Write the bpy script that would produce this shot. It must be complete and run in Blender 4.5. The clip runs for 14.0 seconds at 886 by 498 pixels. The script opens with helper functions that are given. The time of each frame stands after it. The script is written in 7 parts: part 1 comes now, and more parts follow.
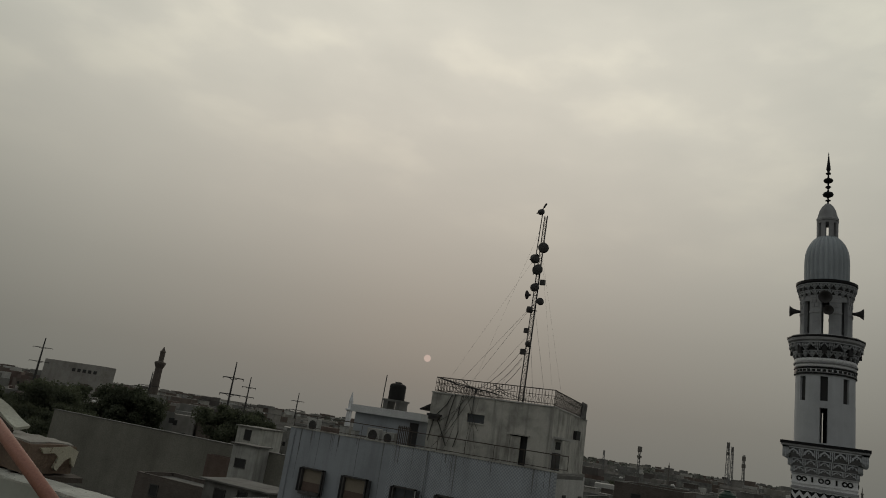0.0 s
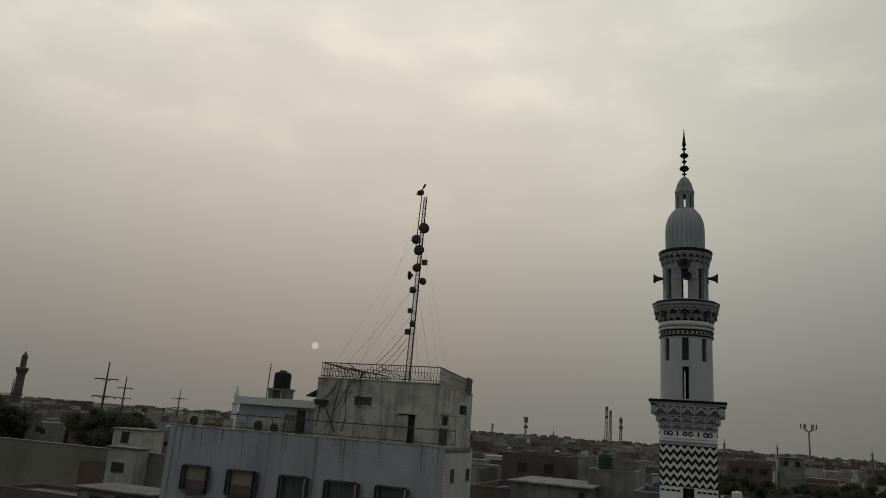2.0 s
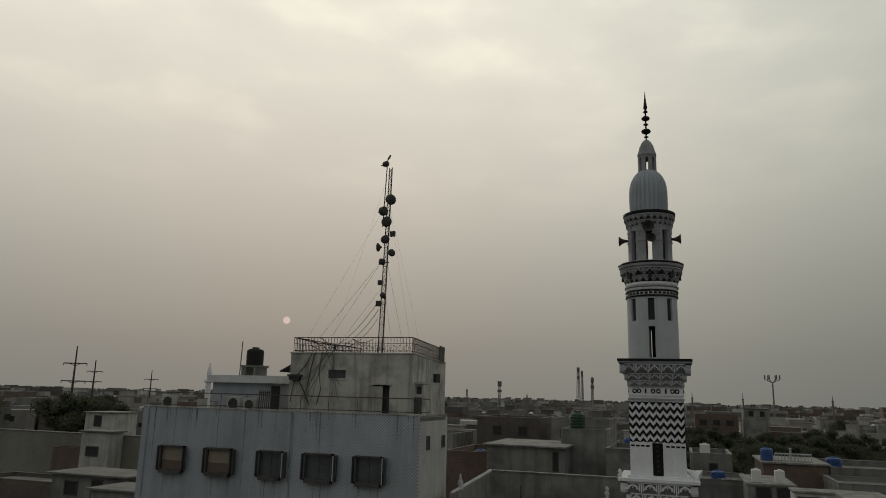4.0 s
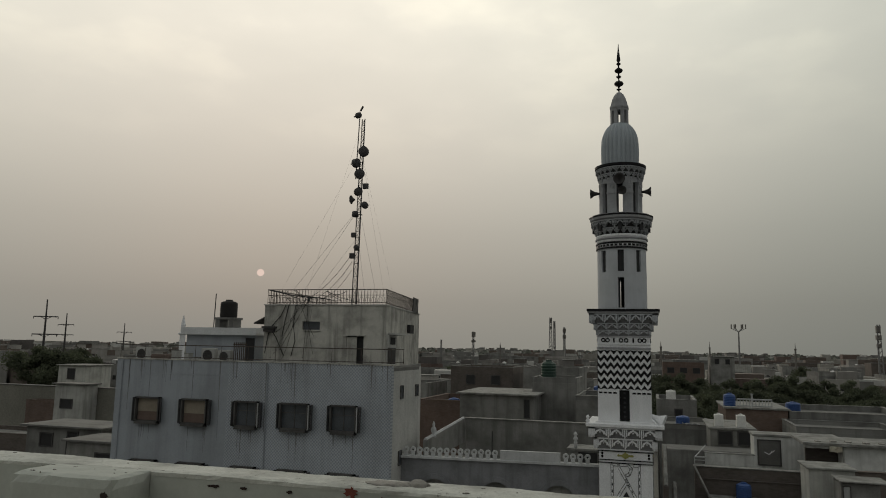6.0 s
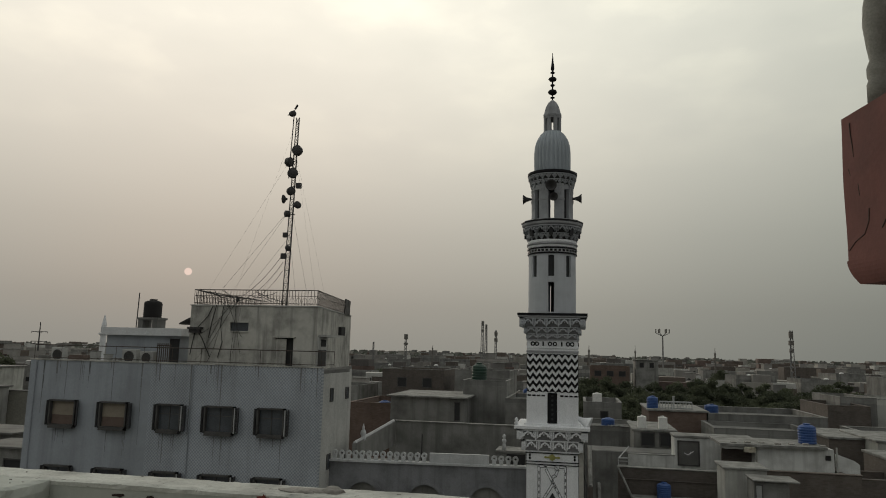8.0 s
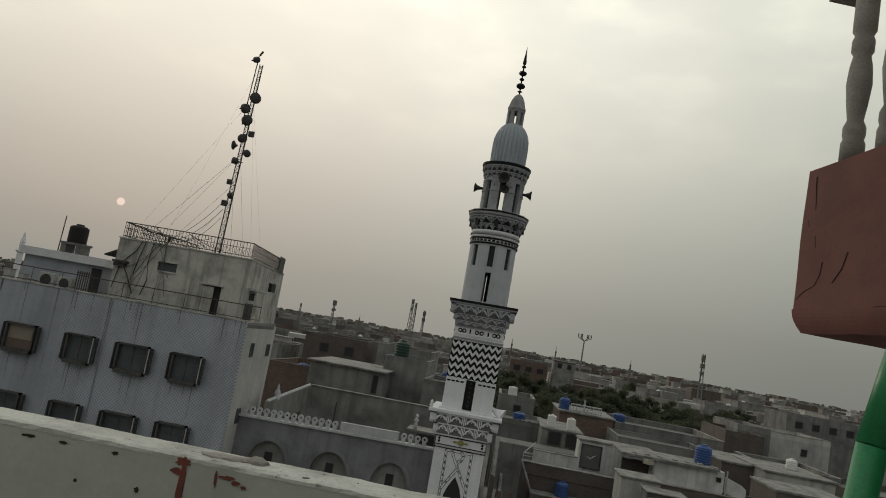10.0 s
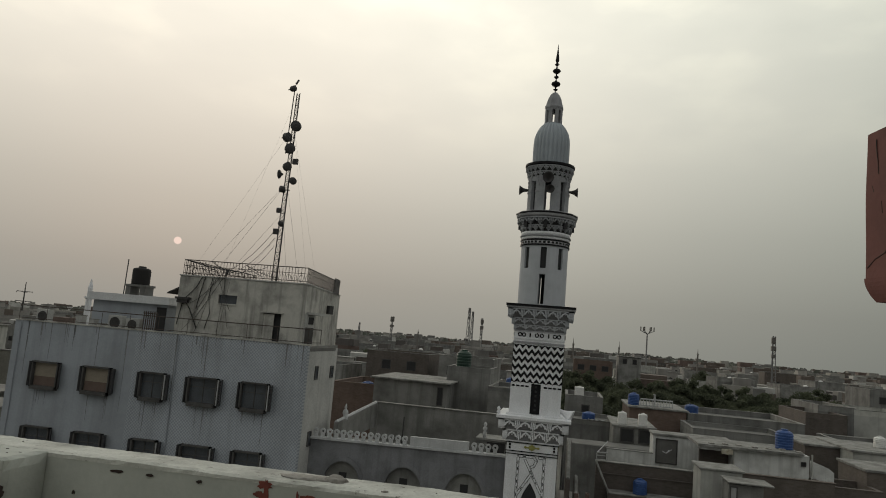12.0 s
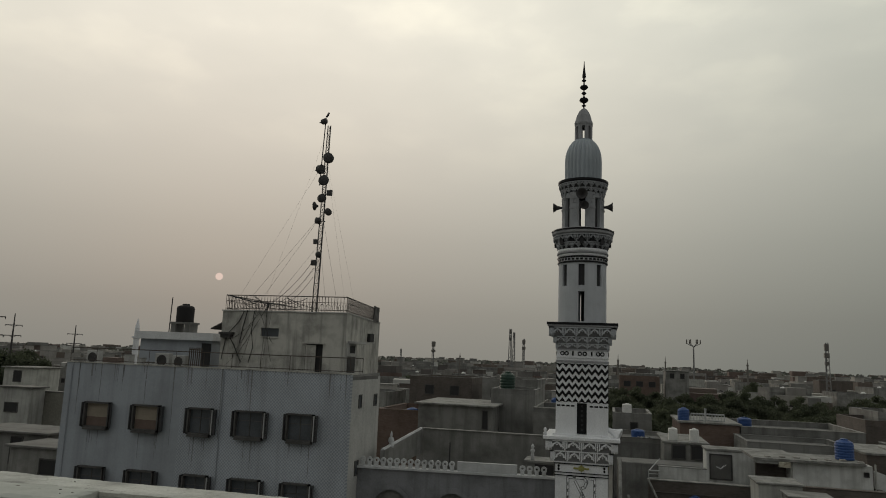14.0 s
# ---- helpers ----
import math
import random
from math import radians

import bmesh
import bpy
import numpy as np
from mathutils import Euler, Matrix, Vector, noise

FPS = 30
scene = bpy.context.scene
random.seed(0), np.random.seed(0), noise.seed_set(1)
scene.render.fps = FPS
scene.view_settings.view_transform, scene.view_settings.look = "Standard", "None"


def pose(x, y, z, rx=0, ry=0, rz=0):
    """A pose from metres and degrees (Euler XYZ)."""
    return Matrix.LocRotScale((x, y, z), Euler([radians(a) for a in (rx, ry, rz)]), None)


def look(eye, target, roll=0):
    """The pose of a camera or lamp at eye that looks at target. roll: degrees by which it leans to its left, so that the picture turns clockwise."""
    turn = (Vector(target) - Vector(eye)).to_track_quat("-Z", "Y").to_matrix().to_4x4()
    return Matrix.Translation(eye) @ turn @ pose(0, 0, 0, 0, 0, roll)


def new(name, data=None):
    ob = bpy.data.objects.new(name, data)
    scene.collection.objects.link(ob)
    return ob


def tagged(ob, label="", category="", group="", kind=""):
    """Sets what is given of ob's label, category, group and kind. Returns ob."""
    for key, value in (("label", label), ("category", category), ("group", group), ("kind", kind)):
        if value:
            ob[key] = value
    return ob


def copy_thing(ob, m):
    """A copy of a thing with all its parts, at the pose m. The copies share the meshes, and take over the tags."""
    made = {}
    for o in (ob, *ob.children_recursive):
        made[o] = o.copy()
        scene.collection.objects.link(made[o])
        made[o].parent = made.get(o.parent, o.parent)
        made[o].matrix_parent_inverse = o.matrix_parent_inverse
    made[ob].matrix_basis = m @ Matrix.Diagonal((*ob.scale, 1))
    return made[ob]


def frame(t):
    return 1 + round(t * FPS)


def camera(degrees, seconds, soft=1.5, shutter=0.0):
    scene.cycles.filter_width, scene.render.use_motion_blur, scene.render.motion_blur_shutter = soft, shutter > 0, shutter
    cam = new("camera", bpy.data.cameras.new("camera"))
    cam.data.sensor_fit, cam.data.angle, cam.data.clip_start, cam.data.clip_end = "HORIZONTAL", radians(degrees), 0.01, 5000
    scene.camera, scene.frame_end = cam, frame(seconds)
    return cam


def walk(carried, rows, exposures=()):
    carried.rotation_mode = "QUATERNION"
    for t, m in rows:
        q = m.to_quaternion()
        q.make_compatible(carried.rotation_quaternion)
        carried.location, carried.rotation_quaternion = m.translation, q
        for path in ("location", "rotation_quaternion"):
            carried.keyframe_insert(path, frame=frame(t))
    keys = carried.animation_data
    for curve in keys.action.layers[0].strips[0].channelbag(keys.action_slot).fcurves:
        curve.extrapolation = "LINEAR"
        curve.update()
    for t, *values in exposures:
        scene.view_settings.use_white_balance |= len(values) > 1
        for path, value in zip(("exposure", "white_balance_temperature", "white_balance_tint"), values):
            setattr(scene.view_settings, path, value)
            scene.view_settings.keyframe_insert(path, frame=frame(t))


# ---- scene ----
cam = camera(64.04, 14.0, soft=1.0)
PATH = [
    (0.0, pose(-0.300, 0.153, 13.500, 104.55, -8.66, 28.77)),
    (0.5, pose(-0.220, 0.185, 13.490, 104.38, -6.24, 26.92)),
    (1.0, pose(-0.168, 0.209, 13.506, 103.26, -3.36, 27.45)),
    (1.5, pose(-0.161, 0.233, 13.455, 102.71, -3.42, 26.44)),
    (2.0, pose(-0.112, 0.213, 13.437, 104.14, -4.16, 20.26)),
    (2.5, pose(-0.092, 0.171, 13.452, 104.55, -3.92, 16.22)),
    (3.0, pose(-0.068, 0.126, 13.488, 103.44, -1.39, 18.39)),
    (3.2, pose(-0.068, 0.114, 13.474, 103.38, -1.43, 18.69)),
    (5.3, pose(0.049, 0.068, 13.501, 98.53, -1.13, 17.09)),
    (5.5, pose(0.047, 0.018, 13.470, 98.80, -0.40, 17.25)),
    (6.0, pose(0.093, -0.056, 13.473, 97.88, -1.05, 16.27)),
    (6.5, pose(0.097, -0.078, 13.474, 96.95, -1.72, 16.52)),
    (7.0, pose(0.084, -0.041, 13.458, 96.79, -1.94, 14.50)),
    (7.5, pose(0.096, -0.018, 13.477, 96.60, -0.94, 14.75)),
    (8.0, pose(0.139, -0.039, 13.483, 98.19, -1.39, 10.86)),
    (8.5, pose(0.132, -0.038, 13.508, 97.88, -1.99, 10.87)),
    (8.7, pose(0.117, -0.015, 13.520, 97.70, -2.25, 9.55)),
    (10.8, pose(0.020, -0.009, 13.513, 96.04, -12.42, 4.30)),
    (11.0, pose(0.015, -0.018, 13.501, 95.21, -10.13, 6.61)),
    (11.5, pose(0.031, -0.016, 13.496, 95.59, -6.81, 9.20)),
    (12.0, pose(0.037, -0.016, 13.508, 97.05, -4.84, 9.67)),
    (12.5, pose(0.009, -0.058, 13.504, 97.50, -3.56, 7.82)),
    (13.0, pose(0.065, -0.044, 13.534, 97.51, -1.54, 12.69)),
    (13.5, pose(0.071, -0.073, 13.545, 98.39, -2.04, 15.54)),
    (14.0, pose(0.065, -0.031, 13.513, 98.71, -2.19, 13.04)),
]
walk(cam, PATH, ((0, -0.71), (1.0, -0.60), (2.0, -0.56), (2.5, -0.6), (3, -0.55), (5.5, -0.2), (6.5, -0.19), (7.5, -0.02), (8.5, -0.10), (11, 0.15), (11.5, 0.12), (12.5, -0.03), (13.5, -0.19), (14, -0.24)))

E = 13.5  # eye level above the street

# ---- light ----
SUN = Vector((-1794, 3000, 338)).normalized()
world = bpy.data.worlds.new("hazy_evening")
scene.world = world
world.use_nodes = True
wn, wl = world.node_tree.nodes, world.node_tree.links
wn.clear()


def wnode(kind, **kw):
    n = wn.new(kind)
    for k, v in kw.items():
        if k == "operation":
            n.operation = v
        elif k == "sky_type":
            n.sky_type = v
        elif k == "data_type":
            n.data_type = v
        elif k == "blend_type":
            n.blend_type = v
    return n


def wmath(op, a, b=None, c=None):
    n = wnode("ShaderNodeMath", operation=op)
    for i, v in enumerate((a, b, c)):
        if v is None:
            continue
        if isinstance(v, (int, float)):
            n.inputs[i].default_value = v
        else:
            wl.new(v, n.inputs[i])
    return n.outputs[0]


def wmix(fac, a, b, blend="MIX"):
    n = wnode("ShaderNodeMix", data_type="RGBA", blend_type=blend)
    for i, v in ((0, fac), (6, a), (7, b)):
        if isinstance(v, (int, float)):
            n.inputs[i].default_value = v
        elif isinstance(v, tuple):
            n.inputs[i].default_value = (*v, 1)
        else:
            wl.new(v, n.inputs[i])
    return n.outputs[2]


def wramp(fac, stops):
    n = wn.new("ShaderNodeValToRGB")
    el = n.color_ramp.elements
    while len(el) < len(stops):
        el.new(0.5)
    for e, (p, c) in zip(el, stops):
        e.position, e.color = p, (*c, 1)
    wl.new(fac, n.inputs[0])
    return n.outputs[0]


tc = wn.new("ShaderNodeTexCoord")
sep = wn.new("ShaderNodeSeparateXYZ")
wl.new(tc.outputs["Generated"], sep.inputs[0])
dotn = wn.new("ShaderNodeVectorMath")
dotn.operation = "DOT_PRODUCT"
wl.new(tc.outputs["Generated"], dotn.inputs[0])
dotn.inputs[1].default_value = SUN
# hazy overcast dome: dull towards the horizon, brighter high up
haze = wramp(wmath("MAXIMUM", sep.outputs[2], 0.0), [
    (0.0, (0.276, 0.275, 0.252)), (0.06, (0.325, 0.319, 0.29)), (0.16, (0.465, 0.456, 0.414)),
    (0.30, (0.72, 0.70, 0.635)), (0.42, (0.93, 0.905, 0.82)), (0.54, (1.06, 1.03, 0.935)), (1.0, (0.66, 0.66, 0.64))])
# the evening sky is bright round the sun and dull in the quarter opposite
glow = wmath("MULTIPLY_ADD", dotn.outputs["Value"], 0.5, 0.5)
dome = wmix(1.0, haze, wramp(glow, [(0.0, (0.40, 0.42, 0.44)), (0.45, (0.58, 0.60, 0.62)), (0.68, (0.60, 0.63, 0.61)), (0.80, (0.71, 0.737, 0.71)), (0.88, (0.875, 0.885, 0.85)), (0.945, (1.06, 1.04, 0.99)), (1.0, (1.12, 1.06, 1.01))]), "MULTIPLY")
# soft broken cloud high up
flat = wn.new("ShaderNodeMapping")
flat.inputs["Scale"].default_value = (4.2, 4.2, 9.5)
wl.new(tc.outputs["Generated"], flat.inputs[0])
cl = wn.new("ShaderNodeTexNoise")
cl.inputs["Scale"].default_value, cl.inputs["Detail"].default_value, cl.inputs["Roughness"].default_value = 1.6, 5.0, 0.46
wl.new(flat.outputs[0], cl.inputs["Vector"])
cloud = wramp(cl.outputs[0], [(0.32, (0.95, 0.955, 0.96)), (0.52, (1.01, 1.01, 1.01)), (0.70, (1.16, 1.15, 1.12))])
high = wramp(sep.outputs[2], [(0.20, (0, 0, 0)), (0.46, (1, 1, 1))])
dome = wmix(high, dome, wmix(1.0, dome, cloud, "MULTIPLY"))
sky = wn.new("ShaderNodeTexSky")
sky.sky_type, sky.sun_disc = "NISHITA", False
sky.sun_elevation, sky.sun_rotation = math.asin(SUN.z), math.atan2(SUN.x, SUN.y)
sky.dust_density, sky.air_density = 6.0, 2.0
thin = wmix(1.0, sky.outputs[0], (0.10, 0.10, 0.10), "MULTIPLY")
dome = wmix(0.012, dome, thin)
# the dim solar disc in the haze
disc = wmath("MULTIPLY", wmath("SUBTRACT", dotn.outputs["Value"], math.cos(radians(0.31))), 160000.0)
disc = wmath("MINIMUM", wmath("MAXIMUM", disc, 0.0), 1.0)
dome = wmix(disc, dome, (0.86, 0.66, 0.56))
bg = wn.new("ShaderNodeBackground")
bg.inputs["Strength"].default_value = 1.0
wl.new(dome, bg.inputs[0])
wout = wn.new("ShaderNodeOutputWorld")
wl.new(bg.outputs[0], wout.inputs[0])

sun = new("sun", bpy.data.lights.new("sun", "SUN"))
sun.data.energy, sun.data.angle, sun.data.color = 0.35, radians(10), (1.0, 0.85, 0.72)
sun.matrix_world = look((0, 0, 60), Vector((0, 0, 60)) - SUN)


# ---- materials ----
def surface(name, base, dark, size=1.0, rough=0.85, bump=0.25, metal=0.0, stain=0.5, streak=0.0, vary=0.0, fine=28.0, spots=None, gc=0.15):
    """Mottled surface: base and dark colour, stains at a large scale, grain at a fine one, streaks that run down."""
    m = bpy.data.materials.new(name)
    m.use_nodes = True
    nt = m.node_tree
    N, Lk = nt.nodes, nt.links
    b = N["Principled BSDF"]
    b.inputs["Roughness"].default_value, b.inputs["Metallic"].default_value = rough, metal
    geo = N.new("ShaderNodeNewGeometry")

    def nz(scale, detail, vec=None, rgh=0.6):
        n = N.new("ShaderNodeTexNoise")
        n.inputs["Scale"].default_value, n.inputs["Detail"].default_value, n.inputs["Roughness"].default_value = scale, detail, rgh
        Lk.new(vec if vec else geo.outputs["Position"], n.inputs["Vector"])
        return n.outputs[0]

    def rng(v, lo, hi):
        n = N.new("ShaderNodeMapRange")
        n.inputs[1].default_value, n.inputs[2].default_value = lo, hi
        Lk.new(v, n.inputs[0])
        return n.outputs[0]

    def mixc(f, a, c, blend="MIX"):
        n = N.new("ShaderNodeMix")
        n.data_type, n.blend_type = "RGBA", blend
        for i, v in ((0, f), (6, a), (7, c)):
            if isinstance(v, (int, float)):
                n.inputs[i].default_value = v
            elif isinstance(v, tuple):
                n.inputs[i].default_value = (*v, 1)
            else:
                Lk.new(v, n.inputs[i])
        return n.outputs[2]

    def mul(a, k):
        n = N.new("ShaderNodeMath")
        n.operation = "MULTIPLY"
        Lk.new(a, n.inputs[0])
        n.inputs[1].default_value = k
        return n.outputs[0]

    big = rng(nz(0.9 / size, 5.0), 0.42, 0.68)
    col = mixc(mul(big, stain), base, dark)
    if streak:
        mp = N.new("ShaderNodeMapping")
        mp.inputs["Scale"].default_value = (2.6 / size, 2.6 / size, 0.14 / size)
        Lk.new(geo.outputs["Position"], mp.inputs[0])
        col = mixc(mul(rng(nz(1.0, 4.0, mp.outputs[0]), 0.5, 0.72), streak), col, dark)
    grain = nz(fine / size, 3.0)
    gr = mixc(1.0, col, mixc(rng(grain, 0.3, 0.7), (1 - gc * 1.2, 1 - gc * 1.2, 1 - gc * 1.2), (1 + gc * 0.8, 1 + gc * 0.8, 1 + gc * 0.8)), "MULTIPLY")
    if spots:
        gr = mixc(rng(nz(6.0 / size, 6.0, None, 0.7), 0.60, 0.66), gr, spots)
    if vary:
        oi = N.new("ShaderNodeObjectInfo")
        lo, hi = 1 - vary, 1 + vary
        gr = mixc(1.0, gr, mixc(oi.outputs["Random"], (lo, lo, lo), (hi, hi * 0.99, hi * 0.96)), "MULTIPLY")
    Lk.new(gr, b.inputs["Base Color"])
    if bump:
        bp = N.new("ShaderNodeBump")
        bp.inputs["Strength"].default_value, bp.inputs["Distance"].default_value = bump, 0.02 * size
        Lk.new(grain, bp.inputs["Height"])
        Lk.new(bp.outputs[0], b.inputs["Normal"])
    return m


def lattice_tile(name, base, dark):
    """Small diagonal mosaic over part of a plain painted front, with dirt that has run down."""
    m = surface(name, base, dark, size=2.2, rough=0.7, stain=0.5, streak=0.6, bump=0.08, gc=0.05)
    nt = m.node_tree
    N, Lk = nt.nodes, nt.links
    b = N["Principled BSDF"]
    was = b.inputs["Base Color"].links[0].from_socket
    geo = N.new("ShaderNodeNewGeometry")
    mp = N.new("ShaderNodeMapping")
    mp.inputs["Location"].default_value = (0.031, 0, 0.017)
    Lk.new(geo.outputs["Position"], mp.inputs[0])
    sp = N.new("ShaderNodeSeparateXYZ")
    Lk.new(mp.outputs[0], sp.inputs[0])
    cb = N.new("ShaderNodeCombineXYZ")
    Lk.new(sp.outputs[0], cb.inputs[0])
    Lk.new(sp.outputs[2], cb.inputs[1])
    cb.inputs[2].default_value = 0.5
    ch = N.new("ShaderNodeTexChecker")
    ch.inputs["Scale"].default_value = 12.0
    Lk.new(cb.outputs[0], ch.inputs["Vector"])
    ch.inputs[1].default_value, ch.inputs[2].default_value = (0.74, 0.75, 0.77, 1), (1.10, 1.10, 1.10, 1)
    mx = N.new("ShaderNodeMix")
    mx.data_type, mx.blend_type = "RGBA", "MULTIPLY"
    mx.inputs[0].default_value = 1.0
    Lk.new(was, mx.inputs[6])
    Lk.new(ch.outputs[0], mx.inputs[7])
    Lk.new(mx.outputs[2], b.inputs["Base Color"])
    return m


def brickwork(name, c1, c2, mortar):
    m = surface(name, c1, c2, size=1.0, rough=0.9, stain=0.6, streak=0.3, vary=0.12)
    nt = m.node_tree
    N, Lk = nt.nodes, nt.links
    b = N["Principled BSDF"]
    was = b.inputs["Base Color"].links[0].from_socket
    geo = N.new("ShaderNodeNewGeometry")
    sp = N.new("ShaderNodeSeparateXYZ")
    Lk.new(geo.outputs["Position"], sp.inputs[0])
    ad = N.new("ShaderNodeMath")
    ad.operation = "ADD"
    Lk.new(sp.outputs[0], ad.inputs[0])
    Lk.new(sp.outputs[1], ad.inputs[1])
    cb = N.new("ShaderNodeCombineXYZ")
    Lk.new(ad.outputs[0], cb.inputs[0])
    Lk.new(sp.outputs[2], cb.inputs[1])
    br = N.new("ShaderNodeTexBrick")
    br.inputs["Scale"].default_value = 1.0
    br.inputs["Brick Width"].default_value, br.inputs["Row Height"].default_value = 0.23, 0.085
    br.inputs["Mortar Size"].default_value = 0.008
    br.inputs["Color1"].default_value, br.inputs["Color2"].default_value = (1, 1, 1, 1), (0.78, 0.76, 0.74, 1)
    br.inputs["Mortar"].default_value = (*mortar, 1)
    Lk.new(cb.outputs[0], br.inputs["Vector"])
    mx = N.new("ShaderNodeMix")
    mx.data_type, mx.blend_type = "RGBA", "MULTIPLY"
    mx.inputs[0].default_value = 1.0
    Lk.new(was, mx.inputs[6])
    Lk.new(br.outputs[0], mx.inputs[7])
    Lk.new(mx.outputs[2], b.inputs["Base Color"])
    return m


def glass_dark(name, c):
    m = surface(name, c, (c[0] * 0.6, c[1] * 0.6, c[2] * 0.6), rough=0.18, bump=0.0, stain=0.6)
    return m


def foliage(name, base, dark):
    """Leaves that let part of the light through."""
    m = surface(name, base, dark, size=2.5, stain=0.9, rough=0.8, bump=0.0, vary=0.25)
    N, Lk = m.node_tree.nodes, m.node_tree.links
    b = N["Principled BSDF"]
    tr = N.new("ShaderNodeBsdfTranslucent")
    Lk.new(b.inputs["Base Color"].links[0].from_socket, tr.inputs[0])
    mx = N.new("ShaderNodeMixShader")
    mx.inputs[0].default_value = 0.45
    Lk.new(b.outputs[0], mx.inputs[1])
    Lk.new(tr.outputs[0], mx.inputs[2])
    Lk.new(mx.outputs[0], N["Material Output"].inputs[0])
    return m


def town_mix(name):
    """Far walls, each house of its own colour: grey cement, brown and red brick, cream, whitewash."""
    m = surface(name, (1, 1, 1), (0.62, 0.61, 0.59), size=4.0, stain=0.8, streak=0.6, bump=0, gc=0.05)
    N, Lk = m.node_tree.nodes, m.node_tree.links
    b = N["Principled BSDF"]
    was = b.inputs["Base Color"].links[0].from_socket
    geo = N.new("ShaderNodeNewGeometry")
    rp = N.new("ShaderNodeValToRGB")
    rp.color_ramp.interpolation = "CONSTANT"
    el = rp.color_ramp.elements
    cols = ((0.0, (0.20, 0.20, 0.19)), (0.2, (0.14, 0.115, 0.10)), (0.38, (0.26, 0.25, 0.235)), (0.52, (0.15, 0.112, 0.098)), (0.64, (0.33, 0.32, 0.29)), (0.78, (0.115, 0.105, 0.10)), (0.90, (0.52, 0.52, 0.50)))
    while len(el) < len(cols):
        el.new(0.5)
    for e, (p, c) in zip(el, cols):
        e.position, e.color = p, (*c, 1)
    Lk.new(geo.outputs["Random Per Island"], rp.inputs[0])
    mx = N.new("ShaderNodeMix")
    mx.data_type, mx.blend_type = "RGBA", "MULTIPLY"
    mx.inputs[0].default_value = 1.0
    Lk.new(was, mx.inputs[6])
    Lk.new(rp.outputs[0], mx.inputs[7])
    Lk.new(mx.outputs[2], b.inputs["Base Color"])
    return m


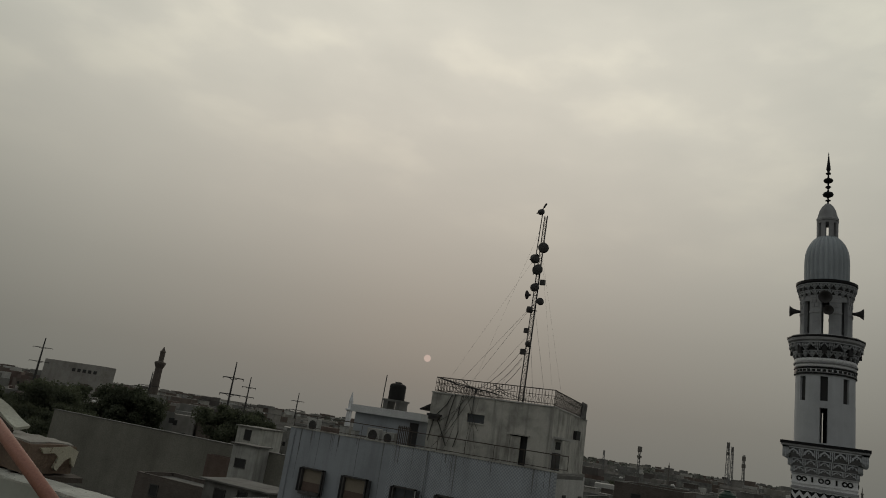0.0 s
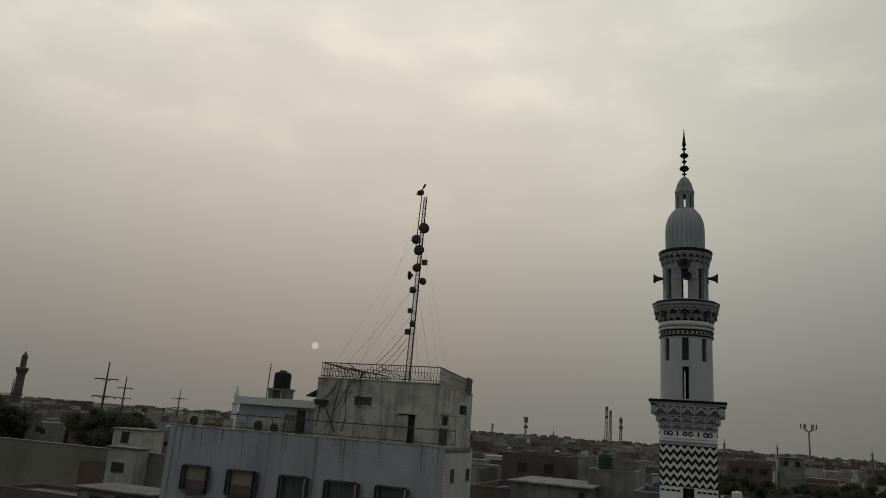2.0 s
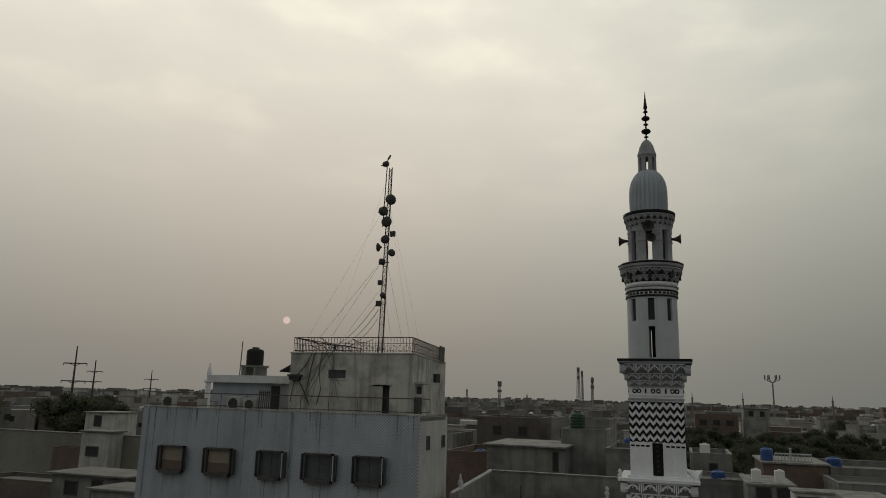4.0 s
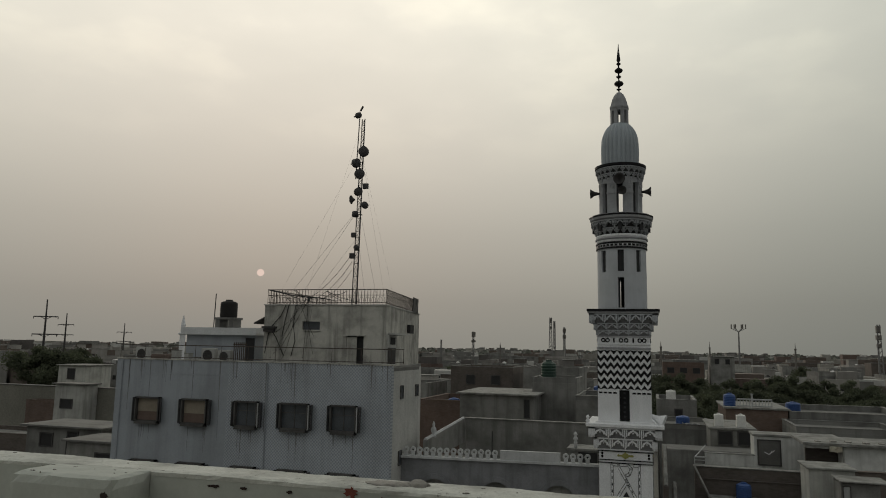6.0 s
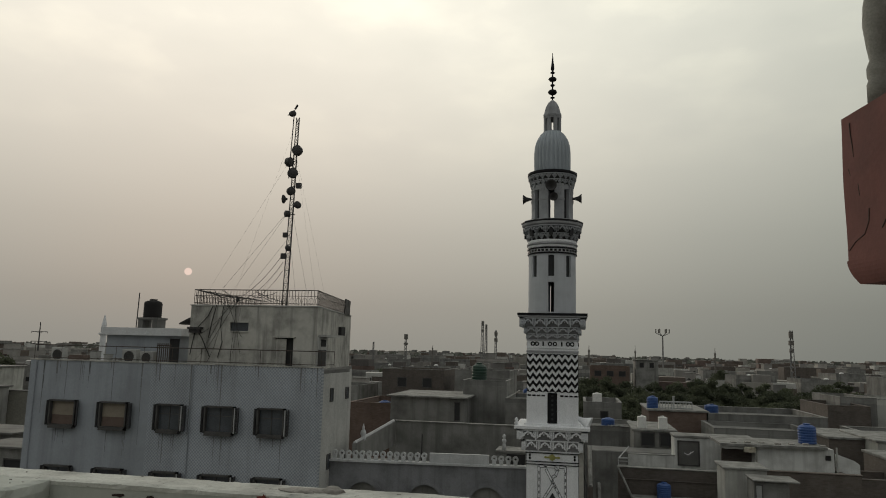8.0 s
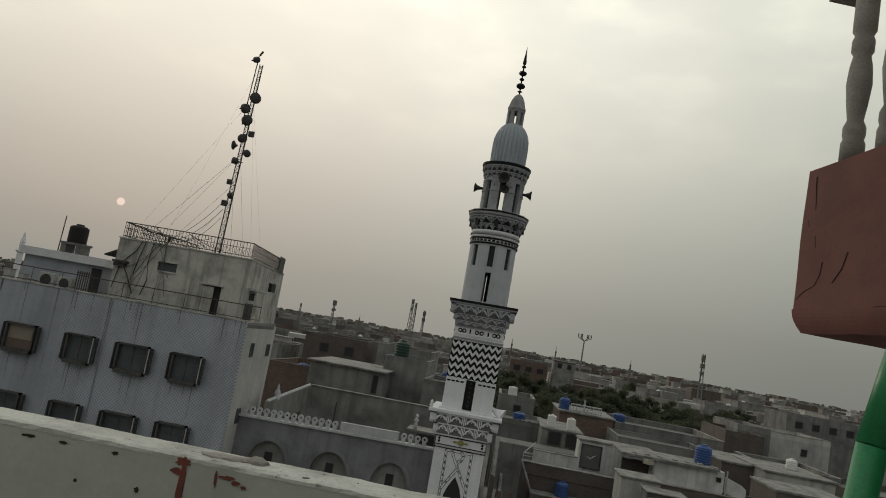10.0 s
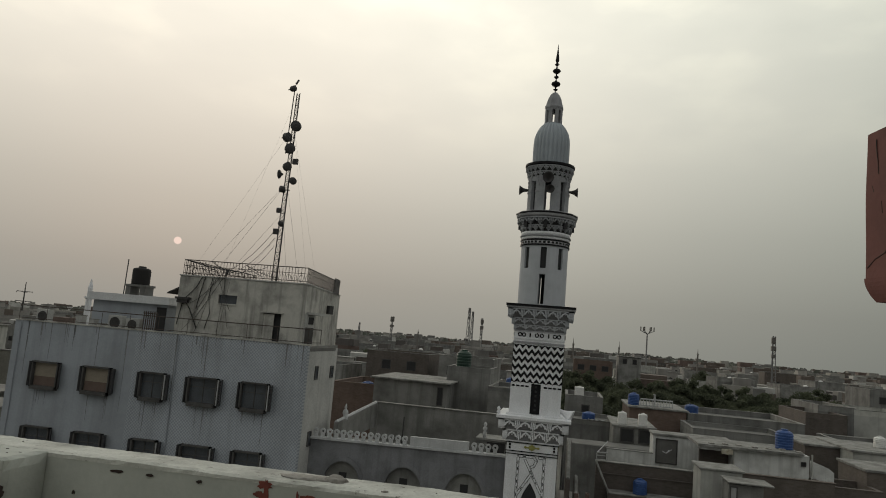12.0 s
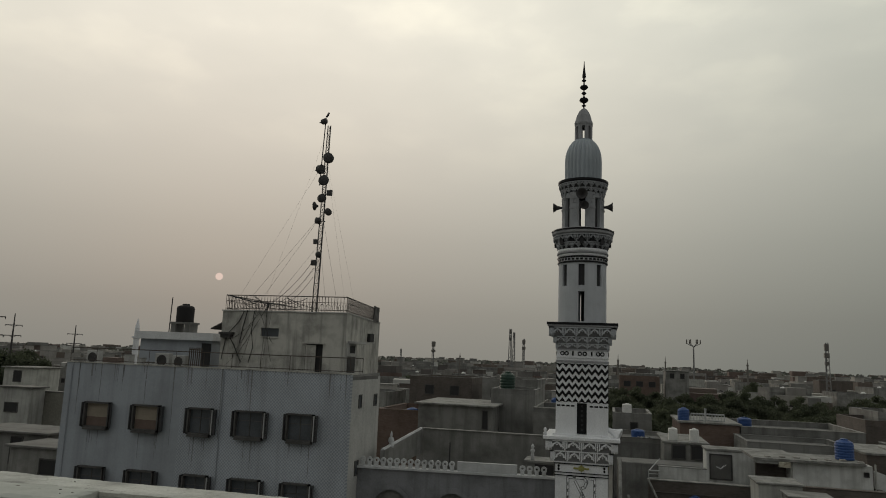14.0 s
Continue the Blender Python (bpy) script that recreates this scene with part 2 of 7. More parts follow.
M = dict(
    town=town_mix("mixed_town_walls"),
    parapet=surface("old_limewash", (0.455, 0.475, 0.44), (0.33, 0.345, 0.318), size=0.5, stain=0.8, streak=0.25, bump=0.15, fine=24, gc=0.04),
    parapet_top=surface("worn_wall_top", (0.56, 0.57, 0.53), (0.27, 0.27, 0.25), size=0.2, stain=0.8, bump=0.35, fine=16, gc=0.10, spots=(0.25, 0.245, 0.225)),
    redpaint=surface("red_paint_smear", (0.19, 0.045, 0.032), (0.10, 0.03, 0.024), size=0.06, rough=0.7, stain=0.9),
    redslab=surface("red_oxide_paint", (0.165, 0.06, 0.05), (0.085, 0.036, 0.031), size=0.45, rough=0.85, stain=0.9, bump=0.1, gc=0.06),
    crack=surface("crack_shadow", (0.03, 0.018, 0.015), (0.02, 0.012, 0.01), size=0.1),
    baluster=surface("grey_moulded_concrete", (0.32, 0.31, 0.28), (0.16, 0.155, 0.14), size=0.25, stain=0.9, bump=0.4),
    green=surface("green_pipe_paint", (0.015, 0.21, 0.075), (0.01, 0.12, 0.04), size=0.2, rough=0.4, bump=0.1),
    stain=surface("dark_rain_streak", (0.20, 0.205, 0.21), (0.13, 0.13, 0.135), size=0.4, bump=0),
    pinkpipe=surface("salmon_pipe", (0.385, 0.178, 0.133), (0.266, 0.126, 0.096), size=0.3, rough=0.5, bump=0.05),
    chipped=surface("chipped_cream_paint", (0.50, 0.48, 0.39), (0.30, 0.25, 0.18), size=0.22, stain=0.8, bump=0.5, spots=(0.15, 0.10, 0.07)),
    bareblock=surface("bare_brown_mortar", (0.17, 0.122, 0.092), (0.10, 0.072, 0.056), size=0.3, stain=0.9, bump=0.5),
    tinsheet=surface("weathered_tin", (0.52, 0.53, 0.46), (0.30, 0.29, 0.24), size=0.35, stain=0.8, bump=0.3),
    rust=surface("rusted_iron", (0.075, 0.06, 0.05), (0.04, 0.03, 0.027), size=0.3, rough=0.8),
    facade=surface("pale_blue_distemper", (0.345, 0.373, 0.41), (0.205, 0.22, 0.235), size=2.4, stain=0.5, streak=0.6, bump=0.12, gc=0.05),
    lattice=lattice_tile("diagonal_mosaic_front", (0.40, 0.43, 0.468), (0.25, 0.265, 0.28)),
    room=surface("stained_cement_render", (0.51, 0.50, 0.462), (0.20, 0.195, 0.18), size=1.1, stain=0.95, streak=1.0, bump=0.4),
    side=surface("side_cement_render", (0.50, 0.50, 0.48), (0.28, 0.28, 0.27), size=1.8, stain=0.6, streak=0.7, bump=0.25),
    annex=surface("whitewashed_band", (0.66, 0.67, 0.68), (0.45, 0.46, 0.47), size=1.5, stain=0.5, streak=0.4),
    cable=surface("black_cable", (0.03, 0.03, 0.03), (0.02, 0.02, 0.02), bump=0),
    guy=surface("guy_wire", (0.22, 0.21, 0.20), (0.16, 0.15, 0.15), bump=0, rough=0.5),
    dark_iron=surface("dark_painted_iron", (0.045, 0.042, 0.042), (0.025, 0.024, 0.024), size=0.4, rough=0.6, bump=0.1),
    grey_iron=surface("weathered_railing", (0.16, 0.15, 0.135), (0.08, 0.07, 0.06), size=0.4, rough=0.7, bump=0.1),
    woodframe=surface("grey_weathered_timber", (0.085, 0.083, 0.08), (0.045, 0.043, 0.042), size=0.5, stain=0.9),
    shutter=surface("dark_shutter", (0.055, 0.055, 0.058), (0.03, 0.03, 0.03), size=0.5, stain=0.7, rough=0.5),
    tanblind=surface("tan_blind", (0.27, 0.235, 0.185), (0.18, 0.152, 0.12), size=0.6),
    brownboard=surface("brown_board", (0.135, 0.097, 0.08), (0.085, 0.06, 0.05), size=0.4),
    pane=glass_dark("dusty_glass", (0.085, 0.094, 0.106)),
    void=surface("dark_interior", (0.03, 0.03, 0.031), (0.018, 0.018, 0.019), bump=0),
    white_edge=surface("white_frame_paint", (0.42, 0.43, 0.43), (0.25, 0.25, 0.25), size=0.4),
    black_plastic=surface("black_tank_plastic", (0.014, 0.013, 0.013), (0.022, 0.02, 0.019), size=0.5, rough=0.85, bump=0.05),
    blue_plastic=surface("blue_tank_plastic", (0.026, 0.075, 0.235), (0.02, 0.05, 0.15), size=0.5, rough=0.55, bump=0.05),
    white_plastic=surface("white_tank_plastic", (0.70, 0.70, 0.68), (0.5, 0.5, 0.48), size=0.5, rough=0.5, bump=0.05),
    green_plastic=surface("green_tank_plastic", (0.012, 0.042, 0.028), (0.01, 0.025, 0.02), size=0.5, rough=0.5, bump=0.05),
    mn_white=surface("minaret_whitewash", (0.80, 0.81, 0.83), (0.58, 0.59, 0.61), size=1.2, stain=0.45, streak=0.35, bump=0.12, rough=0.7),
    mn_grey=surface("minaret_grey_trim", (0.36, 0.365, 0.38), (0.20, 0.20, 0.21), size=0.9, stain=0.6, streak=0.4, bump=0.2),
    mn_pale=surface("minaret_grey_blue_wash", (0.50, 0.52, 0.55), (0.34, 0.355, 0.375), size=1.0, stain=0.5, streak=0.4, bump=0.12, gc=0.05),
    mn_pier=surface("minaret_dull_pier", (0.36, 0.372, 0.39), (0.22, 0.226, 0.24), size=0.9, stain=0.7, streak=0.5, bump=0.15),
    mn_dark=surface("minaret_black_tile", (0.013, 0.013, 0.015), (0.026, 0.026, 0.026), size=0.6, rough=0.45, bump=0.08),
    mn_dome=surface("ribbed_dome_sheet", (0.36, 0.40, 0.435), (0.24, 0.27, 0.295), size=0.8, rough=0.55, stain=0.5, streak=0.4, bump=0.08),
    # near-black that puts the shade of openings and recesses into the colour
    mn_recess_shade=surface("carved_recess_shade", (0.030, 0.030, 0.032), (0.02, 0.02, 0.02), size=0.5),
    # mid grey with the shade behind the carving in its colour
    mn_shade=surface("carved_ground_shade", (0.26, 0.262, 0.27), (0.15, 0.15, 0.155), size=0.5),
    gold=surface("olive_gilt_motif", (0.30, 0.29, 0.09), (0.16, 0.17, 0.06), size=0.2, rough=0.5),
    mosque=surface("mosque_grey_render", (0.22, 0.225, 0.238), (0.12, 0.122, 0.13), size=1.2, stain=0.85, streak=0.8, bump=0.25),
    mosque_white=surface("mosque_whitewash", (0.54, 0.55, 0.555), (0.34, 0.345, 0.345), size=1.0, stain=0.6, streak=0.5, bump=0.2),
    roof=surface("dusty_flat_roof", (0.165, 0.163, 0.155), (0.09, 0.09, 0.085), size=1.6, stain=0.85, bump=0.3, gc=0.1),
    slab=surface("pale_roof_slab", (0.265, 0.265, 0.25), (0.11, 0.11, 0.103), size=0.7, stain=1.0, streak=0.6, gc=0.14),
    whitewash=surface("peeling_whitewash", (0.68, 0.69, 0.67), (0.33, 0.333, 0.32), size=1.0, stain=0.65, streak=0.7, bump=0.2, gc=0.07),
    cement=surface("bare_cement_wall", (0.235, 0.236, 0.228), (0.125, 0.125, 0.12), size=1.6, stain=1.0, streak=1.0, bump=0.3, vary=0.24, gc=0.1),
    cream=surface("faded_cream_wall", (0.47, 0.475, 0.45), (0.25, 0.25, 0.235), size=1.4, stain=0.7, streak=0.8, bump=0.2, vary=0.15, gc=0.07),
    brick=brickwork("red_brick_wall", (0.165, 0.118, 0.098), (0.095, 0.07, 0.06), (0.9, 0.95, 1.0)),
    brown=brickwork("brown_brick_wall", (0.135, 0.116, 0.104), (0.08, 0.07, 0.063), (0.9, 0.92, 0.95)),
    earthwall=surface("long_mud_plaster_wall", (0.21, 0.205, 0.175), (0.13, 0.125, 0.105), size=5.0, stain=0.8, streak=0.5, bump=0.3),
    ground=surface("dusty_street_ground", (0.14, 0.135, 0.12), (0.09, 0.085, 0.072), size=8.0, stain=0.7, bump=0.3),
    floor=surface("terrace_cement_floor", (0.34, 0.32, 0.29), (0.22, 0.21, 0.19), size=0.8, stain=0.7, bump=0.3),
    farleaf=surface("far_hazy_tree_tops", (0.105, 0.11, 0.09), (0.06, 0.064, 0.054), size=9.0, stain=0.9, bump=0),
    bark=surface("grey_bark", (0.09, 0.075, 0.06), (0.05, 0.042, 0.035), size=0.5, bump=0.6),
    leaf=foliage("dull_dusty_foliage", (0.098, 0.113, 0.072), (0.066, 0.078, 0.050)),
    farwall=surface("far_house_wall", (0.33, 0.32, 0.305), (0.19, 0.18, 0.17), size=6.0, stain=0.8, bump=0, vary=0.3),
    steel=surface("galvanised_steel", (0.20, 0.20, 0.20), (0.12, 0.12, 0.12), size=1.0, rough=0.5, bump=0, metal=0.3),
    concrete=surface("aged_concrete", (0.33, 0.315, 0.29), (0.19, 0.18, 0.165), size=0.5, stain=0.8, bump=0.6),
)


# ---- mesh helpers ----
def part(name, bm, material, parent=None, label="", smooth=False):
    """Links a bmesh as one mesh object, under its thing or part if one is given."""
    me = bpy.data.meshes.new(name)
    if smooth:
        for f in bm.faces:
            f.smooth = True
    bm.to_mesh(me)
    bm.free()
    me.materials.append(material)
    ob = new(name, me)
    if parent is not None:
        ob.parent = parent
    if label:
        tagged(ob, label)
    return ob


def share(name, me, parent, m):
    ob = new(name, me)
    ob.parent = parent
    ob.matrix_basis = m
    return ob


def thing(name, label, category, m=None, group="", kind=""):
    ob = new(name)
    ob.empty_display_size = 0.2
    if m is not None:
        ob.matrix_basis = m
    return tagged(ob, label, category, group, kind)


def B():
    return bmesh.new()


def box(bm, x0, x1, y0, y1, z0, z1, m=None):
    v = [bm.verts.new((x, y, z)) for x in (x0, x1) for y in (y0, y1) for z in (z0, z1)]
    if m is not None:
        for q in v:
            q.co = m @ q.co
    for i in ((0, 1, 3, 2), (4, 6, 7, 5), (0, 4, 5, 1), (2, 3, 7, 6), (0, 2, 6, 4), (1, 5, 7, 3)):
        bm.faces.new([v[k] for k in i])
    return bm


def bevelled(bm, w=0.01, seg=1):
    bmesh.ops.bevel(bm, geom=bm.edges[:], offset=w, segments=seg, affect="EDGES", profile=0.6)
    return bm


def lathe(bm, prof, n=24, cx=0.0, cy=0.0, turn=0.0, close=True):
    """Revolves (radius, height) pairs about the upright axis."""
    rings = []
    for r, z in prof:
        rings.append([bm.verts.new((cx + r * math.cos(turn + 2 * math.pi * k / n), cy + r * math.sin(turn + 2 * math.pi * k / n), z)) for k in range(n)])
    for a, b in zip(rings, rings[1:]):
        for k in range(n):
            bm.faces.new((a[k], a[(k + 1) % n], b[(k + 1) % n], b[k]))
    if close:
        bm.faces.new(rings[0][::-1])
        bm.faces.new(rings[-1])
    return bm


def tube(bm, a, b, r, n=8, r2=None):
    a, b = Vector(a), Vector(b)
    d = (b - a)
    q = d.to_track_quat("Z", "Y").to_matrix()
    r2 = r if r2 is None else r2
    ra, rb = [], []
    for k in range(n):
        c = Vector((math.cos(2 * math.pi * k / n), math.sin(2 * math.pi * k / n), 0))
        ra.append(bm.verts.new(a + q @ (c * r)))
        rb.append(bm.verts.new(b + q @ (c * r2)))
    for k in range(n):
        bm.faces.new((ra[k], ra[(k + 1) % n], rb[(k + 1) % n], rb[k]))
    bm.faces.new(ra[::-1])
    bm.faces.new(rb)
    return bm


def wire(bm, a, b, r, sag=0.0, n=5, steps=8):
    """A sagging cable as one bent tube."""
    a, b = Vector(a), Vector(b)
    pts = [a.lerp(b, k / steps) - Vector((0, 0, sag * 4 * (k / steps) * (1 - k / steps))) for k in range(steps + 1)]
    rings = []
    for k, p in enumerate(pts):
        d = pts[min(k + 1, steps)] - pts[max(k - 1, 0)]
        q = d.to_track_quat("Z", "Y").to_matrix()
        rings.append([bm.verts.new(p + q @ Vector((r * math.cos(2 * math.pi * j / n), r * math.sin(2 * math.pi * j / n), 0))) for j in range(n)])
    for p, q in zip(rings, rings[1:]):
        for j in range(n):
            bm.faces.new((p[j], p[(j + 1) % n], q[(j + 1) % n], q[j]))
    bm.faces.new(rings[0][::-1])
    bm.faces.new(rings[-1])
    return bm


def bent(bm, pts, r, n=5):
    """One tube bent through the given points."""
    pts = [Vector(p) for p in pts]
    rings = []
    for k, p in enumerate(pts):
        d = pts[min(k + 1, len(pts) - 1)] - pts[max(k - 1, 0)]
        q = d.to_track_quat("Z", "Y").to_matrix()
        rings.append([bm.verts.new(p + q @ Vector((r * math.cos(2 * math.pi * j / n), r * math.sin(2 * math.pi * j / n), 0))) for j in range(n)])
    for p, q in zip(rings, rings[1:]):
        for j in range(n):
            bm.faces.new((p[j], p[(j + 1) % n], q[(j + 1) % n], q[j]))
    bm.faces.new(rings[0][::-1])
    bm.faces.new(rings[-1])
    return bm


def pierced(bm, xs, zs, holes, y0, y1):
    """One wall sheet with thickness over a grid of x and z lines, left open in the cells named in holes."""
    vs = {}

    def v(i, k, y):
        if (i, k, y) not in vs:
            vs[i, k, y] = bm.verts.new((xs[i], y, zs[k]))
        return vs[i, k, y]

    nx, nz = len(xs) - 1, len(zs) - 1
    solid = {(i, k) for i in range(nx) for k in range(nz)} - set(holes)
    for i, k in solid:
        bm.faces.new((v(i, k, y0), v(i + 1, k, y0), v(i + 1, k + 1, y0), v(i, k + 1, y0)))
        bm.faces.new((v(i, k, y1), v(i, k + 1, y1), v(i + 1, k + 1, y1), v(i + 1, k, y1)))
        for (di, dk), (p, q) in (((-1, 0), ((i, k), (i, k + 1))), ((1, 0), ((i + 1, k), (i + 1, k + 1))), ((0, -1), ((i, k), (i + 1, k))), ((0, 1), ((i, k + 1), (i + 1, k + 1)))):
            if (i + di, k + dk) not in solid:
                bm.faces.new((v(*p, y0), v(*q, y0), v(*q, y1), v(*p, y1)))
    bmesh.ops.recalc_face_normals(bm, faces=bm.faces[:])
    return bm


def plate(bm, pts, y0, y1):
    """A flat shape given by (x, z) points, from y0 to y1."""
    f = [bm.verts.new((x, y0, z)) for x, z in pts]
    k = [bm.verts.new((x, y1, z)) for x, z in pts]
    n = len(pts)
    bm.faces.new(f)
    bm.faces.new(k[::-1])
    for i in range(n):
        bm.faces.new((f[i], k[i], k[(i + 1) % n], f[(i + 1) % n]))
    return bm


def prism(bm, plan, z0, z1):
    """An upright block over (x, y) plan points."""
    lo = [bm.verts.new((x, y, z0)) for x, y in plan]
    hi = [bm.verts.new((x, y, z1)) for x, y in plan]
    n = len(plan)
    bm.faces.new(lo[::-1])
    bm.faces.new(hi)
    for i in range(n):
        bm.faces.new((lo[i], lo[(i + 1) % n], hi[(i + 1) % n], hi[i]))
    bmesh.ops.recalc_face_normals(bm, faces=bm.faces[:])
    return bm


def roughen(bm, amount, scale=8.0, seed=0.0):
    for v in bm.verts:
        v.co += noise.noise_vector(v.co * scale + Vector((seed, seed * 1.7, 0))) * amount
    return bm


def cutbox(bm, x0, x1, y0, y1, z0, z1, nx, ny, nz_):
    """A closed box whose faces are divided, for uneven edges."""
    vs = {}

    def vert(i, j, k):
        if (i, j, k) not in vs:
            vs[i, j, k] = bm.verts.new((x0 + (x1 - x0) * i / nx, y0 + (y1 - y0) * j / ny, z0 + (z1 - z0) * k / nz_))
        return vs[i, j, k]

    for i in range(nx):
        for j in range(ny):
            for k, flip in ((0, True), (nz_, False)):
                q = [vert(i, j, k), vert(i + 1, j, k), vert(i + 1, j + 1, k), vert(i, j + 1, k)]
                bm.faces.new(q[::-1] if flip else q)
    for i in range(nx):
        for k in range(nz_):
            for j, flip in ((0, False), (ny, True)):
                q = [vert(i, j, k), vert(i + 1, j, k), vert(i + 1, j, k + 1), vert(i, j, k + 1)]
                bm.faces.new(q[::-1] if flip else q)
    for j in range(ny):
        for k in range(nz_):
            for i, flip in ((0, True), (nx, False)):
                q = [vert(i, j, k), vert(i, j + 1, k), vert(i, j + 1, k + 1), vert(i, j, k + 1)]
                bm.faces.new(q[::-1] if flip else q)
    return bm


# ---- ground ----
g = B()
box(g, -3000, 3000, -3000, 3000, -1.0, 0.0)
tagged(part("ground", g, M["ground"]), "dusty grey-brown ground between the houses", "ground", kind="structure")

# ---- the rooftop terrace where the camera stands ----
FL = E - 1.55
g = B()
box(g, -9, 2.4, -5, 2.24, 0.0, FL)
tagged(part("floor", g, M["floor"]), "grey cement roof terrace floor", "floor", kind="structure")
g = B()
cutbox(g, -9, 9, 2.24, 2.40, 0.002, E - 0.515, 60, 1, 1)
wall_n = tagged(part("wall_parapet", g, M["parapet"]), "low limewashed parapet wall of the roof terrace", "wall", kind="structure")
# the worn top course, broken and uneven along its edges
g = B()
cutbox(g, -9, 9, 2.2375, 2.405, E - 0.515, E - 0.498, 520, 8, 1)
for v in g.verts:
    n1 = noise.noise(Vector((v.co.x * 3.1, v.co.y * 9, 0.3)))
    n2 = noise.noise(Vector((v.co.x * 16, v.co.y * 26, 3.3)))
    n3 = noise.noise(Vector((v.co.x * 45, v.co.y * 50, 7.3)))
    if v.co.z > E - 0.506:
        v.co.z += 0.004 * n1 + 0.004 * n2 + 0.002 * n3
        if v.co.y < 2.25:
            v.co.z -= 0.004 + 0.008 * max(0.0, n2)
            v.co.y += 0.02 * max(0.0, n2 + 0.3 * n3)
        elif v.co.y > 2.39:
            v.co.z -= 0.006 * max(0.0, n2)
    elif v.co.y < 2.25:
        v.co.y += 0.006 * max(0.0, n2)
part("wall_top", g, M["parapet_top"], wall_n, "worn broken cement top")
g = B()
cutbox(g, -2.14, -1.69, 2.04, 2.2365, 0.002 + FL, E - 0.497, 16, 6, 30)
for v in g.verts:
    n2 = noise.noise(Vector((v.co.x * 13, v.co.y * 19, v.co.z * 11)))
    edge = (v.co.z > E - 0.51) + (v.co.y < 2.05) + (v.co.x > -1.70 or v.co.x < -2.13)
    if edge >= 2:
        v.co += Vector((0.012 * (1 if v.co.x < -1.9 else -1), 0.012, -0.012)) * (0.6 + n2)
    else:
        v.co += Vector((0, 0.003 * n2, 0.003 * n2))
part("pier", g, M["parapet"], wall_n, "projecting limewashed pier with chipped corner")


def blotch(name, cx, cz, w, h, mat, parent, y=2.24, seed=0, thick=0.003):
    """An irregular patch of paint or a knocked-out hole on the inner face."""
    rnd = random.Random(seed)
    n = 18
    pts = []
    for k in range(n):
        a = 2 * math.pi * k / n
        r = 0.62 + 0.5 * rnd.random()
        pts.append((cx + w / 2 * r * math.cos(a), cz + h / 2 * r * math.sin(a)))
    bm = plate(B(), pts, y - thick - 0.0004 * (seed % 10), y - 0.0005)
    return part(name, bm, mat, parent)


for k, (x, z, w, h) in enumerate(((-0.855, -0.60, 0.022, 0.20), (-0.862, -0.535, 0.055, 0.03), (-0.875, -0.565, 0.05, 0.022), (-0.848, -0.68, 0.016, 0.16), (-0.75, -0.565, 0.010, 0.055), (-0.715, -0.556, 0.055, 0.014), (-0.685, -0.566, 0.03, 0.016), (-0.66, -0.574, 0.02, 0.012), (-0.84, -0.78, 0.012, 0.14))):
    blotch("paint_mark", x * 1.035, E + z * 1.035 + 0.035, w, h, M["redpaint"], wall_n, seed=k)
for k, (x, z, w) in enumerate(((-0.99, -0.61, 0.018), (-1.19, -0.62, 0.011), (-1.05, -0.66, 0.006), (-1.52, -0.60, 0.012), (-0.6, -0.64, 0.008), (-1.35, -0.72, 0.008), (-0.2, -0.66, 0.009), (-0.42, -0.72, 0.007), (0.1, -0.62, 0.008))):
    blotch("nail_hole", x * 1.035, E + z * 1.035, w, w * 1.1, M["crack"], wall_n, seed=40 + k)
for k, (x, z, w, h) in enumerate(((-1.72, -0.555, 0.035, 0.03), (-1.69, -0.60, 0.04, 0.045), (-1.73, -0.64, 0.03, 0.02))):
    blotch("chip", x, E + z, w, h, M["crack"], wall_n, y=2.042, seed=70 + k)
for k, (x, w) in enumerate(((-1.42, 0.05), (-1.30, 0.03), (-1.12, 0.025), (-0.33, 0.03), (0.25, 0.04))):
    blotch("chip", x, E - 0.535, w, 0.012, M["crack"], wall_n, seed=80 + k)

rr = random.Random(5)
for k in range(24):
    x, y, w = rr.uniform(-3.2, 1.2), rr.uniform(2.25, 2.395), rr.uniform(0.003, 0.011)
    on_pier = rr.random() < 0.3
    if on_pier:
        x, y = rr.uniform(-2.1, -1.73), rr.uniform(2.06, 2.22)
    n = 9
    pts = [(x + w * rr.uniform(0.6, 1.2) * math.cos(2 * math.pi * j / n), y + 0.5 * w * rr.uniform(0.6, 1.2) * math.sin(2 * math.pi * j / n)) for j in range(n)]
    g = plate(B(), pts, E - 0.51, E - 0.4955)
    for v in g.verts:
        v.co = Vector((v.co.x, v.co.z, v.co.y))
    bmesh.ops.recalc_face_normals(g, faces=g.faces[:])
    part("flake", g, M["rust"] if k % 4 == 0 else M["concrete"], wall_n)

# mortar lumps left lying on the wall
lump = thing("mortar_lump", "flat grey lump of dried mortar on the parapet", "rubble", pose(-0.74, 2.33, E - 0.502) @ Matrix.Scale(0.8, 4))
for k, (x, w, h, d) in enumerate(((-0.06, 0.11, 0.009, 0.05), (0.07, 0.05, 0.022, 0.04), (0.012, 0.06, 0.012, 0.04))):
    g = B()
    bmesh.ops.create_icosphere(g, subdivisions=3, radius=1.0)
    for v in g.verts:
        n1 = noise.noise(v.co * 1.8 + Vector((k * 4, 0, 0)))
        v.co = Vector((v.co.x * w * (1 + 0.3 * n1) + x, v.co.y * d * (1 + 0.3 * n1), max(-0.2, v.co.z) * h * (1 + 0.5 * n1) + 0.004))
    part("chunk", g, M["concrete"], lump, smooth=True)

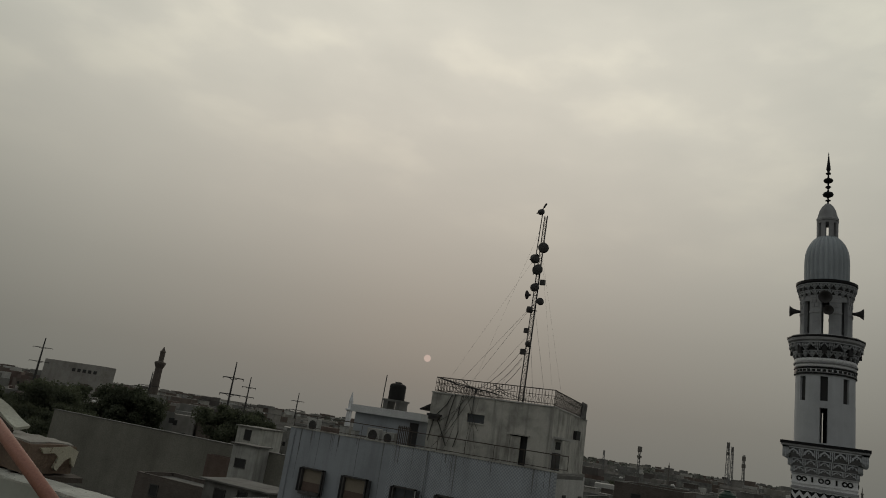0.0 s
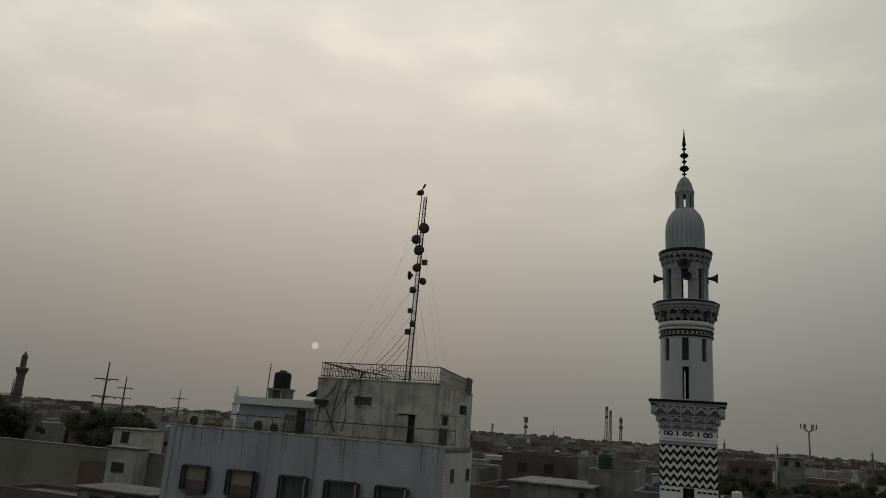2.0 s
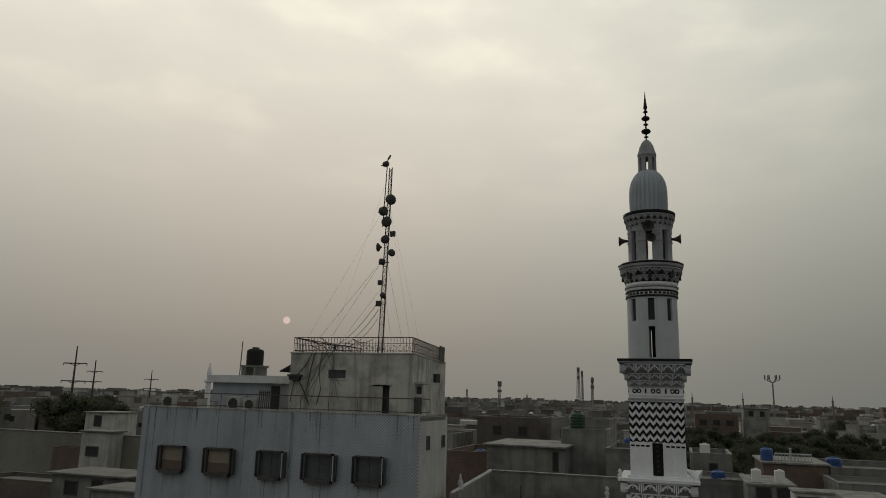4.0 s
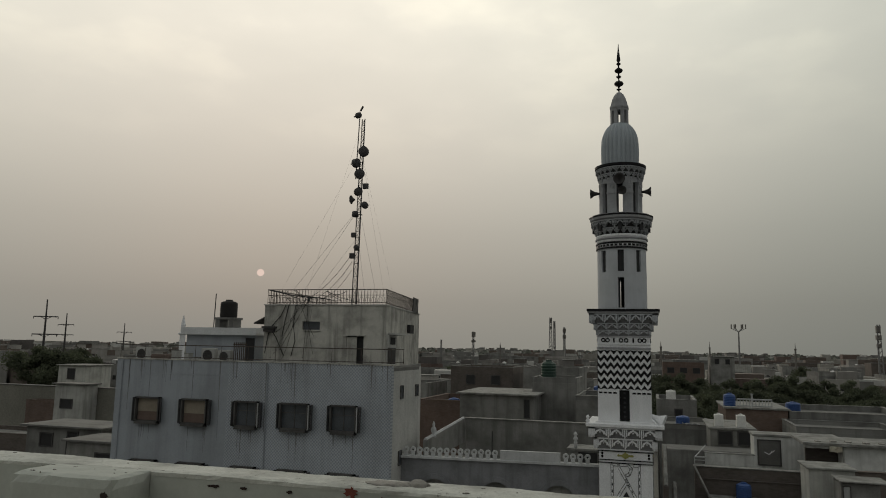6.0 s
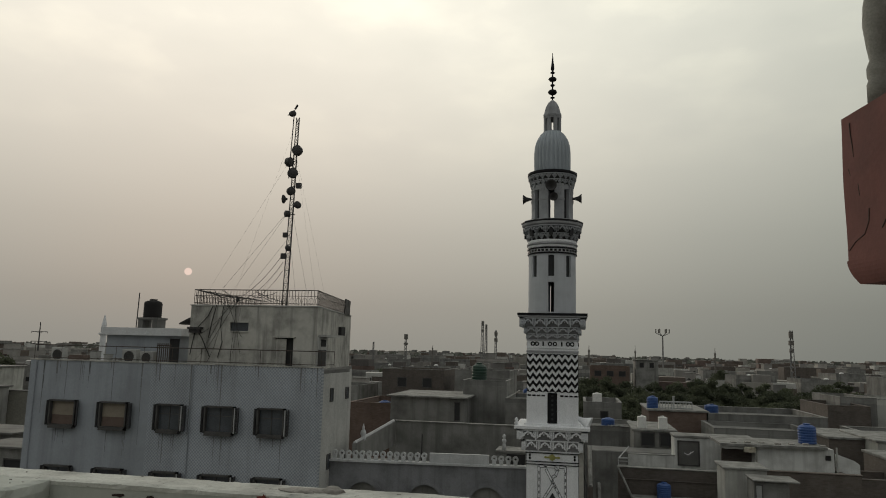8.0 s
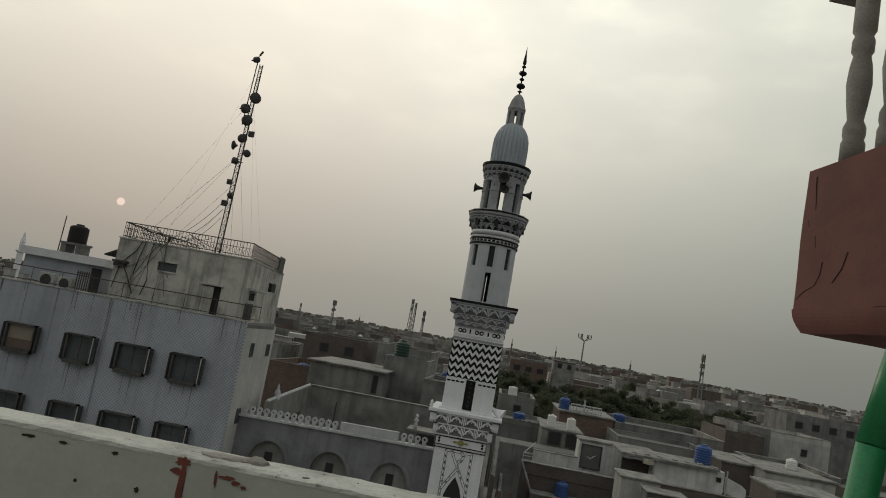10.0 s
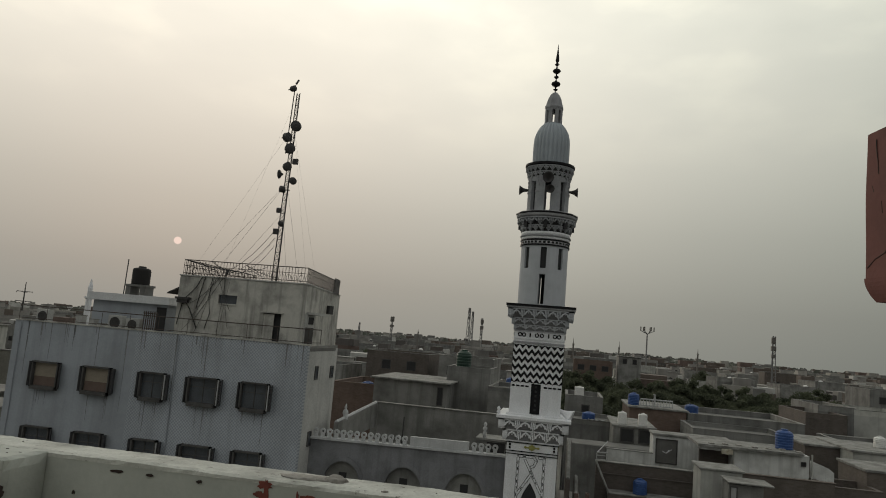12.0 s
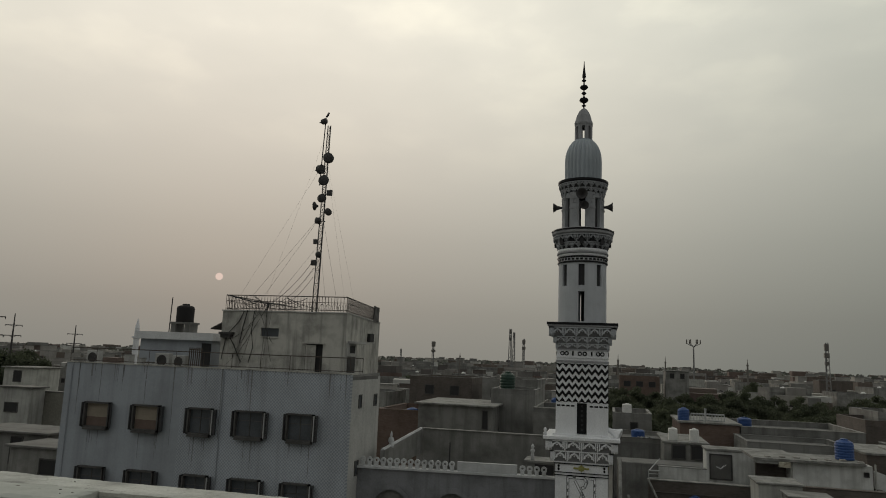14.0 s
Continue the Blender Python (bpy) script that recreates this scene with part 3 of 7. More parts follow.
# ---- red balcony edge overhead, with balusters and a green pipe ----
balcony = thing("balcony", "red-oxide painted balcony edge with cracks and grey balusters", "balcony", pose(1.185, 3.0, E, 0, 0, 10) @ Matrix.Scale(1.235, 4))
g = B()
cutbox(g, 0.0, 1.6, -2.6, 0.0, 0.30, 0.775, 16, 26, 10)
for v in g.verts:
    v.co += noise.noise_vector(v.co * 5.0) * 0.004
part("fascia", g, M["redslab"], balcony, "red painted cracked fascia")
g = B()
cutbox(g, -0.003, 1.6, -2.6, 0.003, 0.225, 0.3005, 12, 26, 6)
for v in g.verts:
    k = (0.3005 - v.co.z) / 0.0755
    if v.co.x < 0:
        v.co.x += 0.022 * k * k
    if v.co.y > -0.01:
        v.co.y -= 0.03 * k * k
    v.co += noise.noise_vector(v.co * 7.0) * 0.004
part("drip_edge", g, M["redslab"], balcony, "rounded lower lip")
for pts in (((-0.05, 0.745), (-0.052, 0.71), (-0.06, 0.67), (-0.064, 0.63)), ((-0.01, 0.335), (-0.05, 0.36), (-0.10, 0.375), (-0.125, 0.41), (-0.13, 0.45)), ((-0.03, 0.60), (-0.042, 0.575)), ((-0.19, 0.38), (-0.23, 0.42), (-0.25, 0.47)), ((-0.08, 0.54), (-0.085, 0.50))):
    g = B()
    for a, b in zip(pts, pts[1:]):
        tube(g, (-0.0005, a[0], a[1]), (-0.0005, b[0], b[1]), 0.002, 5)
    part("crack", g, M["crack"], balcony)
BAL = [(0.036, 0.0), (0.036, 0.07), (0.030, 0.085), (0.034, 0.10), (0.034, 0.125), (0.024, 0.15), (0.031, 0.20), (0.038, 0.27), (0.034, 0.33), (0.026, 0.37), (0.034, 0.385), (0.034, 0.42), (0.027, 0.44), (0.036, 0.455), (0.036, 0.62)]
g = lathe(B(), [(r, z) for r, z in BAL], 18)
bal = part("baluster", g, M["baluster"], balcony, smooth=True)
bal.matrix_basis = pose(0.05, -0.14, 0.773)
for k in range(1, 14):
    share("baluster", bal.data, balcony, pose(0.05, -0.14 - 0.17 * k, 0.773))
g = B()
cutbox(g, 0.0, 0.11, -2.6, 0.0, 1.39, 1.47, 2, 20, 2)
part("handrail", g, M["baluster"], balcony)
# the storey that carries the balcony stands behind the camera's shoulder
g = B()
box(g, 2.4, 2.62, -5, 2.23, 0.0, E + 4.0)
tagged(part("wall_east", g, M["parapet"]), "plain limewashed stair-house wall", "wall", kind="structure")
g = B()
box(g, -9.24, 2.62, -5.24, -5.0, 0.0, E + 3.0)
tagged(part("wall_south", g, M["parapet"]), "plain limewashed wall behind the terrace", "wall", kind="structure")
pipe = thing("downpipe", "bright green painted pipe leaning below the balcony", "pipe", pose(0, 0, 0))
g = B()
tube(g, (0.87, 1.86, FL), (0.885, 1.80, E - 0.6), 0.036, 14)
tube(g, (0.885, 1.80, E - 0.6), (0.945, 1.80, E - 0.06), 0.036, 14)
tube(g, (0.945, 1.80, E - 0.06), (1.03, 1.82, E + 0.30), 0.036, 14)
part("pipe", g, M["green"], pipe, smooth=True)

# ---- clutter at the far end of the terrace wall ----
heap = thing("concrete_block", "brown mortar block with peeling cream paint on the wall", "block", pose(-4.05, 2.44, E - 0.575))
g = B()
cutbox(g, -0.45, 0.29, -0.10, 0.16, 0.085, 0.225, 20, 8, 6)
for v in g.verts:
    v.co += noise.noise_vector(v.co * 9) * 0.014 + noise.noise_vector(v.co * 27) * 0.006
part("block", g, M["bareblock"], heap)
g = B()
cutbox(g, -0.46, 0.27, -0.09, 0.15, 0.218, 0.232, 20, 6, 1)
roughen(g, 0.012, 9)
part("mortar_cap", g, M["concrete"], heap)
g = B()
plate(g, [(0.155, 0.200), (0.149, 0.120), (0.134, 0.135), (0.119, 0.170), (0.089, 0.150), (0.059, 0.100), (0.041, 0.115), (0.053, 0.165), (0.029, 0.185), (-0.031, 0.180), (-0.049, 0.205), (0.047, 0.215), (0.107, 0.222)], -0.308, -0.28)
bmesh.ops.transform(g, matrix=pose(0, 0, 0, 0, 0, 90), verts=g.verts[:])
part("paint_flake", g, M["chipped"], heap, "cream paint left on one corner")
g = B()
cutbox(g, -0.55, 0.34, -0.15, 0.20, 0.05, 0.075, 20, 6, 1)
roughen(g, 0.006, 9)
part("iron_plate", g, M["rust"], heap, "thin dark iron plate")
g = B()
cutbox(g, -0.5, 0.22, -0.1, 0.1, 0.0, 0.05, 10, 3, 1)
roughen(g, 0.008, 8)
part("mortar_bed", g, M["concrete"], heap)
sheet = thing("roof_sheet", "pale weathered tin sheet with torn dark edge", "sheet", pose(-4.34, 2.43, E - 0.225, 0, 17.5, 0))
g = B()
cutbox(g, -0.75, 0.31, -0.02, 0.055, 0.0, 0.016, 30, 8, 1)
for v in g.verts:
    v.co.z += 0.008 * noise.noise(v.co * 6) + 0.25 * max(0.0, v.co.y)
part("sheet", g, M["tinsheet"], sheet)
g = B()
n = 40
pts = [(-0.7 + 1.0 * k / n, -0.05 - 0.06 * (0.5 + 0.5 * noise.noise(Vector((k * 0.35, 1.0, 0)))) * (1.2 - k / n)) for k in range(n + 1)]
plate(g, pts + [(0.30, 0.003), (-0.7, 0.003)], -0.03, -0.012)
part("torn_edge", g, M["rust"], sheet, "torn dark underside edge")
prop = thing("brick_prop", "rough brick prop under the tin sheet", "brick", pose(-4.63, 2.44, E - 0.5))
g = B()
cutbox(g, -0.12, 0.08, -0.06, 0.08, 0.0, 0.40, 4, 3, 8)
roughen(g, 0.012, 9)
part("bricks", g, M["concrete"], prop)
rod = thing("water_pipe", "salmon-coloured plastic pipe leaning on the wall", "pipe")
g = B()
tube(g, (-4.30, 2.14, E - 0.03), (-2.75, 2.11, E - 0.685), 0.028, 14)
part("pipe", g, M["pinkpipe"], rod, smooth=True)

# ---- railing helper ----
def railing(name, label, pts, z0, h, mat, gap=0.14, r=0.012, parent=None, mid=True):
    rail = thing(name, label, "railing") if parent is None else parent
    for a, b in zip(pts, pts[1:]):
        g = B()
        va, vb = Vector((*a, 0)), Vector((*b, 0))
        for zz, rr in ((z0 + h, r * 1.9), (z0 + h * 0.12, r * 1.3)) + (((z0 + h * 0.62, r),) if mid else ()):
            tube(g, va + Vector((0, 0, zz)), vb + Vector((0, 0, zz)), rr, 6)
        part("rail", g, mat, rail)
        n = max(1, int((vb - va).length / gap))
        bar = None
        for k in range(n + 1):
            p = va.lerp(vb, k / n)
            if bar is None:
                bar = part("bar", tube(B(), (0, 0, 0), (0, 0, h), r, 5), mat, rail)
                bar.matrix_basis = pose(p.x, p.y, z0)
            else:
                share("bar", bar.data, rail, pose(p.x, p.y, z0))
    return rail


# ---- the office block opposite ----
X0, X1, YF = -29.15, -12.5, 34.0
blk = thing("office_block", "pale blue office block with mosaic front and stained cement top floor", "building", pose(0, 0, 0))
ZT = E - 1.0
WIN = ((-27.58, -25.76, "tan"), (-24.59, -22.58, "tan2"), (-21.30, -19.49, "glass"), (-18.61, -16.56, "glass"), (-15.74, -13.87, "glass"))
ROWS = ((E - 4.42, E - 3.06), (E - 7.80, E - 6.42), (E - 10.8, E - 9.45))
# front wall built round its openings
zs = [0.0]
for lo, hi in reversed(ROWS):
    zs += [lo + 0.1, hi - 0.1]
zs.append(ZT)


def front(x0, x1, wins):
    lines = [x0]
    for a, b, _ in wins:
        lines += [a + 0.12, b - 0.35]
    lines.append(x1)
    return pierced(B(), lines, zs, [(i, k) for i in range(1, len(lines) - 1, 2) for k in (1, 3, 5)], YF, YF + 0.3)


XM = -21.9
g, gl = front(X0, XM, WIN[:2]), front(XM, X1, WIN[2:])
part("front_wall", g, M["facade"], blk, "pale blue painted front")
part("mosaic_front", gl, M["lattice"], blk, "front in small diagonal mosaic tiles")
g = B()
box(g, X0, X1 - 0.001, YF + 0.3, 38.35, 0.0, ZT - 0.3)
prism(g, [(X0, 38.35), (X1 - 0.6, 38.35), (-14.4, 44.6), (X0, 44.6)], 0.0, ZT - 0.3)
part("body", g, M["side"], blk, "plain cement side walls")
g = B()
box(g, X0, X1 + 0.003, YF + 0.3, 38.35, ZT - 0.3, ZT - 0.12)
prism(g, [(X0, 38.35), (X1 - 0.6, 38.35), (-14.4, 44.5), (X0, 44.5)], ZT - 0.3, ZT - 0.12)
part("terrace_slab", g, M["roof"], blk)
# coping along the front edge
g = B()
box(g, X0 - 0.03, X1 + 0.03, YF - 0.04, YF + 0.26, ZT - 0.02, ZT + 0.045)
part("coping", g, M["room"], blk)
# rainwater stains run from spouts; pipes down the front
for x in (-28.75, -19.5):
    g = B()
    tube(g, (x, YF - 0.05, ZT - 0.1), (x, YF - 0.05, E - 12.5), 0.03, 6)
    part("drainpipe", g, M["facade"], blk)
# dark runs of rain dirt below the terrace edge and the sills
rr = random.Random(11)
runs = [(rr.uniform(X0 + 0.2, X1 - 0.2), ZT - 0.02, rr.uniform(0.35, 1.5), rr.uniform(0.02, 0.07)) for _ in range(30)]
runs += [(x, ZT - 0.02, h, w) for x, h, w in ((-19.6, 3.6, 0.07), (-17.9, 2.2, 0.09), (-18.1, 1.4, 0.05), (-26.9, 2.6, 0.05), (-24.1, 2.0, 0.06), (-13.6, 1.2, 0.1), (-28.3, 2.8, 0.06), (-22.4, 4.2, 0.05))]
for a, b, _ in WIN:
    for _k in range(4):
        runs.append((rr.uniform(a + 0.1, b - 0.5), ROWS[0][0] - 0.02, rr.uniform(0.5, 1.7), rr.uniform(0.03, 0.07)))
for x, z, h, w in runs:
    n = 7
    pts = [(x - w / 2 * (1 - 0.7 * k / n) + rr.uniform(-0.012, 0.012), z - h * k / n) for k in range(n + 1)]
    pts += [(x + w / 2 * (1 - 0.7 * k / n) + rr.uniform(-0.012, 0.012), z - h * k / n) for k in range(n, -1, -1)]
    part("rain_streak", plate(B(), pts, YF - 0.003, YF + 0.01), M["stain"], blk)
part("seam", box(B(), X0, -21.9, YF - 0.012, YF + 0.01, ZT - 0.78, ZT - 0.74), M["facade"], blk)
# windows: deep boxes with open shutters
for zi, (lo, hi) in enumerate(ROWS):
    for wi, (a, b, kind) in enumerate(WIN):
        w = new("window")
        w.parent = blk
        w.matrix_basis = pose(a, YF, lo)
        W_, H_ = b - a, hi - lo
        fr = W_ - 0.42 if not (wi == 0) else W_ - 0.25
        g = B()
        for q in ((0.0, 0.09, -0.26, 0.1, 0.0, H_), (fr - 0.07, fr, -0.26, 0.1, 0.0, H_), (0.0, fr, -0.26, 0.1, H_ - 0.08, H_), (0.0, fr, -0.26, 0.1, 0.0, 0.09)):
            box(g, *q)
        part("frame", g, M["woodframe"], w, "weathered timber window box")
        g = B()
        box(g, 0.09, fr - 0.07, -0.05, -0.03, 0.09, H_ - 0.08)
        if kind == "glass" or zi > 0:
            part("pane", g, M["pane"], w)
            g = B()
            box(g, fr * 0.5 - 0.02, fr * 0.5 + 0.02, -0.075, -0.052, 0.09, H_ - 0.08)
            box(g, 0.09, fr - 0.07, -0.075, -0.052, H_ * 0.62, H_ * 0.62 + 0.03)
            part("glazing_bar", g, M["woodframe"], w)
        else:
            part("blind", g, M["tanblind"] , w, "tan fabric blind")
            g = B()
            box(g, 0.14, fr - 0.12, -0.11, -0.055, 0.1, H_ * 0.42)
            part("lower_board", g, M["brownboard"], w, "brown board")
        # sill tray below
        g = B()
        box(g, 0.10, fr - 0.05, -0.34, -0.0, -0.10, -0.001)
        part("sill", g, M["woodframe"], w)
        # shutter leaves folded open
        for k, (sx, ang, mat) in enumerate(((fr + 0.01, -62, "shutter"), (fr + 0.16, -74, "shutter"))):
            if wi == 0 and k == 1:
                continue
            g = B()
            mm = pose(sx, -0.02, 0.04, 0, 0, ang)
            box(g, 0.0, 0.36, -0.02, 0.02, 0.0, H_ - 0.08, mm)
            part("shutter", g, M[mat], w, "dark shutter leaf standing open")
        if kind == "glass":
            g = B()
            box(g, fr + 0.06, fr + 0.115, -0.34, -0.29, 0.05, H_ - 0.06)
            part("shutter_edge", g, M["white_edge"], w, "pale edge")
        g = B()
        mm = pose(-0.005, -0.02, 0.04, 0, 0, -110)
        box(g, 0.0, 0.3, -0.018, 0.018, 0.0, H_ - 0.08, mm)
        part("shutter", g, M["shutter"], w)
# side windows
for y, z0, z1, w in ((35.3, -2.75, -2.05, 0.45), (37.75, -2.75, -2.1, 0.5), (35.2, -6.1, -5.35, 0.5), (37.5, -6.3, -5.5, 0.5)):
    w_ = new("side_window")
    w_.parent = blk
    w_.matrix_basis = pose(X1, y, E + z0)
    g = B()
    h = z1 - z0
    for q in ((-0.02, 0.05, 0, 0.06, 0, h), (-0.02, 0.05, w - 0.06, w, 0, h), (-0.02, 0.05, 0.06, w - 0.06, h - 0.06, h), (-0.02, 0.05, 0.06, w - 0.06, 0, 0.06)):
        box(g, *q)
    part("frame", g, M["woodframe"], w_)
    g = B()
    box(g, 0.0, 0.02, 0.06, w - 0.06, 0.06, h - 0.06)
    part("pane", g, M["pane"], w_)
# top-floor room
RX0, RX1, RY0, RY1, RZ = -20.24, -13.12, 34.62, 44.3, E + 2.06
RXB = -14.52  # the east side draws in towards the back
g = pierced(B(), [RX0, -17.93, -16.9, -15.33, -14.36, RX1], [ZT - 0.12, E + 0.45, E + 0.74, E + 1.22, RZ], [(1, 2), (3, 0)], RY0, RY0 + 0.25)
part("upper_room_front", g, M["room"], blk, "stained grey cement front of the rooftop room")
part("upper_room_wall", prism(B(), [(RX1 - 0.25, RY0 + 0.25), (RX1, RY0 + 0.25), (RXB, RY1), (RXB - 0.25, RY1)], ZT - 0.12, RZ), M["room"], blk)
part("upper_room_wall", box(B(), RX0, RX0 + 0.25, RY0 + 0.25, RY1, ZT - 0.12, RZ), M["room"], blk)
part("upper_room_wall", box(B(), RX0 + 0.25, RXB - 0.25, RY1 - 0.25, RY1, ZT - 0.12, RZ), M["room"], blk)
part("upper_roof", prism(B(), [(RX0 + 0.25, RY0 + 0.25), (RX1 - 0.25, RY0 + 0.25), (RXB - 0.25, RY1 - 0.25), (RX0 + 0.25, RY1 - 0.25)], RZ - 0.25, RZ - 0.02), M["roof"], blk)
g = B()
box(g, RX0 - 0.04, RX1 + 0.04, RY0 - 0.05, RY0 + 0.2, RZ, RZ + 0.06)
prism(g, [(RX1 - 0.2, RY0 + 0.2), (RX1 + 0.04, RY0 + 0.2), (RXB + 0.04, RY1), (RXB - 0.2, RY1)], RZ, RZ + 0.06)
part("upper_coping", g, M["side"], blk)
g = B()
box(g, -17.93, -16.9, RY0 + 0.12, RY0 + 0.15, E + 0.74, E + 1.22)
part("vent_pane", g, M["pane"], blk)
g = B()
for q in ((-17.98, -16.85, E + 1.2, E + 1.27), (-17.98, -16.85, E + 0.69, E + 0.76)):
    box(g, q[0], q[1], RY0 - 0.06, RY0 + 0.1, q[2], q[3])
part("vent_frame", g, M["room"], blk)
g = B()
box(g, -15.33, -14.36, RY0 + 0.15, RY0 + 0.19, ZT - 0.12, E + 0.45)
part("door", g, M["void"], blk, "dark open doorway")
g = B()
box(g, -15.30, -14.74, RY0 - 0.02, RY0 + 0.03, ZT - 0.12, E + 0.40)
part("door_leaf", g, M["room"], blk, "grey half-open door leaf")
g = B()
box(g, -15.45, -14.25, RY0 - 0.16, RY0 - 0.001, E + 0.46, E + 0.52)
part("door_hood", g, M["room"], blk)
# sheltering hood and small tin roof by the room
g = B()
plate(g, [(-20.95, E + 1.12), (-20.24, E + 1.48), (-20.24, E + 1.40), (-20.95, E + 1.05)], RY0 + 0.1, RY0 + 1.6)
part("lean_to", g, M["dark_iron"], blk, "dark lean-to hood")
g = B()
box(g, -20.2, -19.45, RY0 - 0.35, RY0 - 0.001, E + 0.80, E + 0.92)
box(g, -20.15, -19.55, RY0 - 0.25, RY0 - 0.001, E + 0.62, E + 0.80)
part("vent_hood", g, M["dark_iron"], blk)
# projecting concrete box on the side of the room
g = B()
box(g, RX1 - 0.5, RX1 + 0.42, 34.9, 37.2, E + 0.55, E + 0.66)
box(g, RX1, RX1 + 0.08, 34.7, 36.0, ZT, E + 0.55)
part("side_ledge", g, M["side"], blk)
for x, y, z0, z1 in ((RX1 + 0.1, 35.1, 0.05, 0.42), (-13.72, 40.2, 0.75, 1.25)):
    g = B()
    box(g, x - 0.3, x, y, y + 0.7, E + z0, E + z1)
    part("side_opening", g, M["void"], blk)
g = B()
box(g, RX1 + 0.05, RX1 + 0.5, 34.75, 34.8, ZT + 0.06, E - 0.12)
part("side_gate", g, M["woodframe"], blk)

railing("terrace_railing", "thin rusty iron railing along the terrace edge", [(X0 + 0.1, YF + 0.1), (X1 - 0.1, YF + 0.1), (X1 - 0.1, 36.0)], ZT + 0.04, 0.76, M["rust"], gap=1.5, r=0.015, mid=False)
railing("roof_railing", "wrought-iron railing round the top roof", [(RX0 + 0.1, RY1 - 0.6), (RX0 + 0.1, RY0 + 0.08), (RX1 - 0.08, RY0 + 0.08), (RXB - 0.06, RY1 - 0.1)], RZ + 0.06, 0.80, M["rust"], gap=0.17, r=0.014)
crest = thing("railing_scrollwork", "scrolled iron ornaments fixed along the roof railing", "scrollwork")
rnd = random.Random(4)
for k in range(20):
    x = RX0 + 0.4 + k * 0.35
    g = B()
    for j in range(10):
        a, b = 2 * math.pi * j / 10, 2 * math.pi * (j + 1) / 10
        tube(g, (x + 0.12 * math.cos(a), RY0 + 0.08, RZ + 0.30 + 0.17 * math.sin(a)), (x + 0.12 * math.cos(b), RY0 + 0.08, RZ + 0.30 + 0.17 * math.sin(b)), 0.011, 4)
    part("scroll", g, M["rust"], crest)
# tangle of cables on the roof and down the wall
tang = thing("cable_tangle", "loose black cables hanging from the roof mast", "cable")
for k in range(11):
    g = B()
    xa, xb = -18.6 + rnd.random() * 1.6, -20.1 + rnd.random() * 3.2
    wire(g, (xa, RY0 - 0.07, RZ + 0.1 + rnd.random() * 0.4), (xb, RY0 - 0.07 - rnd.random() * 0.1, ZT + 0.1 + rnd.random() * 1.6), 0.005 + 0.006 * rnd.random(), rnd.uniform(-0.1, 0.5), 4)
    part("cable", g, M["cable"], tang)
for k in range(9):
    g = B()
    xa = RX0 + 0.4 + rnd.random() * 3.4
    wire(g, (xa, RY0 + 0.02, RZ + 0.5 + rnd.random() * 0.35), (xa + rnd.uniform(0.6, 1.9), RY0 + 0.0, RZ + 0.2 + rnd.random() * 0.6), 0.014, rnd.uniform(0.0, 0.3), 4)
    part("cable", g, M["cable"], tang)

# thick cable bundles down the wall, a loose bent rail, and a cloth over the corner
for pts in (((-18.95, 0.0), (-19.2, -0.55), (-19.75, -1.15), (-19.9, -1.5)), ((-18.75, 0.05), (-18.95, -0.8), (-19.1, -1.7)), ((-18.35, 0.0), (-18.45, -1.0), (-18.3, -1.9), (-18.5, -2.7)), ((-19.85, -1.2), (-19.45, -1.75), (-18.95, -2.7)), ((-19.9, -1.4), (-20.1, -2.6))):
    g = bent(B(), [(x, RY0 - 0.06, RZ + z) for x, z in pts], 0.024)
    part("cable_bundle", g, M["cable"], tang, "thick black cable bundle")
g = bent(B(), [(RX0 + 0.15, RY0 + 0.02, RZ + 0.86), (-18.8, RY0 + 0.02, RZ + 0.58), (-17.6, RY0 + 0.02, RZ + 0.44), (-16.9, RY0 + 0.02, RZ + 0.40), (-16.3, RY0 + 0.02, RZ + 0.30)], 0.028)
part("fallen_rail", g, M["cable"], tang, "bent dark rail across the railing")
for x in (-17.6,):
    part("cable_clump", roughen(lathe(B(), [(0.02, RZ + 0.2), (0.07, RZ + 0.28), (0.06, RZ + 0.38), (0.02, RZ + 0.48)], 8, x, RY0 - 0.02), 0.04, 7), M["cable"], tang)
cloth = thing("hanging_cloth", "dark cloth hung over the roof railing", "cloth", pose(-14.16, 42.3, RZ + 0.02, 0, 0, 8.3))
g = B()
cutbox(g, -0.03, 0.03, -0.6, 1.1, 0.0, 0.92, 1, 10, 8)
for v in g.verts:
    v.co.x += 0.05 * noise.noise(v.co * 3.0)
part("cloth", g, M["dark_iron"], cloth)

# annex with the black tank
ann = thing("roof_annex", "low rooftop shed with a whitewashed parapet band", "shed")
g = B()
box(g, -27.5, -22.7, 37.9, 40.5, ZT - 0.12, E + 0.46)
part("wall", g, M["facade"], ann)
g = B()
box(g, -27.75, -22.5, 37.6, 40.7, E + 0.46, E + 0.90)
part("band", g, M["annex"], ann, "whitewashed parapet band")
g = B()
box(g, -23.35, -22.75, 37.86, 37.9, ZT - 0.1, E + 0.30)
part("door", g, M["void"], ann, "dark doorway")
tank = thing("roof_tank", "round black plastic water tank on a block stand", "water tank", pose(-24.9, 38.3, E + 0.90))
g = B()
for x in (-0.62, 0.30):
    box(g, x, x + 0.32, -0.45, 0.45, 0.0, 0.62)
box(g, -0.7, 0.7, -0.5, 0.5, 0.50, 0.62)
part("stand", g, M["cement"], tank)
prof = [(0.50, 0.62)]
for k in range(7):
    prof += [(0.53, 0.66 + 0.125 * k), (0.505, 0.72 + 0.125 * k)]
prof += [(0.50, 1.54), (0.34, 1.62), (0.22, 1.63), (0.22, 1.72), (0.02, 1.74)]
part("tank", lathe(B(), prof, 28), M["black_plastic"], tank, "ribbed black tank", smooth=True)
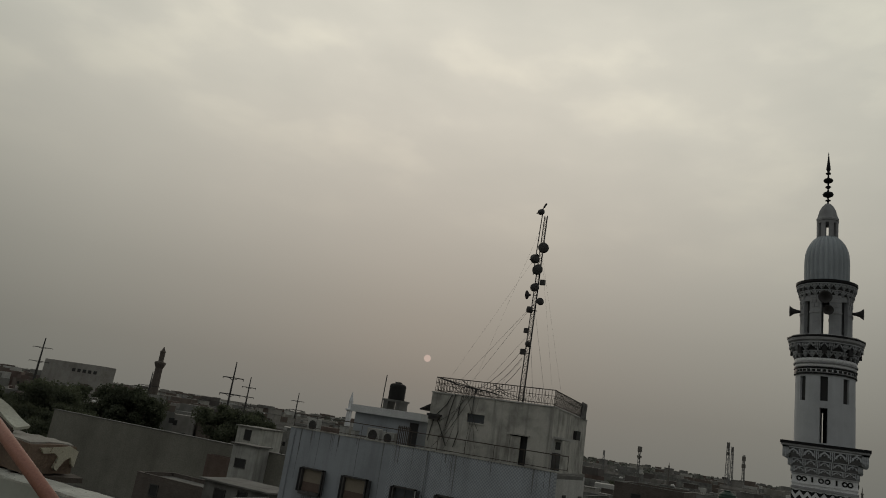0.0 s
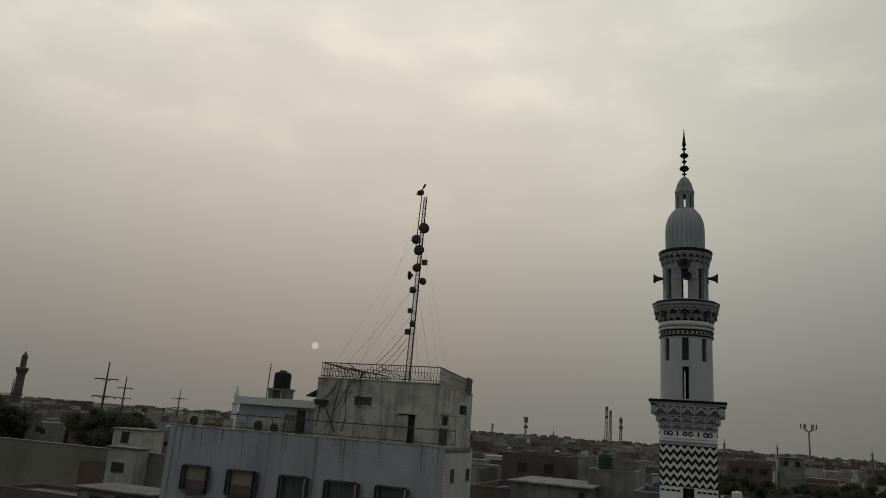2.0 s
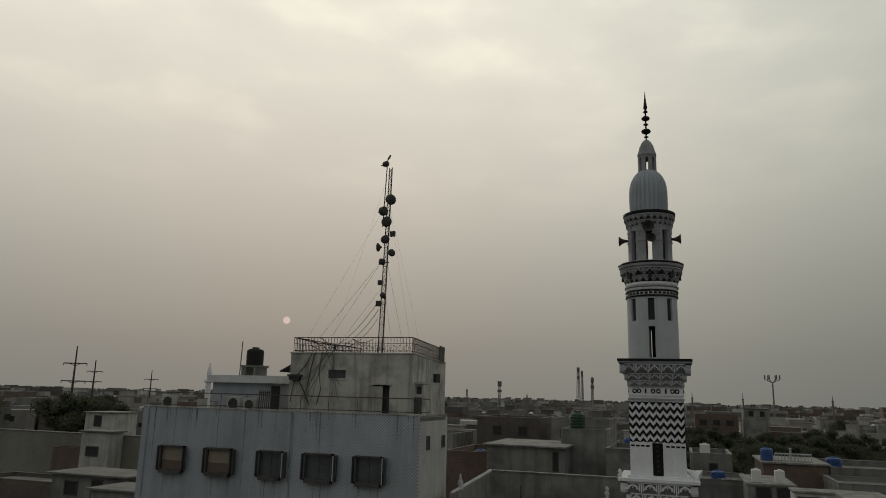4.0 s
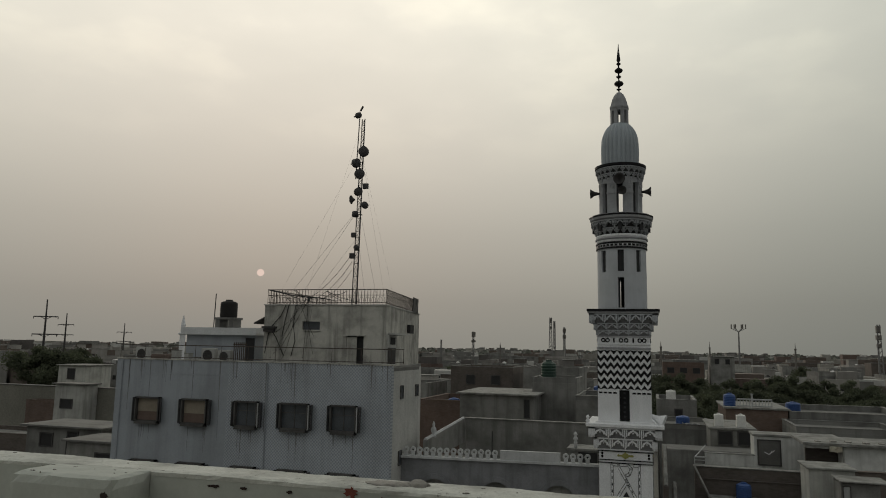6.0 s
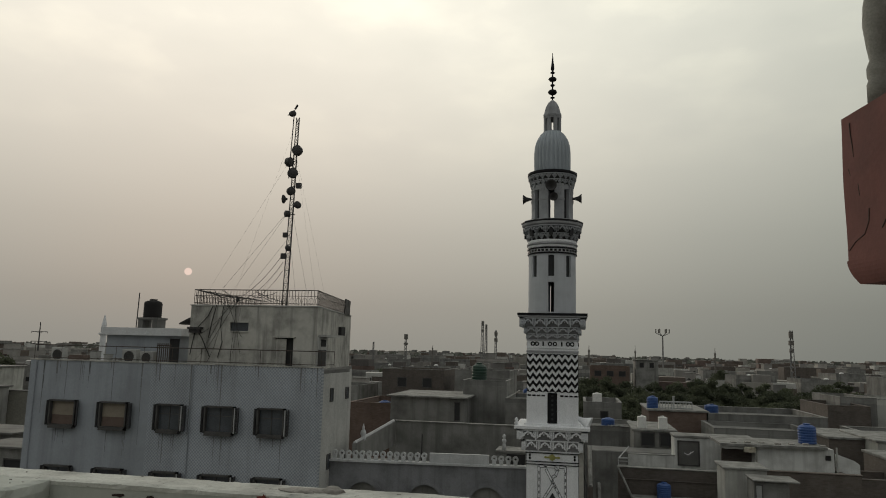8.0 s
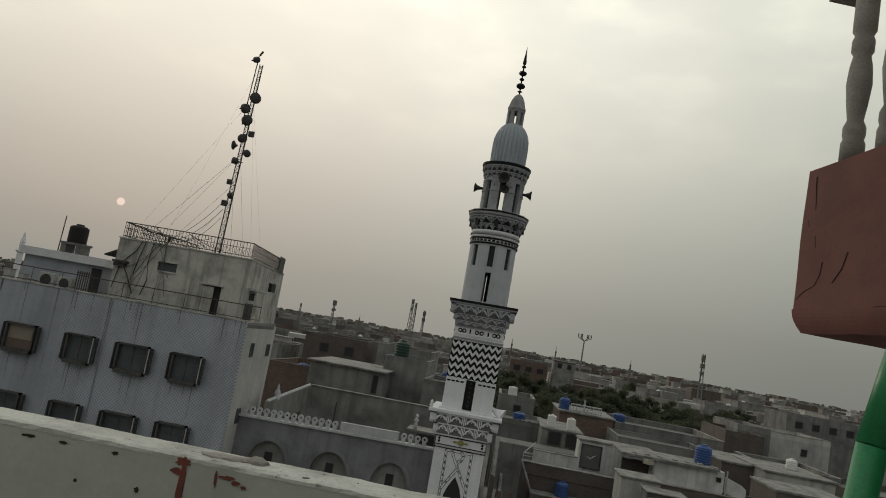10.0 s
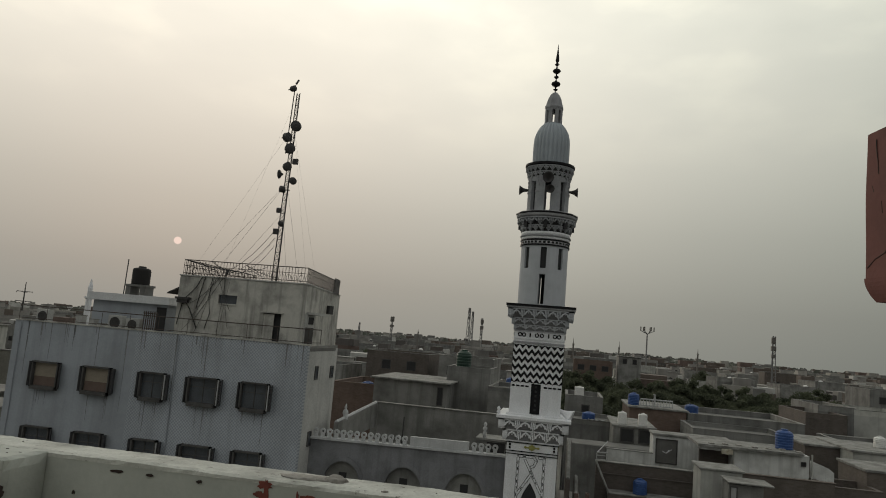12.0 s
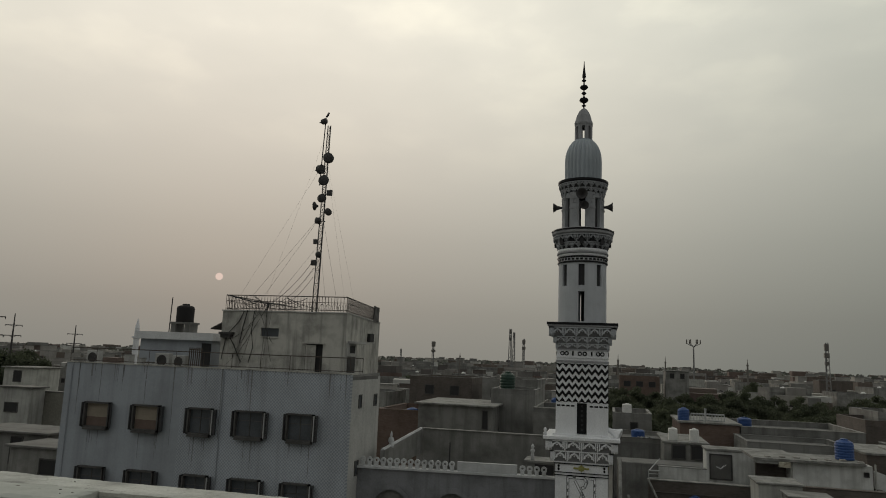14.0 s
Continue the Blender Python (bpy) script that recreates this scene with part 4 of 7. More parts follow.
pole = thing("roof_pole", "thin iron pole on the shed roof", "pole")
part("pole", tube(B(), (-25.85, 38.2, E + 0.9), (-25.8, 38.2, E + 3.0), 0.03, 6), M["dark_iron"], pole)


def ac_unit(x, y, z, w, h, fan, name="air_conditioner"):
    a = thing(name, "white outdoor air-conditioner unit on the terrace", "air conditioner", pose(x, y, z), group="terrace air conditioners")
    part("casing", bevelled(box(B(), -w / 2, w / 2, 0, 0.35, 0, h), 0.02), M["side"], a)
    g = B()
    for j in range(18):
        p, q = 2 * math.pi * j / 18, 2 * math.pi * (j + 1) / 18
        for rr in (fan, fan * 0.62, fan * 0.3):
            tube(g, (rr * math.cos(p), -0.02, h / 2 + rr * math.sin(p)), (rr * math.cos(q), -0.02, h / 2 + rr * math.sin(q)), 0.018, 4)
    part("fan_grille", g, M["dark_iron"], a)
    g = B()
    tube(g, (0, -0.012, h / 2), (0, 0.002, h / 2), fan * 0.95, 20)
    part("fan_recess", g, M["woodframe"], a)
    return a


ac_unit(-23.75, 34.7, ZT - 0.12, 0.85, 0.78, 0.29)
ac_unit(-22.75, 34.75, ZT - 0.12, 0.8, 0.70, 0.25)
ac_unit(-28.15, 34.7, ZT - 0.12, 0.8, 0.78, 0.27)
gate = thing("grille_gate", "rusty vertical-bar iron gate on the terrace", "gate", pose(-21.75, 34.75, ZT - 0.12))
for k in range(7):
    part("bar", box(B(), -0.4 + 0.12 * k, -0.35 + 0.12 * k, 0, 0.03, 0, 1.15), M["rust"], gate)
part("gate_frame", box(box(B(), -0.42, 0.42, -0.01, 0.04, 0.1, 0.16), -0.42, 0.42, -0.01, 0.04, 1.0, 1.06), M["rust"], gate)
for k, (x, w, h) in enumerate(((-24.6, 0.5, 0.25), (-26.0, 0.4, 0.6), (-25.2, 0.3, 0.45))):
    t = thing("terrace_box", "grey weathered box standing on the terrace", "box", pose(x, 34.8, ZT - 0.12), group="terrace boxes")
    part("body", bevelled(box(B(), -w / 2, w / 2, 0, 0.4, 0, h), 0.02), M["side"], t)
    part("lid", bevelled(box(B(), -w / 2 - 0.02, w / 2 + 0.02, -0.02, 0.42, h, h + 0.04), 0.008), M["cement"], t)

# ---- antenna mast ----
MX, MY = -16.22, 37.6
mast = thing("antenna_mast", "slim lattice antenna mast hung with dark dishes", "mast", pose(MX, MY, RZ - 0.02))
HT = 11.25
leg_pos = [(-0.16, -0.1), (0.16, -0.1), (0.0, 0.18)]
for lx, ly in leg_pos:
    part("leg", tube(B(), (lx, ly, 0), (lx * 0.55 + 0.18, ly * 0.55, HT), 0.028, 6), M["dark_iron"], mast)
for k in range(30):
    t0, t1 = k / 30, (k + 1) / 30
    g = B()
    for i in range(3):
        a, b = leg_pos[i], leg_pos[(i + 1) % 3]
        s0, s1 = 1 - 0.45 * t0, 1 - 0.45 * t1
        tube(g, (a[0] * s0 + 0.18 * t0, a[1] * s0, HT * t0), (b[0] * s1 + 0.18 * t1, b[1] * s1, HT * t1), 0.013, 4)
        tube(g, (a[0] * s0 + 0.18 * t0, a[1] * s0, HT * t0), (b[0] * s0 + 0.18 * t0, b[1] * s0, HT * t0), 0.012, 4)
    part("brace", g, M["dark_iron"], mast)
part("top_pole", tube(B(), (-0.16, -0.15, 7.6), (-0.02, -0.15, 11.7), 0.03, 6), M["dark_iron"], mast)


def dish(px, pz, r, yaw, depth=0.16):
    d = new("dish")
    d.parent = mast
    d.matrix_basis = pose(px - MX, -0.25, E + pz - (RZ - 0.02), 90, 0, yaw)
    g = lathe(B(), [(r * 0.25, -depth * 1.3), (r * 0.96, -depth), (r, -depth * 0.8), (r, depth * 0.6), (r * 0.9, depth * 0.75), (r * 0.3, depth)], 22)
    part("drum", g, M["dark_iron"], d, smooth=False)
    g = B()
    tube(g, (0, 0, -depth), (0, 0, -depth - 0.3), 0.035, 6)
    part("bracket", g, M["dark_iron"], d)


K = 37.35 / 38
for x, z, r, yaw in ((-16.57, 13.72, 0.17, 60), (-16.17, 11.45, 0.30, 8), (-16.60, 10.76, 0.27, 68), (-16.38, 10.09, 0.29, 35), (-16.42, 9.01, 0.24, 40), (-15.98, 8.18, 0.20, 10), (-16.60, 7.66, 0.19, -50), (-16.42, 5.65, 0.16, 20)):
    dish(x * K, z * K, r, yaw)
for x, z, w in ((-15.98, 9.33, 0.16), (-16.64, 6.42, 0.14), (-16.68, 5.18, 0.16)):
    a = new("panel_antenna")
    a.parent = mast
    a.matrix_basis = pose(x * K - MX, -0.2, E + z * K - (RZ - 0.02))
    part("casing", bevelled(box(B(), -w, w, -0.08, 0.08, -w, w), 0.02), M["dark_iron"], a)
    part("clamp", tube(B(), (0, 0, 0), (0.2 if x < -16.3 else -0.2, 0.1, 0), 0.02, 5), M["dark_iron"], a)
a = new("horn_antenna")
a.parent = mast
a.matrix_basis = pose(-16.62 * K - MX, -0.25, E + 8.54 * K - (RZ - 0.02), 0, -90, 0)
part("horn", lathe(B(), [(0.05, 0), (0.08, 0.08), (0.26, 0.22), (0.26, 0.25)], 14), M["dark_iron"], a)
a = new("yagi_tip")
a.parent = mast
a.matrix_basis = pose(-16.42 * K - MX, -0.15, E + 14.15 * K - (RZ - 0.02), 0, 30, 0)
part("tip", bevelled(box(B(), -0.05, 0.05, -0.05, 0.05, -0.16, 0.16), 0.02), M["dark_iron"], a)
guys = thing("guy_wires", "thin guy wires staying the antenna mast", "cable")
for zt, (gx, gy) in ((9.2, (-20.0, 35.0)), (9.2, (-13.4, 35.2)), (9.2, (-14.6, 40.2)), (5.9, (-19.4, 34.9)), (5.9, (-18.6, 34.9)), (5.9, (-13.9, 35.4)), (4.2, (-17.9, 34.9)), (4.2, (-14.4, 34.9)), (3.0, (-17.0, 34.9)), (11.2, (-20.1, 38.5))):
    part("wire", tube(B(), (MX + 0.012 * zt, MY, RZ + zt), (gx, gy, RZ + 0.05), 0.0035 if zt > 8 else 0.007, 4), M["guy"], guys)
for k in range(3):
    part("feeder", wire(B(), (MX - 0.2, MY - 0.15, RZ + 2.2 + k * 0.5), (-17.2 - 0.35 * k, 34.8, RZ + 0.3), 0.014, 0.35, 4), M["cable"], guys)

M["mn_dark"].node_tree.nodes["Principled BSDF"].inputs["Specular IOR Level"].default_value = 0.12
# ---- the minaret ----
CX, CY = -1.27, 36.5
mn = thing("minaret", "white minaret with black zigzag tiles, carved balconies and ribbed dome", "minaret", pose(CX, CY, 0))


def z_(v):
    return E + v


def sqbox(bm, h, z0, z1):
    return box(bm, -h, h, -h, h, z0, z1)


# square shaft, hollow behind the slot
HS = 1.235
g = B()
sqbox(g, HS - 0.015, 0.0, z_(-3.62))
part("base_shaft", g, M["mn_white"], mn)
for q in ((-HS, -0.235, -HS, HS), (0.235, HS, -HS, HS), (-0.235, 0.235, -HS + 0.55, HS)):
    part("slot_wall", box(B(), *q, z_(-3.36), z_(-1.90)), M["mn_white"], mn)
g = B()
box(g, -0.234, 0.234, -HS + 0.12, -HS + 0.15, z_(-3.34), z_(-1.91))
part("slot_grille", g, M["mn_dark"], mn, "dark pierced slot screen")
for k in range(6):
    g = B()
    box(g, -0.05, 0.05, -HS + 0.09, -HS + 0.119, z_(-3.2) + 0.22 * k, z_(-3.2) + 0.22 * k + 0.1)
    part("screen_stud", g, M["mn_recess_shade"], mn)
g = B()
sqbox(g, HS - 0.01, z_(-1.90), z_(0.62))
part("tile_shaft", g, M["mn_white"], mn)

# the lower moulded ledge and its corbels
g = B()
bevelled(sqbox(g, 1.78, z_(-3.62), z_(-3.44)), 0.03)
part("ledge", g, M["mn_white"], mn)
g = B()
sqbox(g, 1.36, z_(-3.44), z_(-3.36))
part("ledge_top", g, M["mn_white"], mn)


def corbel_row(name, half_out, half_in, z0, z1, n, mat):
    """One tier of carved corbelling on the four sides: pointed hoods with groups of ribs and buds between."""
    h, st = z1 - z0, 2 * half_out / (n + 0.45)
    for s in range(4):
        g = B()
        m = pose(0, 0, 0, 0, 0, 90 * s)

        def flat(pts, y0=-half_out):
            i0 = len(g.verts)
            plate(g, pts, y0, -half_in)
            g.verts.ensure_lookup_table()
            for v in g.verts[i0:]:
                v.co = m @ v.co

        flat([(-half_out, z1 - 0.13 * h), (half_out, z1 - 0.13 * h), (half_out, z1), (-half_out, z1)])
        for k in range(n):
            c = -half_out + st * (k + 0.725)
            w = 0.34 * st
            # a pointed hood in two limbs
            for sg in (-1, 1):
                a = [(c + sg * w, z0 + 0.34 * h), (c + sg * w * 0.86, z0 + 0.60 * h), (c, z1 - 0.13 * h)]
                b = [(c + sg * w * 0.62, z0 + 0.34 * h), (c + sg * w * 0.52, z0 + 0.54 * h), (c, z1 - 0.30 * h)]
                flat([a[0], a[1], b[1], b[0]])
                flat([a[1], a[2], b[2], b[1]])
            flat([(c - 0.05 * st, z1 - 0.46 * h), (c, z1 - 0.56 * h), (c + 0.05 * st, z1 - 0.46 * h), (c, z1 - 0.36 * h)], -half_out + 0.03)
        for k in range(n + 1):
            c = -half_out + st * (k + 0.225)
            for j in (-1, 0, 1):
                x = c + j * 0.115 * st
                lo = z0 + (0.0 if j == 0 else 0.16) * h
                flat([(x - 0.036 * st, lo + 0.1 * h), (x, lo), (x + 0.036 * st, lo + 0.1 * h), (x + 0.036 * st, z1 - 0.13 * h), (x - 0.036 * st, z1 - 0.13 * h)], -half_out + 0.02 * abs(j))
        bmesh.ops.recalc_face_normals(g, faces=g.faces[:])
        tagged(part(name, g, mat, mn), kind="stuff")


def core(half_top, half_bot, z0, z1, mat, n=4):
    g = B()
    k = math.sqrt(2) if n == 4 else 1.0
    lathe(g, [(half_bot * k, z0), (half_top * k, z1)], n, turn=math.pi / 4 if n == 4 else math.pi / 8)
    return part("corbel_core", g, mat, mn)


# core darker than its corbels: shade between them is in the colour
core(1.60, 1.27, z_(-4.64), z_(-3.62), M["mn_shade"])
corbel_row("corbel_tier", 1.68, 1.36, z_(-4.12), z_(-3.62), 4, M["mn_white"])
corbel_row("corbel_tier", 1.46, 1.26, z_(-4.64), z_(-4.12), 4, M["mn_white"])
g = B()
sqbox(g, 1.275, z_(-4.70), z_(-4.64))
part("moulding", g, M["mn_white"], mn)
for zz in (-4.76, -5.16, -5.29):
    g = B()
    sqbox(g, 1.27, z_(zz), z_(zz) + 0.035)
    part("string_course", g, M["mn_dark"], mn)
# flower panel and small dark studs
for s in range(4):
    m = pose(0, 0, 0, 0, 0, 90 * s)
    g = B()
    for a, w, h in ((0, 0.36, 0.07), (0, 0.16, 0.17), (0.30, 0.09, 0.06), (-0.30, 0.09, 0.06)):
        pts = [(a + w * math.cos(2 * math.pi * k / 12) * (0.75 + 0.25 * (k % 2)), z_(-4.93) + h * math.sin(2 * math.pi * k / 12) * (0.75 + 0.25 * (k % 2))) for k in range(12)]
        plate(g, pts, -HS - 0.02 - 0.004 * (a == 0) - 0.003 * (w < 0.2), -HS + 0.01)
    bmesh.ops.transform(g, matrix=m, verts=g.verts[:])
    part("flower_motif", g, M["gold"], mn, "olive-gold flower motif")
    for x in (-1.06, 1.06):
        g = B()
        for dz in (-0.07, 0.07):
            plate(g, [(x + 0.055 * math.cos(2 * math.pi * k / 10), z_(-4.93) + dz + 0.065 * math.sin(2 * math.pi * k / 10)) for k in range(10)], -HS - 0.012, -HS + 0.01)
        bmesh.ops.transform(g, matrix=m, verts=g.verts[:])
        part("stud", g, M["mn_dark"], mn)


def band(bm, pts, w, y):
    """A flat ribbon through (x, z) points."""
    for (x0, z0), (x1, z1) in zip(pts, pts[1:]):
        d = Vector((x1 - x0, z1 - z0))
        n = Vector((-d.y, d.x)).normalized() * w / 2
        e = d.normalized() * w * 0.3
        plate(bm, [(x0 - e.x - n.x, z0 - e.y - n.y), (x1 + e.x - n.x, z1 + e.y - n.y), (x1 + e.x + n.x, z1 + e.y + n.y), (x0 - e.x + n.x, z0 - e.y + n.y)], y, -HS + 0.01)


# dark inlay of interlaced lines above the arched door, on each side
for s in range(4):
    m = pose(0, 0, 0, 0, 0, 90 * s)
    for pts in (((-0.62, -5.36), (-0.62, -9.0)), ((0.62, -5.36), (0.62, -9.0)), ((-0.62, -5.36), (0.12, -5.36), (0.26, -5.52), (0.16, -5.76), (0.04, -5.82)),
                ((0.38, -5.36), (0.62, -5.36)), ((-0.28, -5.52), (0.0, -6.02), (0.54, -7.0)), ((0.06, -6.12), (-0.24, -6.6), (-0.58, -7.15))):
        g = B()
        band(g, [(x, z_(z)) for x, z in pts], 0.13, -HS - 0.005)
        bmesh.ops.transform(g, matrix=m, verts=g.verts[:])
        part("inlay_line", g, M["mn_dark"], mn)
        g = B()
        band(g, [(x, z_(z)) for x, z in pts], 0.085, -HS - 0.009)
        bmesh.ops.transform(g, matrix=m, verts=g.verts[:])
        part("inlay_ribbon", g, M["mn_white"], mn)
        g = B()
        n = 0
        for (x0, z0), (x1, z1) in zip(pts, pts[1:]):
            L = math.hypot(x1 - x0, z1 - z0)
            for k in range(1, int(L / 0.3)):
                x, z = x0 + (x1 - x0) * k / (L / 0.3), z0 + (z1 - z0) * k / (L / 0.3)
                dx, dz = (x1 - x0) / L, (z1 - z0) / L
                band(g, [(x - 0.06 * dx, z_(z - 0.06 * dz)), (x + 0.06 * dx, z_(z + 0.06 * dz))], 0.04, -HS - 0.013)
                n += 1
        if n:
            bmesh.ops.transform(g, matrix=m, verts=g.verts[:])
            tagged(part("inlay_beads", g, M["mn_dark"], mn), kind="stuff")
        else:
            g.free()
    # flat plate for the arch recess, its inner shade put into the colour
    g = B()
    arch = [(-0.42, z_(-9.0)), (0.42, z_(-9.0)), (0.42, z_(-7.45)), (0.31, z_(-7.05)), (0.16, z_(-6.78)), (0.02, z_(-6.55)), (-0.13, z_(-6.78)), (-0.28, z_(-7.05)), (-0.42, z_(-7.45))]
    plate(g, arch, -HS - 0.007, -HS + 0.01)
    bmesh.ops.transform(g, matrix=m, verts=g.verts[:])
    part("arch_recess", g, M["mn_recess_shade"], mn, "near-black plate for the shade of a pointed arch recess")

# black zigzag courses, five to a side
for s in range(4):
    m = pose(0, 0, 0, 0, 0, 90 * s)
    for r in range(6):
        g = B()
        zc = z_(0.14) - 0.36 * r
        n = 16
        th, amp = 0.175, 0.20
        for k in range(n):
            x0, x1 = -HS + 2 * HS * k / n, -HS + 2 * HS * (k + 1) / n
            za, zb = (zc, zc - amp) if k % 2 == 0 else (zc - amp, zc)
            pts = [(x0, za - th), (x1, zb - th), (x1, zb), (x0, za)]
            if r == 0:
                hi = z_(-0.02)
                pts = [(x, min(z, hi)) for x, z in pts]
            if r == 5:
                lo = z_(-1.885)
                pts = [(x, max(z, lo)) for x, z in pts]
            plate(g, pts, -HS - 0.006, -HS + 0.02)
        bmesh.ops.transform(g, matrix=m, verts=g.verts[:])
        part("zigzag_tile", g, M["mn_dark"], mn, "black glazed zigzag course")
    g = B()
    for k in range(11):
        x = -HS + 0.05 + k * 0.222
        if abs(x + 0.09) < 0.3:
            continue
        box(g, x, x + 0.17, -HS - 0.006, -HS + 0.02, z_(-2.08), z_(-2.0))
    bmesh.ops.transform(g, matrix=m, verts=g.verts[:])
    tagged(part("dash_course", g, M["mn_dark"], mn), kind="stuff")
    # frieze of ringed ornaments
    g = B()
    for x in (-0.95, -0.75, -0.12, 0.12, 0.75, 0.95):
        for j in range(10):
            a, b = 2 * math.pi * j / 10, 2 * math.pi * (j + 1) / 10
            tube(g, (x + 0.085 * math.cos(a), -HS - 0.005, z_(0.45) + 0.085 * math.sin(a)), (x + 0.085 * math.cos(b), -HS - 0.005, z_(0.45) + 0.085 * math.sin(b)), 0.028, 4)
    for x in (-0.45, 0.45):
        box(g, x - 0.035, x + 0.035, -HS - 0.01, -HS + 0.02, z_(0.34), z_(0.56))
    bmesh.ops.transform(g, matrix=m, verts=g.verts[:])
    tagged(part("ring_frieze", g, M["mn_dark"], mn), kind="stuff")
for zz, t in ((0.02, 0.10), (0.24, 0.05), (0.60, 0.06)):
    g = B()
    sqbox(g, HS + 0.03, z_(zz), z_(zz) + t)
    part("string_course", g, M["mn_grey"] if t > 0.055 else M["mn_white"], mn)
# middle balcony; its core is coloured darker for shade between the corbels
core(1.50, 1.18, z_(0.66), z_(1.72), M["mn_shade"])
# corbels greyer than the shaft: weathering and under-slab shade in one colour
corbel_row("corbel_tier", 1.60, 1.34, z_(1.26), z_(1.72), 5, M["mn_pale"])
corbel_row("corbel_tier", 1.40, 1.22, z_(0.94), z_(1.27), 5, M["mn_pale"])
corbel_row("corbel_tier", 1.29, 1.17, z_(0.68), z_(0.94), 5, M["mn_pale"])
g = B()
bevelled(sqbox(g, 1.66, z_(1.72), z_(1.92)), 0.03)
part("balcony_slab", g, M["mn_grey"], mn)
g = B()
sqbox(g, 1.69, z_(1.82), z_(1.935))
part("balcony_rim", g, M["mn_dark"], mn)

# the square stage stands a little east of the round one
for ob in mn.children:
    ob.matrix_basis.translation.x += 0.07

# round upper shaft with slots, made of eight staves so that the openings go through
RS = 1.20


def stave(bm, a0, a1, r0, r1, z0, z1, n=6):
    """A curved block between two angles (degrees), radii and heights."""
    A = [radians(a0 + (a1 - a0) * k / n) for k in range(n + 1)]
    rows = [[bm.verts.new((r * math.cos(a), r * math.sin(a), z)) for a in A] for r, z in ((r1, z0), (r1, z1), (r0, z1), (r0, z0))]
    for i in range(4):
        p, q = rows[i], rows[(i + 1) % 4]
        for k in range(n):
            bm.faces.new((p[k], p[k + 1], q[k + 1], q[k]))
    bm.faces.new([r[0] for r in rows][::-1])
    bm.faces.new([r[-1] for r in rows])
    return bm


def ring(r0, r1, z0, z1, name, mat, n=48):
    bm = lathe(B(), [(r0, z0), (r1, z0), (r1, z1), (r0, z1), (r0, z0)], n, close=False)
    return part(name, bm, mat, mn, smooth=False)


def smooth_by_angle(ob):
    for p in ob.data.polygons:
        p.use_smooth = abs(p.normal.z) < 0.5
    return ob


ha = 7.4  # half width of a slot, degrees
for s in range(8):
    c = -90 + 45 * s
    g = B()
    stave(g, c + ha, c + 45 - ha, 0.95, RS, z_(1.93), z_(4.95), 8)
    part("shaft_stave", g, M["mn_pale"], mn)
    wide = s in (0, 4)
    for lo, hi in ((4.86, 4.95),) + (((3.50, 3.80), (1.93, 2.02)) if wide else ((1.93, 3.78),)):
        part("slot_infill", stave(B(), c - ha, c + ha, 0.95, RS, z_(lo), z_(hi), 3), M["mn_pale"], mn)
    # near-black plate added in each slot as the shade inside
    part("slot_back", stave(B(), c - ha, c + ha, 1.06, 1.10, z_(3.78), z_(4.86), 3), M["mn_recess_shade"], mn)
# plain cylinder assumed for a stair, coloured as the shade inside the slot
g = B()
lathe(g, [(0.55, z_(1.93)), (0.55, z_(4.9))], 20)
core_ob = part("stair_core", g, M["mn_recess_shade"], mn, "assumed stair core, near-black for the shade inside the shaft")
core_ob.matrix_basis = pose(0.49, 0.05, 0)
for z0, z1, r, mat in ((4.95, 5.02, 1.26, "mn_dark"), (5.02, 5.20, 1.225, "mn_white"), (5.20, 5.27, 1.27, "mn_dark"), (5.27, 5.42, 1.24, "mn_white"), (5.42, 5.50, 1.29, "mn_grey"), (5.50, 5.66, 1.25, "mn_white")):
    smooth_by_angle(ring(0.9, r, z_(z0), z_(z1), "moulding", M[mat]))
g = B()
for k in range(36):
    a = 10 * k
    stave(g, a - 3.2, a + 3.2, 1.2, 1.245, z_(5.06), z_(5.16), 1)
tagged(part("bead_course", g, M["mn_dark"], mn), kind="stuff")


def round_corbels(rb, rt, z0, z1, n, mat):
    """One round tier of carved corbelling: pointed hoods with slim ribs and buds between."""
    g = B()
    h, w = z1 - z0, 360 / n
    stave(g, 0, 359.9, 0.9, rt, z1 - 0.14 * h, z1, 72)
    for k in range(n):
        a = w * k + w / 2
        for j in (-1, 0, 1):
            lo = z0 + (0.0 if j == 0 else 0.2) * h
            x = a + j * 0.15 * w
            stave(g, x - 0.05 * w, x + 0.05 * w, 0.9, rb + (rt - rb) * 0.35, lo, z0 + 0.45 * h, 1)
            stave(g, x - 0.05 * w, x + 0.05 * w, 0.9, rb + (rt - rb) * 0.8, z0 + 0.45 * h, z1 - 0.14 * h, 1)
        for sg in (-1, 1):
            for i in range(3):
                x = a + w / 2 + sg * w * (0.21 - 0.075 * i)
                stave(g, x - 0.045 * w, x + 0.045 * w, 0.9, rt - 0.01, z1 - (0.62 - 0.14 * i) * h, z1 - (0.38 - 0.11 * i) * h, 1)
    tagged(part("corbel_tier", g, mat, mn), kind="stuff")


# near-black core: the shade between the round corbels is its colour
smooth_by_angle(part("corbel_core", lathe(B(), [(1.20, z_(5.66)), (1.24, z_(5.95)), (1.40, z_(6.42))], 40), M["mn_recess_shade"], mn))
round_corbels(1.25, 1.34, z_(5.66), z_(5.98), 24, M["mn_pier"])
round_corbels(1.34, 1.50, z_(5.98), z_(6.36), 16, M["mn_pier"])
# deep pendants; near-black blocks between them paint the shade of niches
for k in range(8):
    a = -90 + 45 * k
    part("niche", stave(B(), a - 4, a + 4, 1.2, 1.43, z_(5.85), z_(6.25), 1), M["mn_recess_shade"], mn)
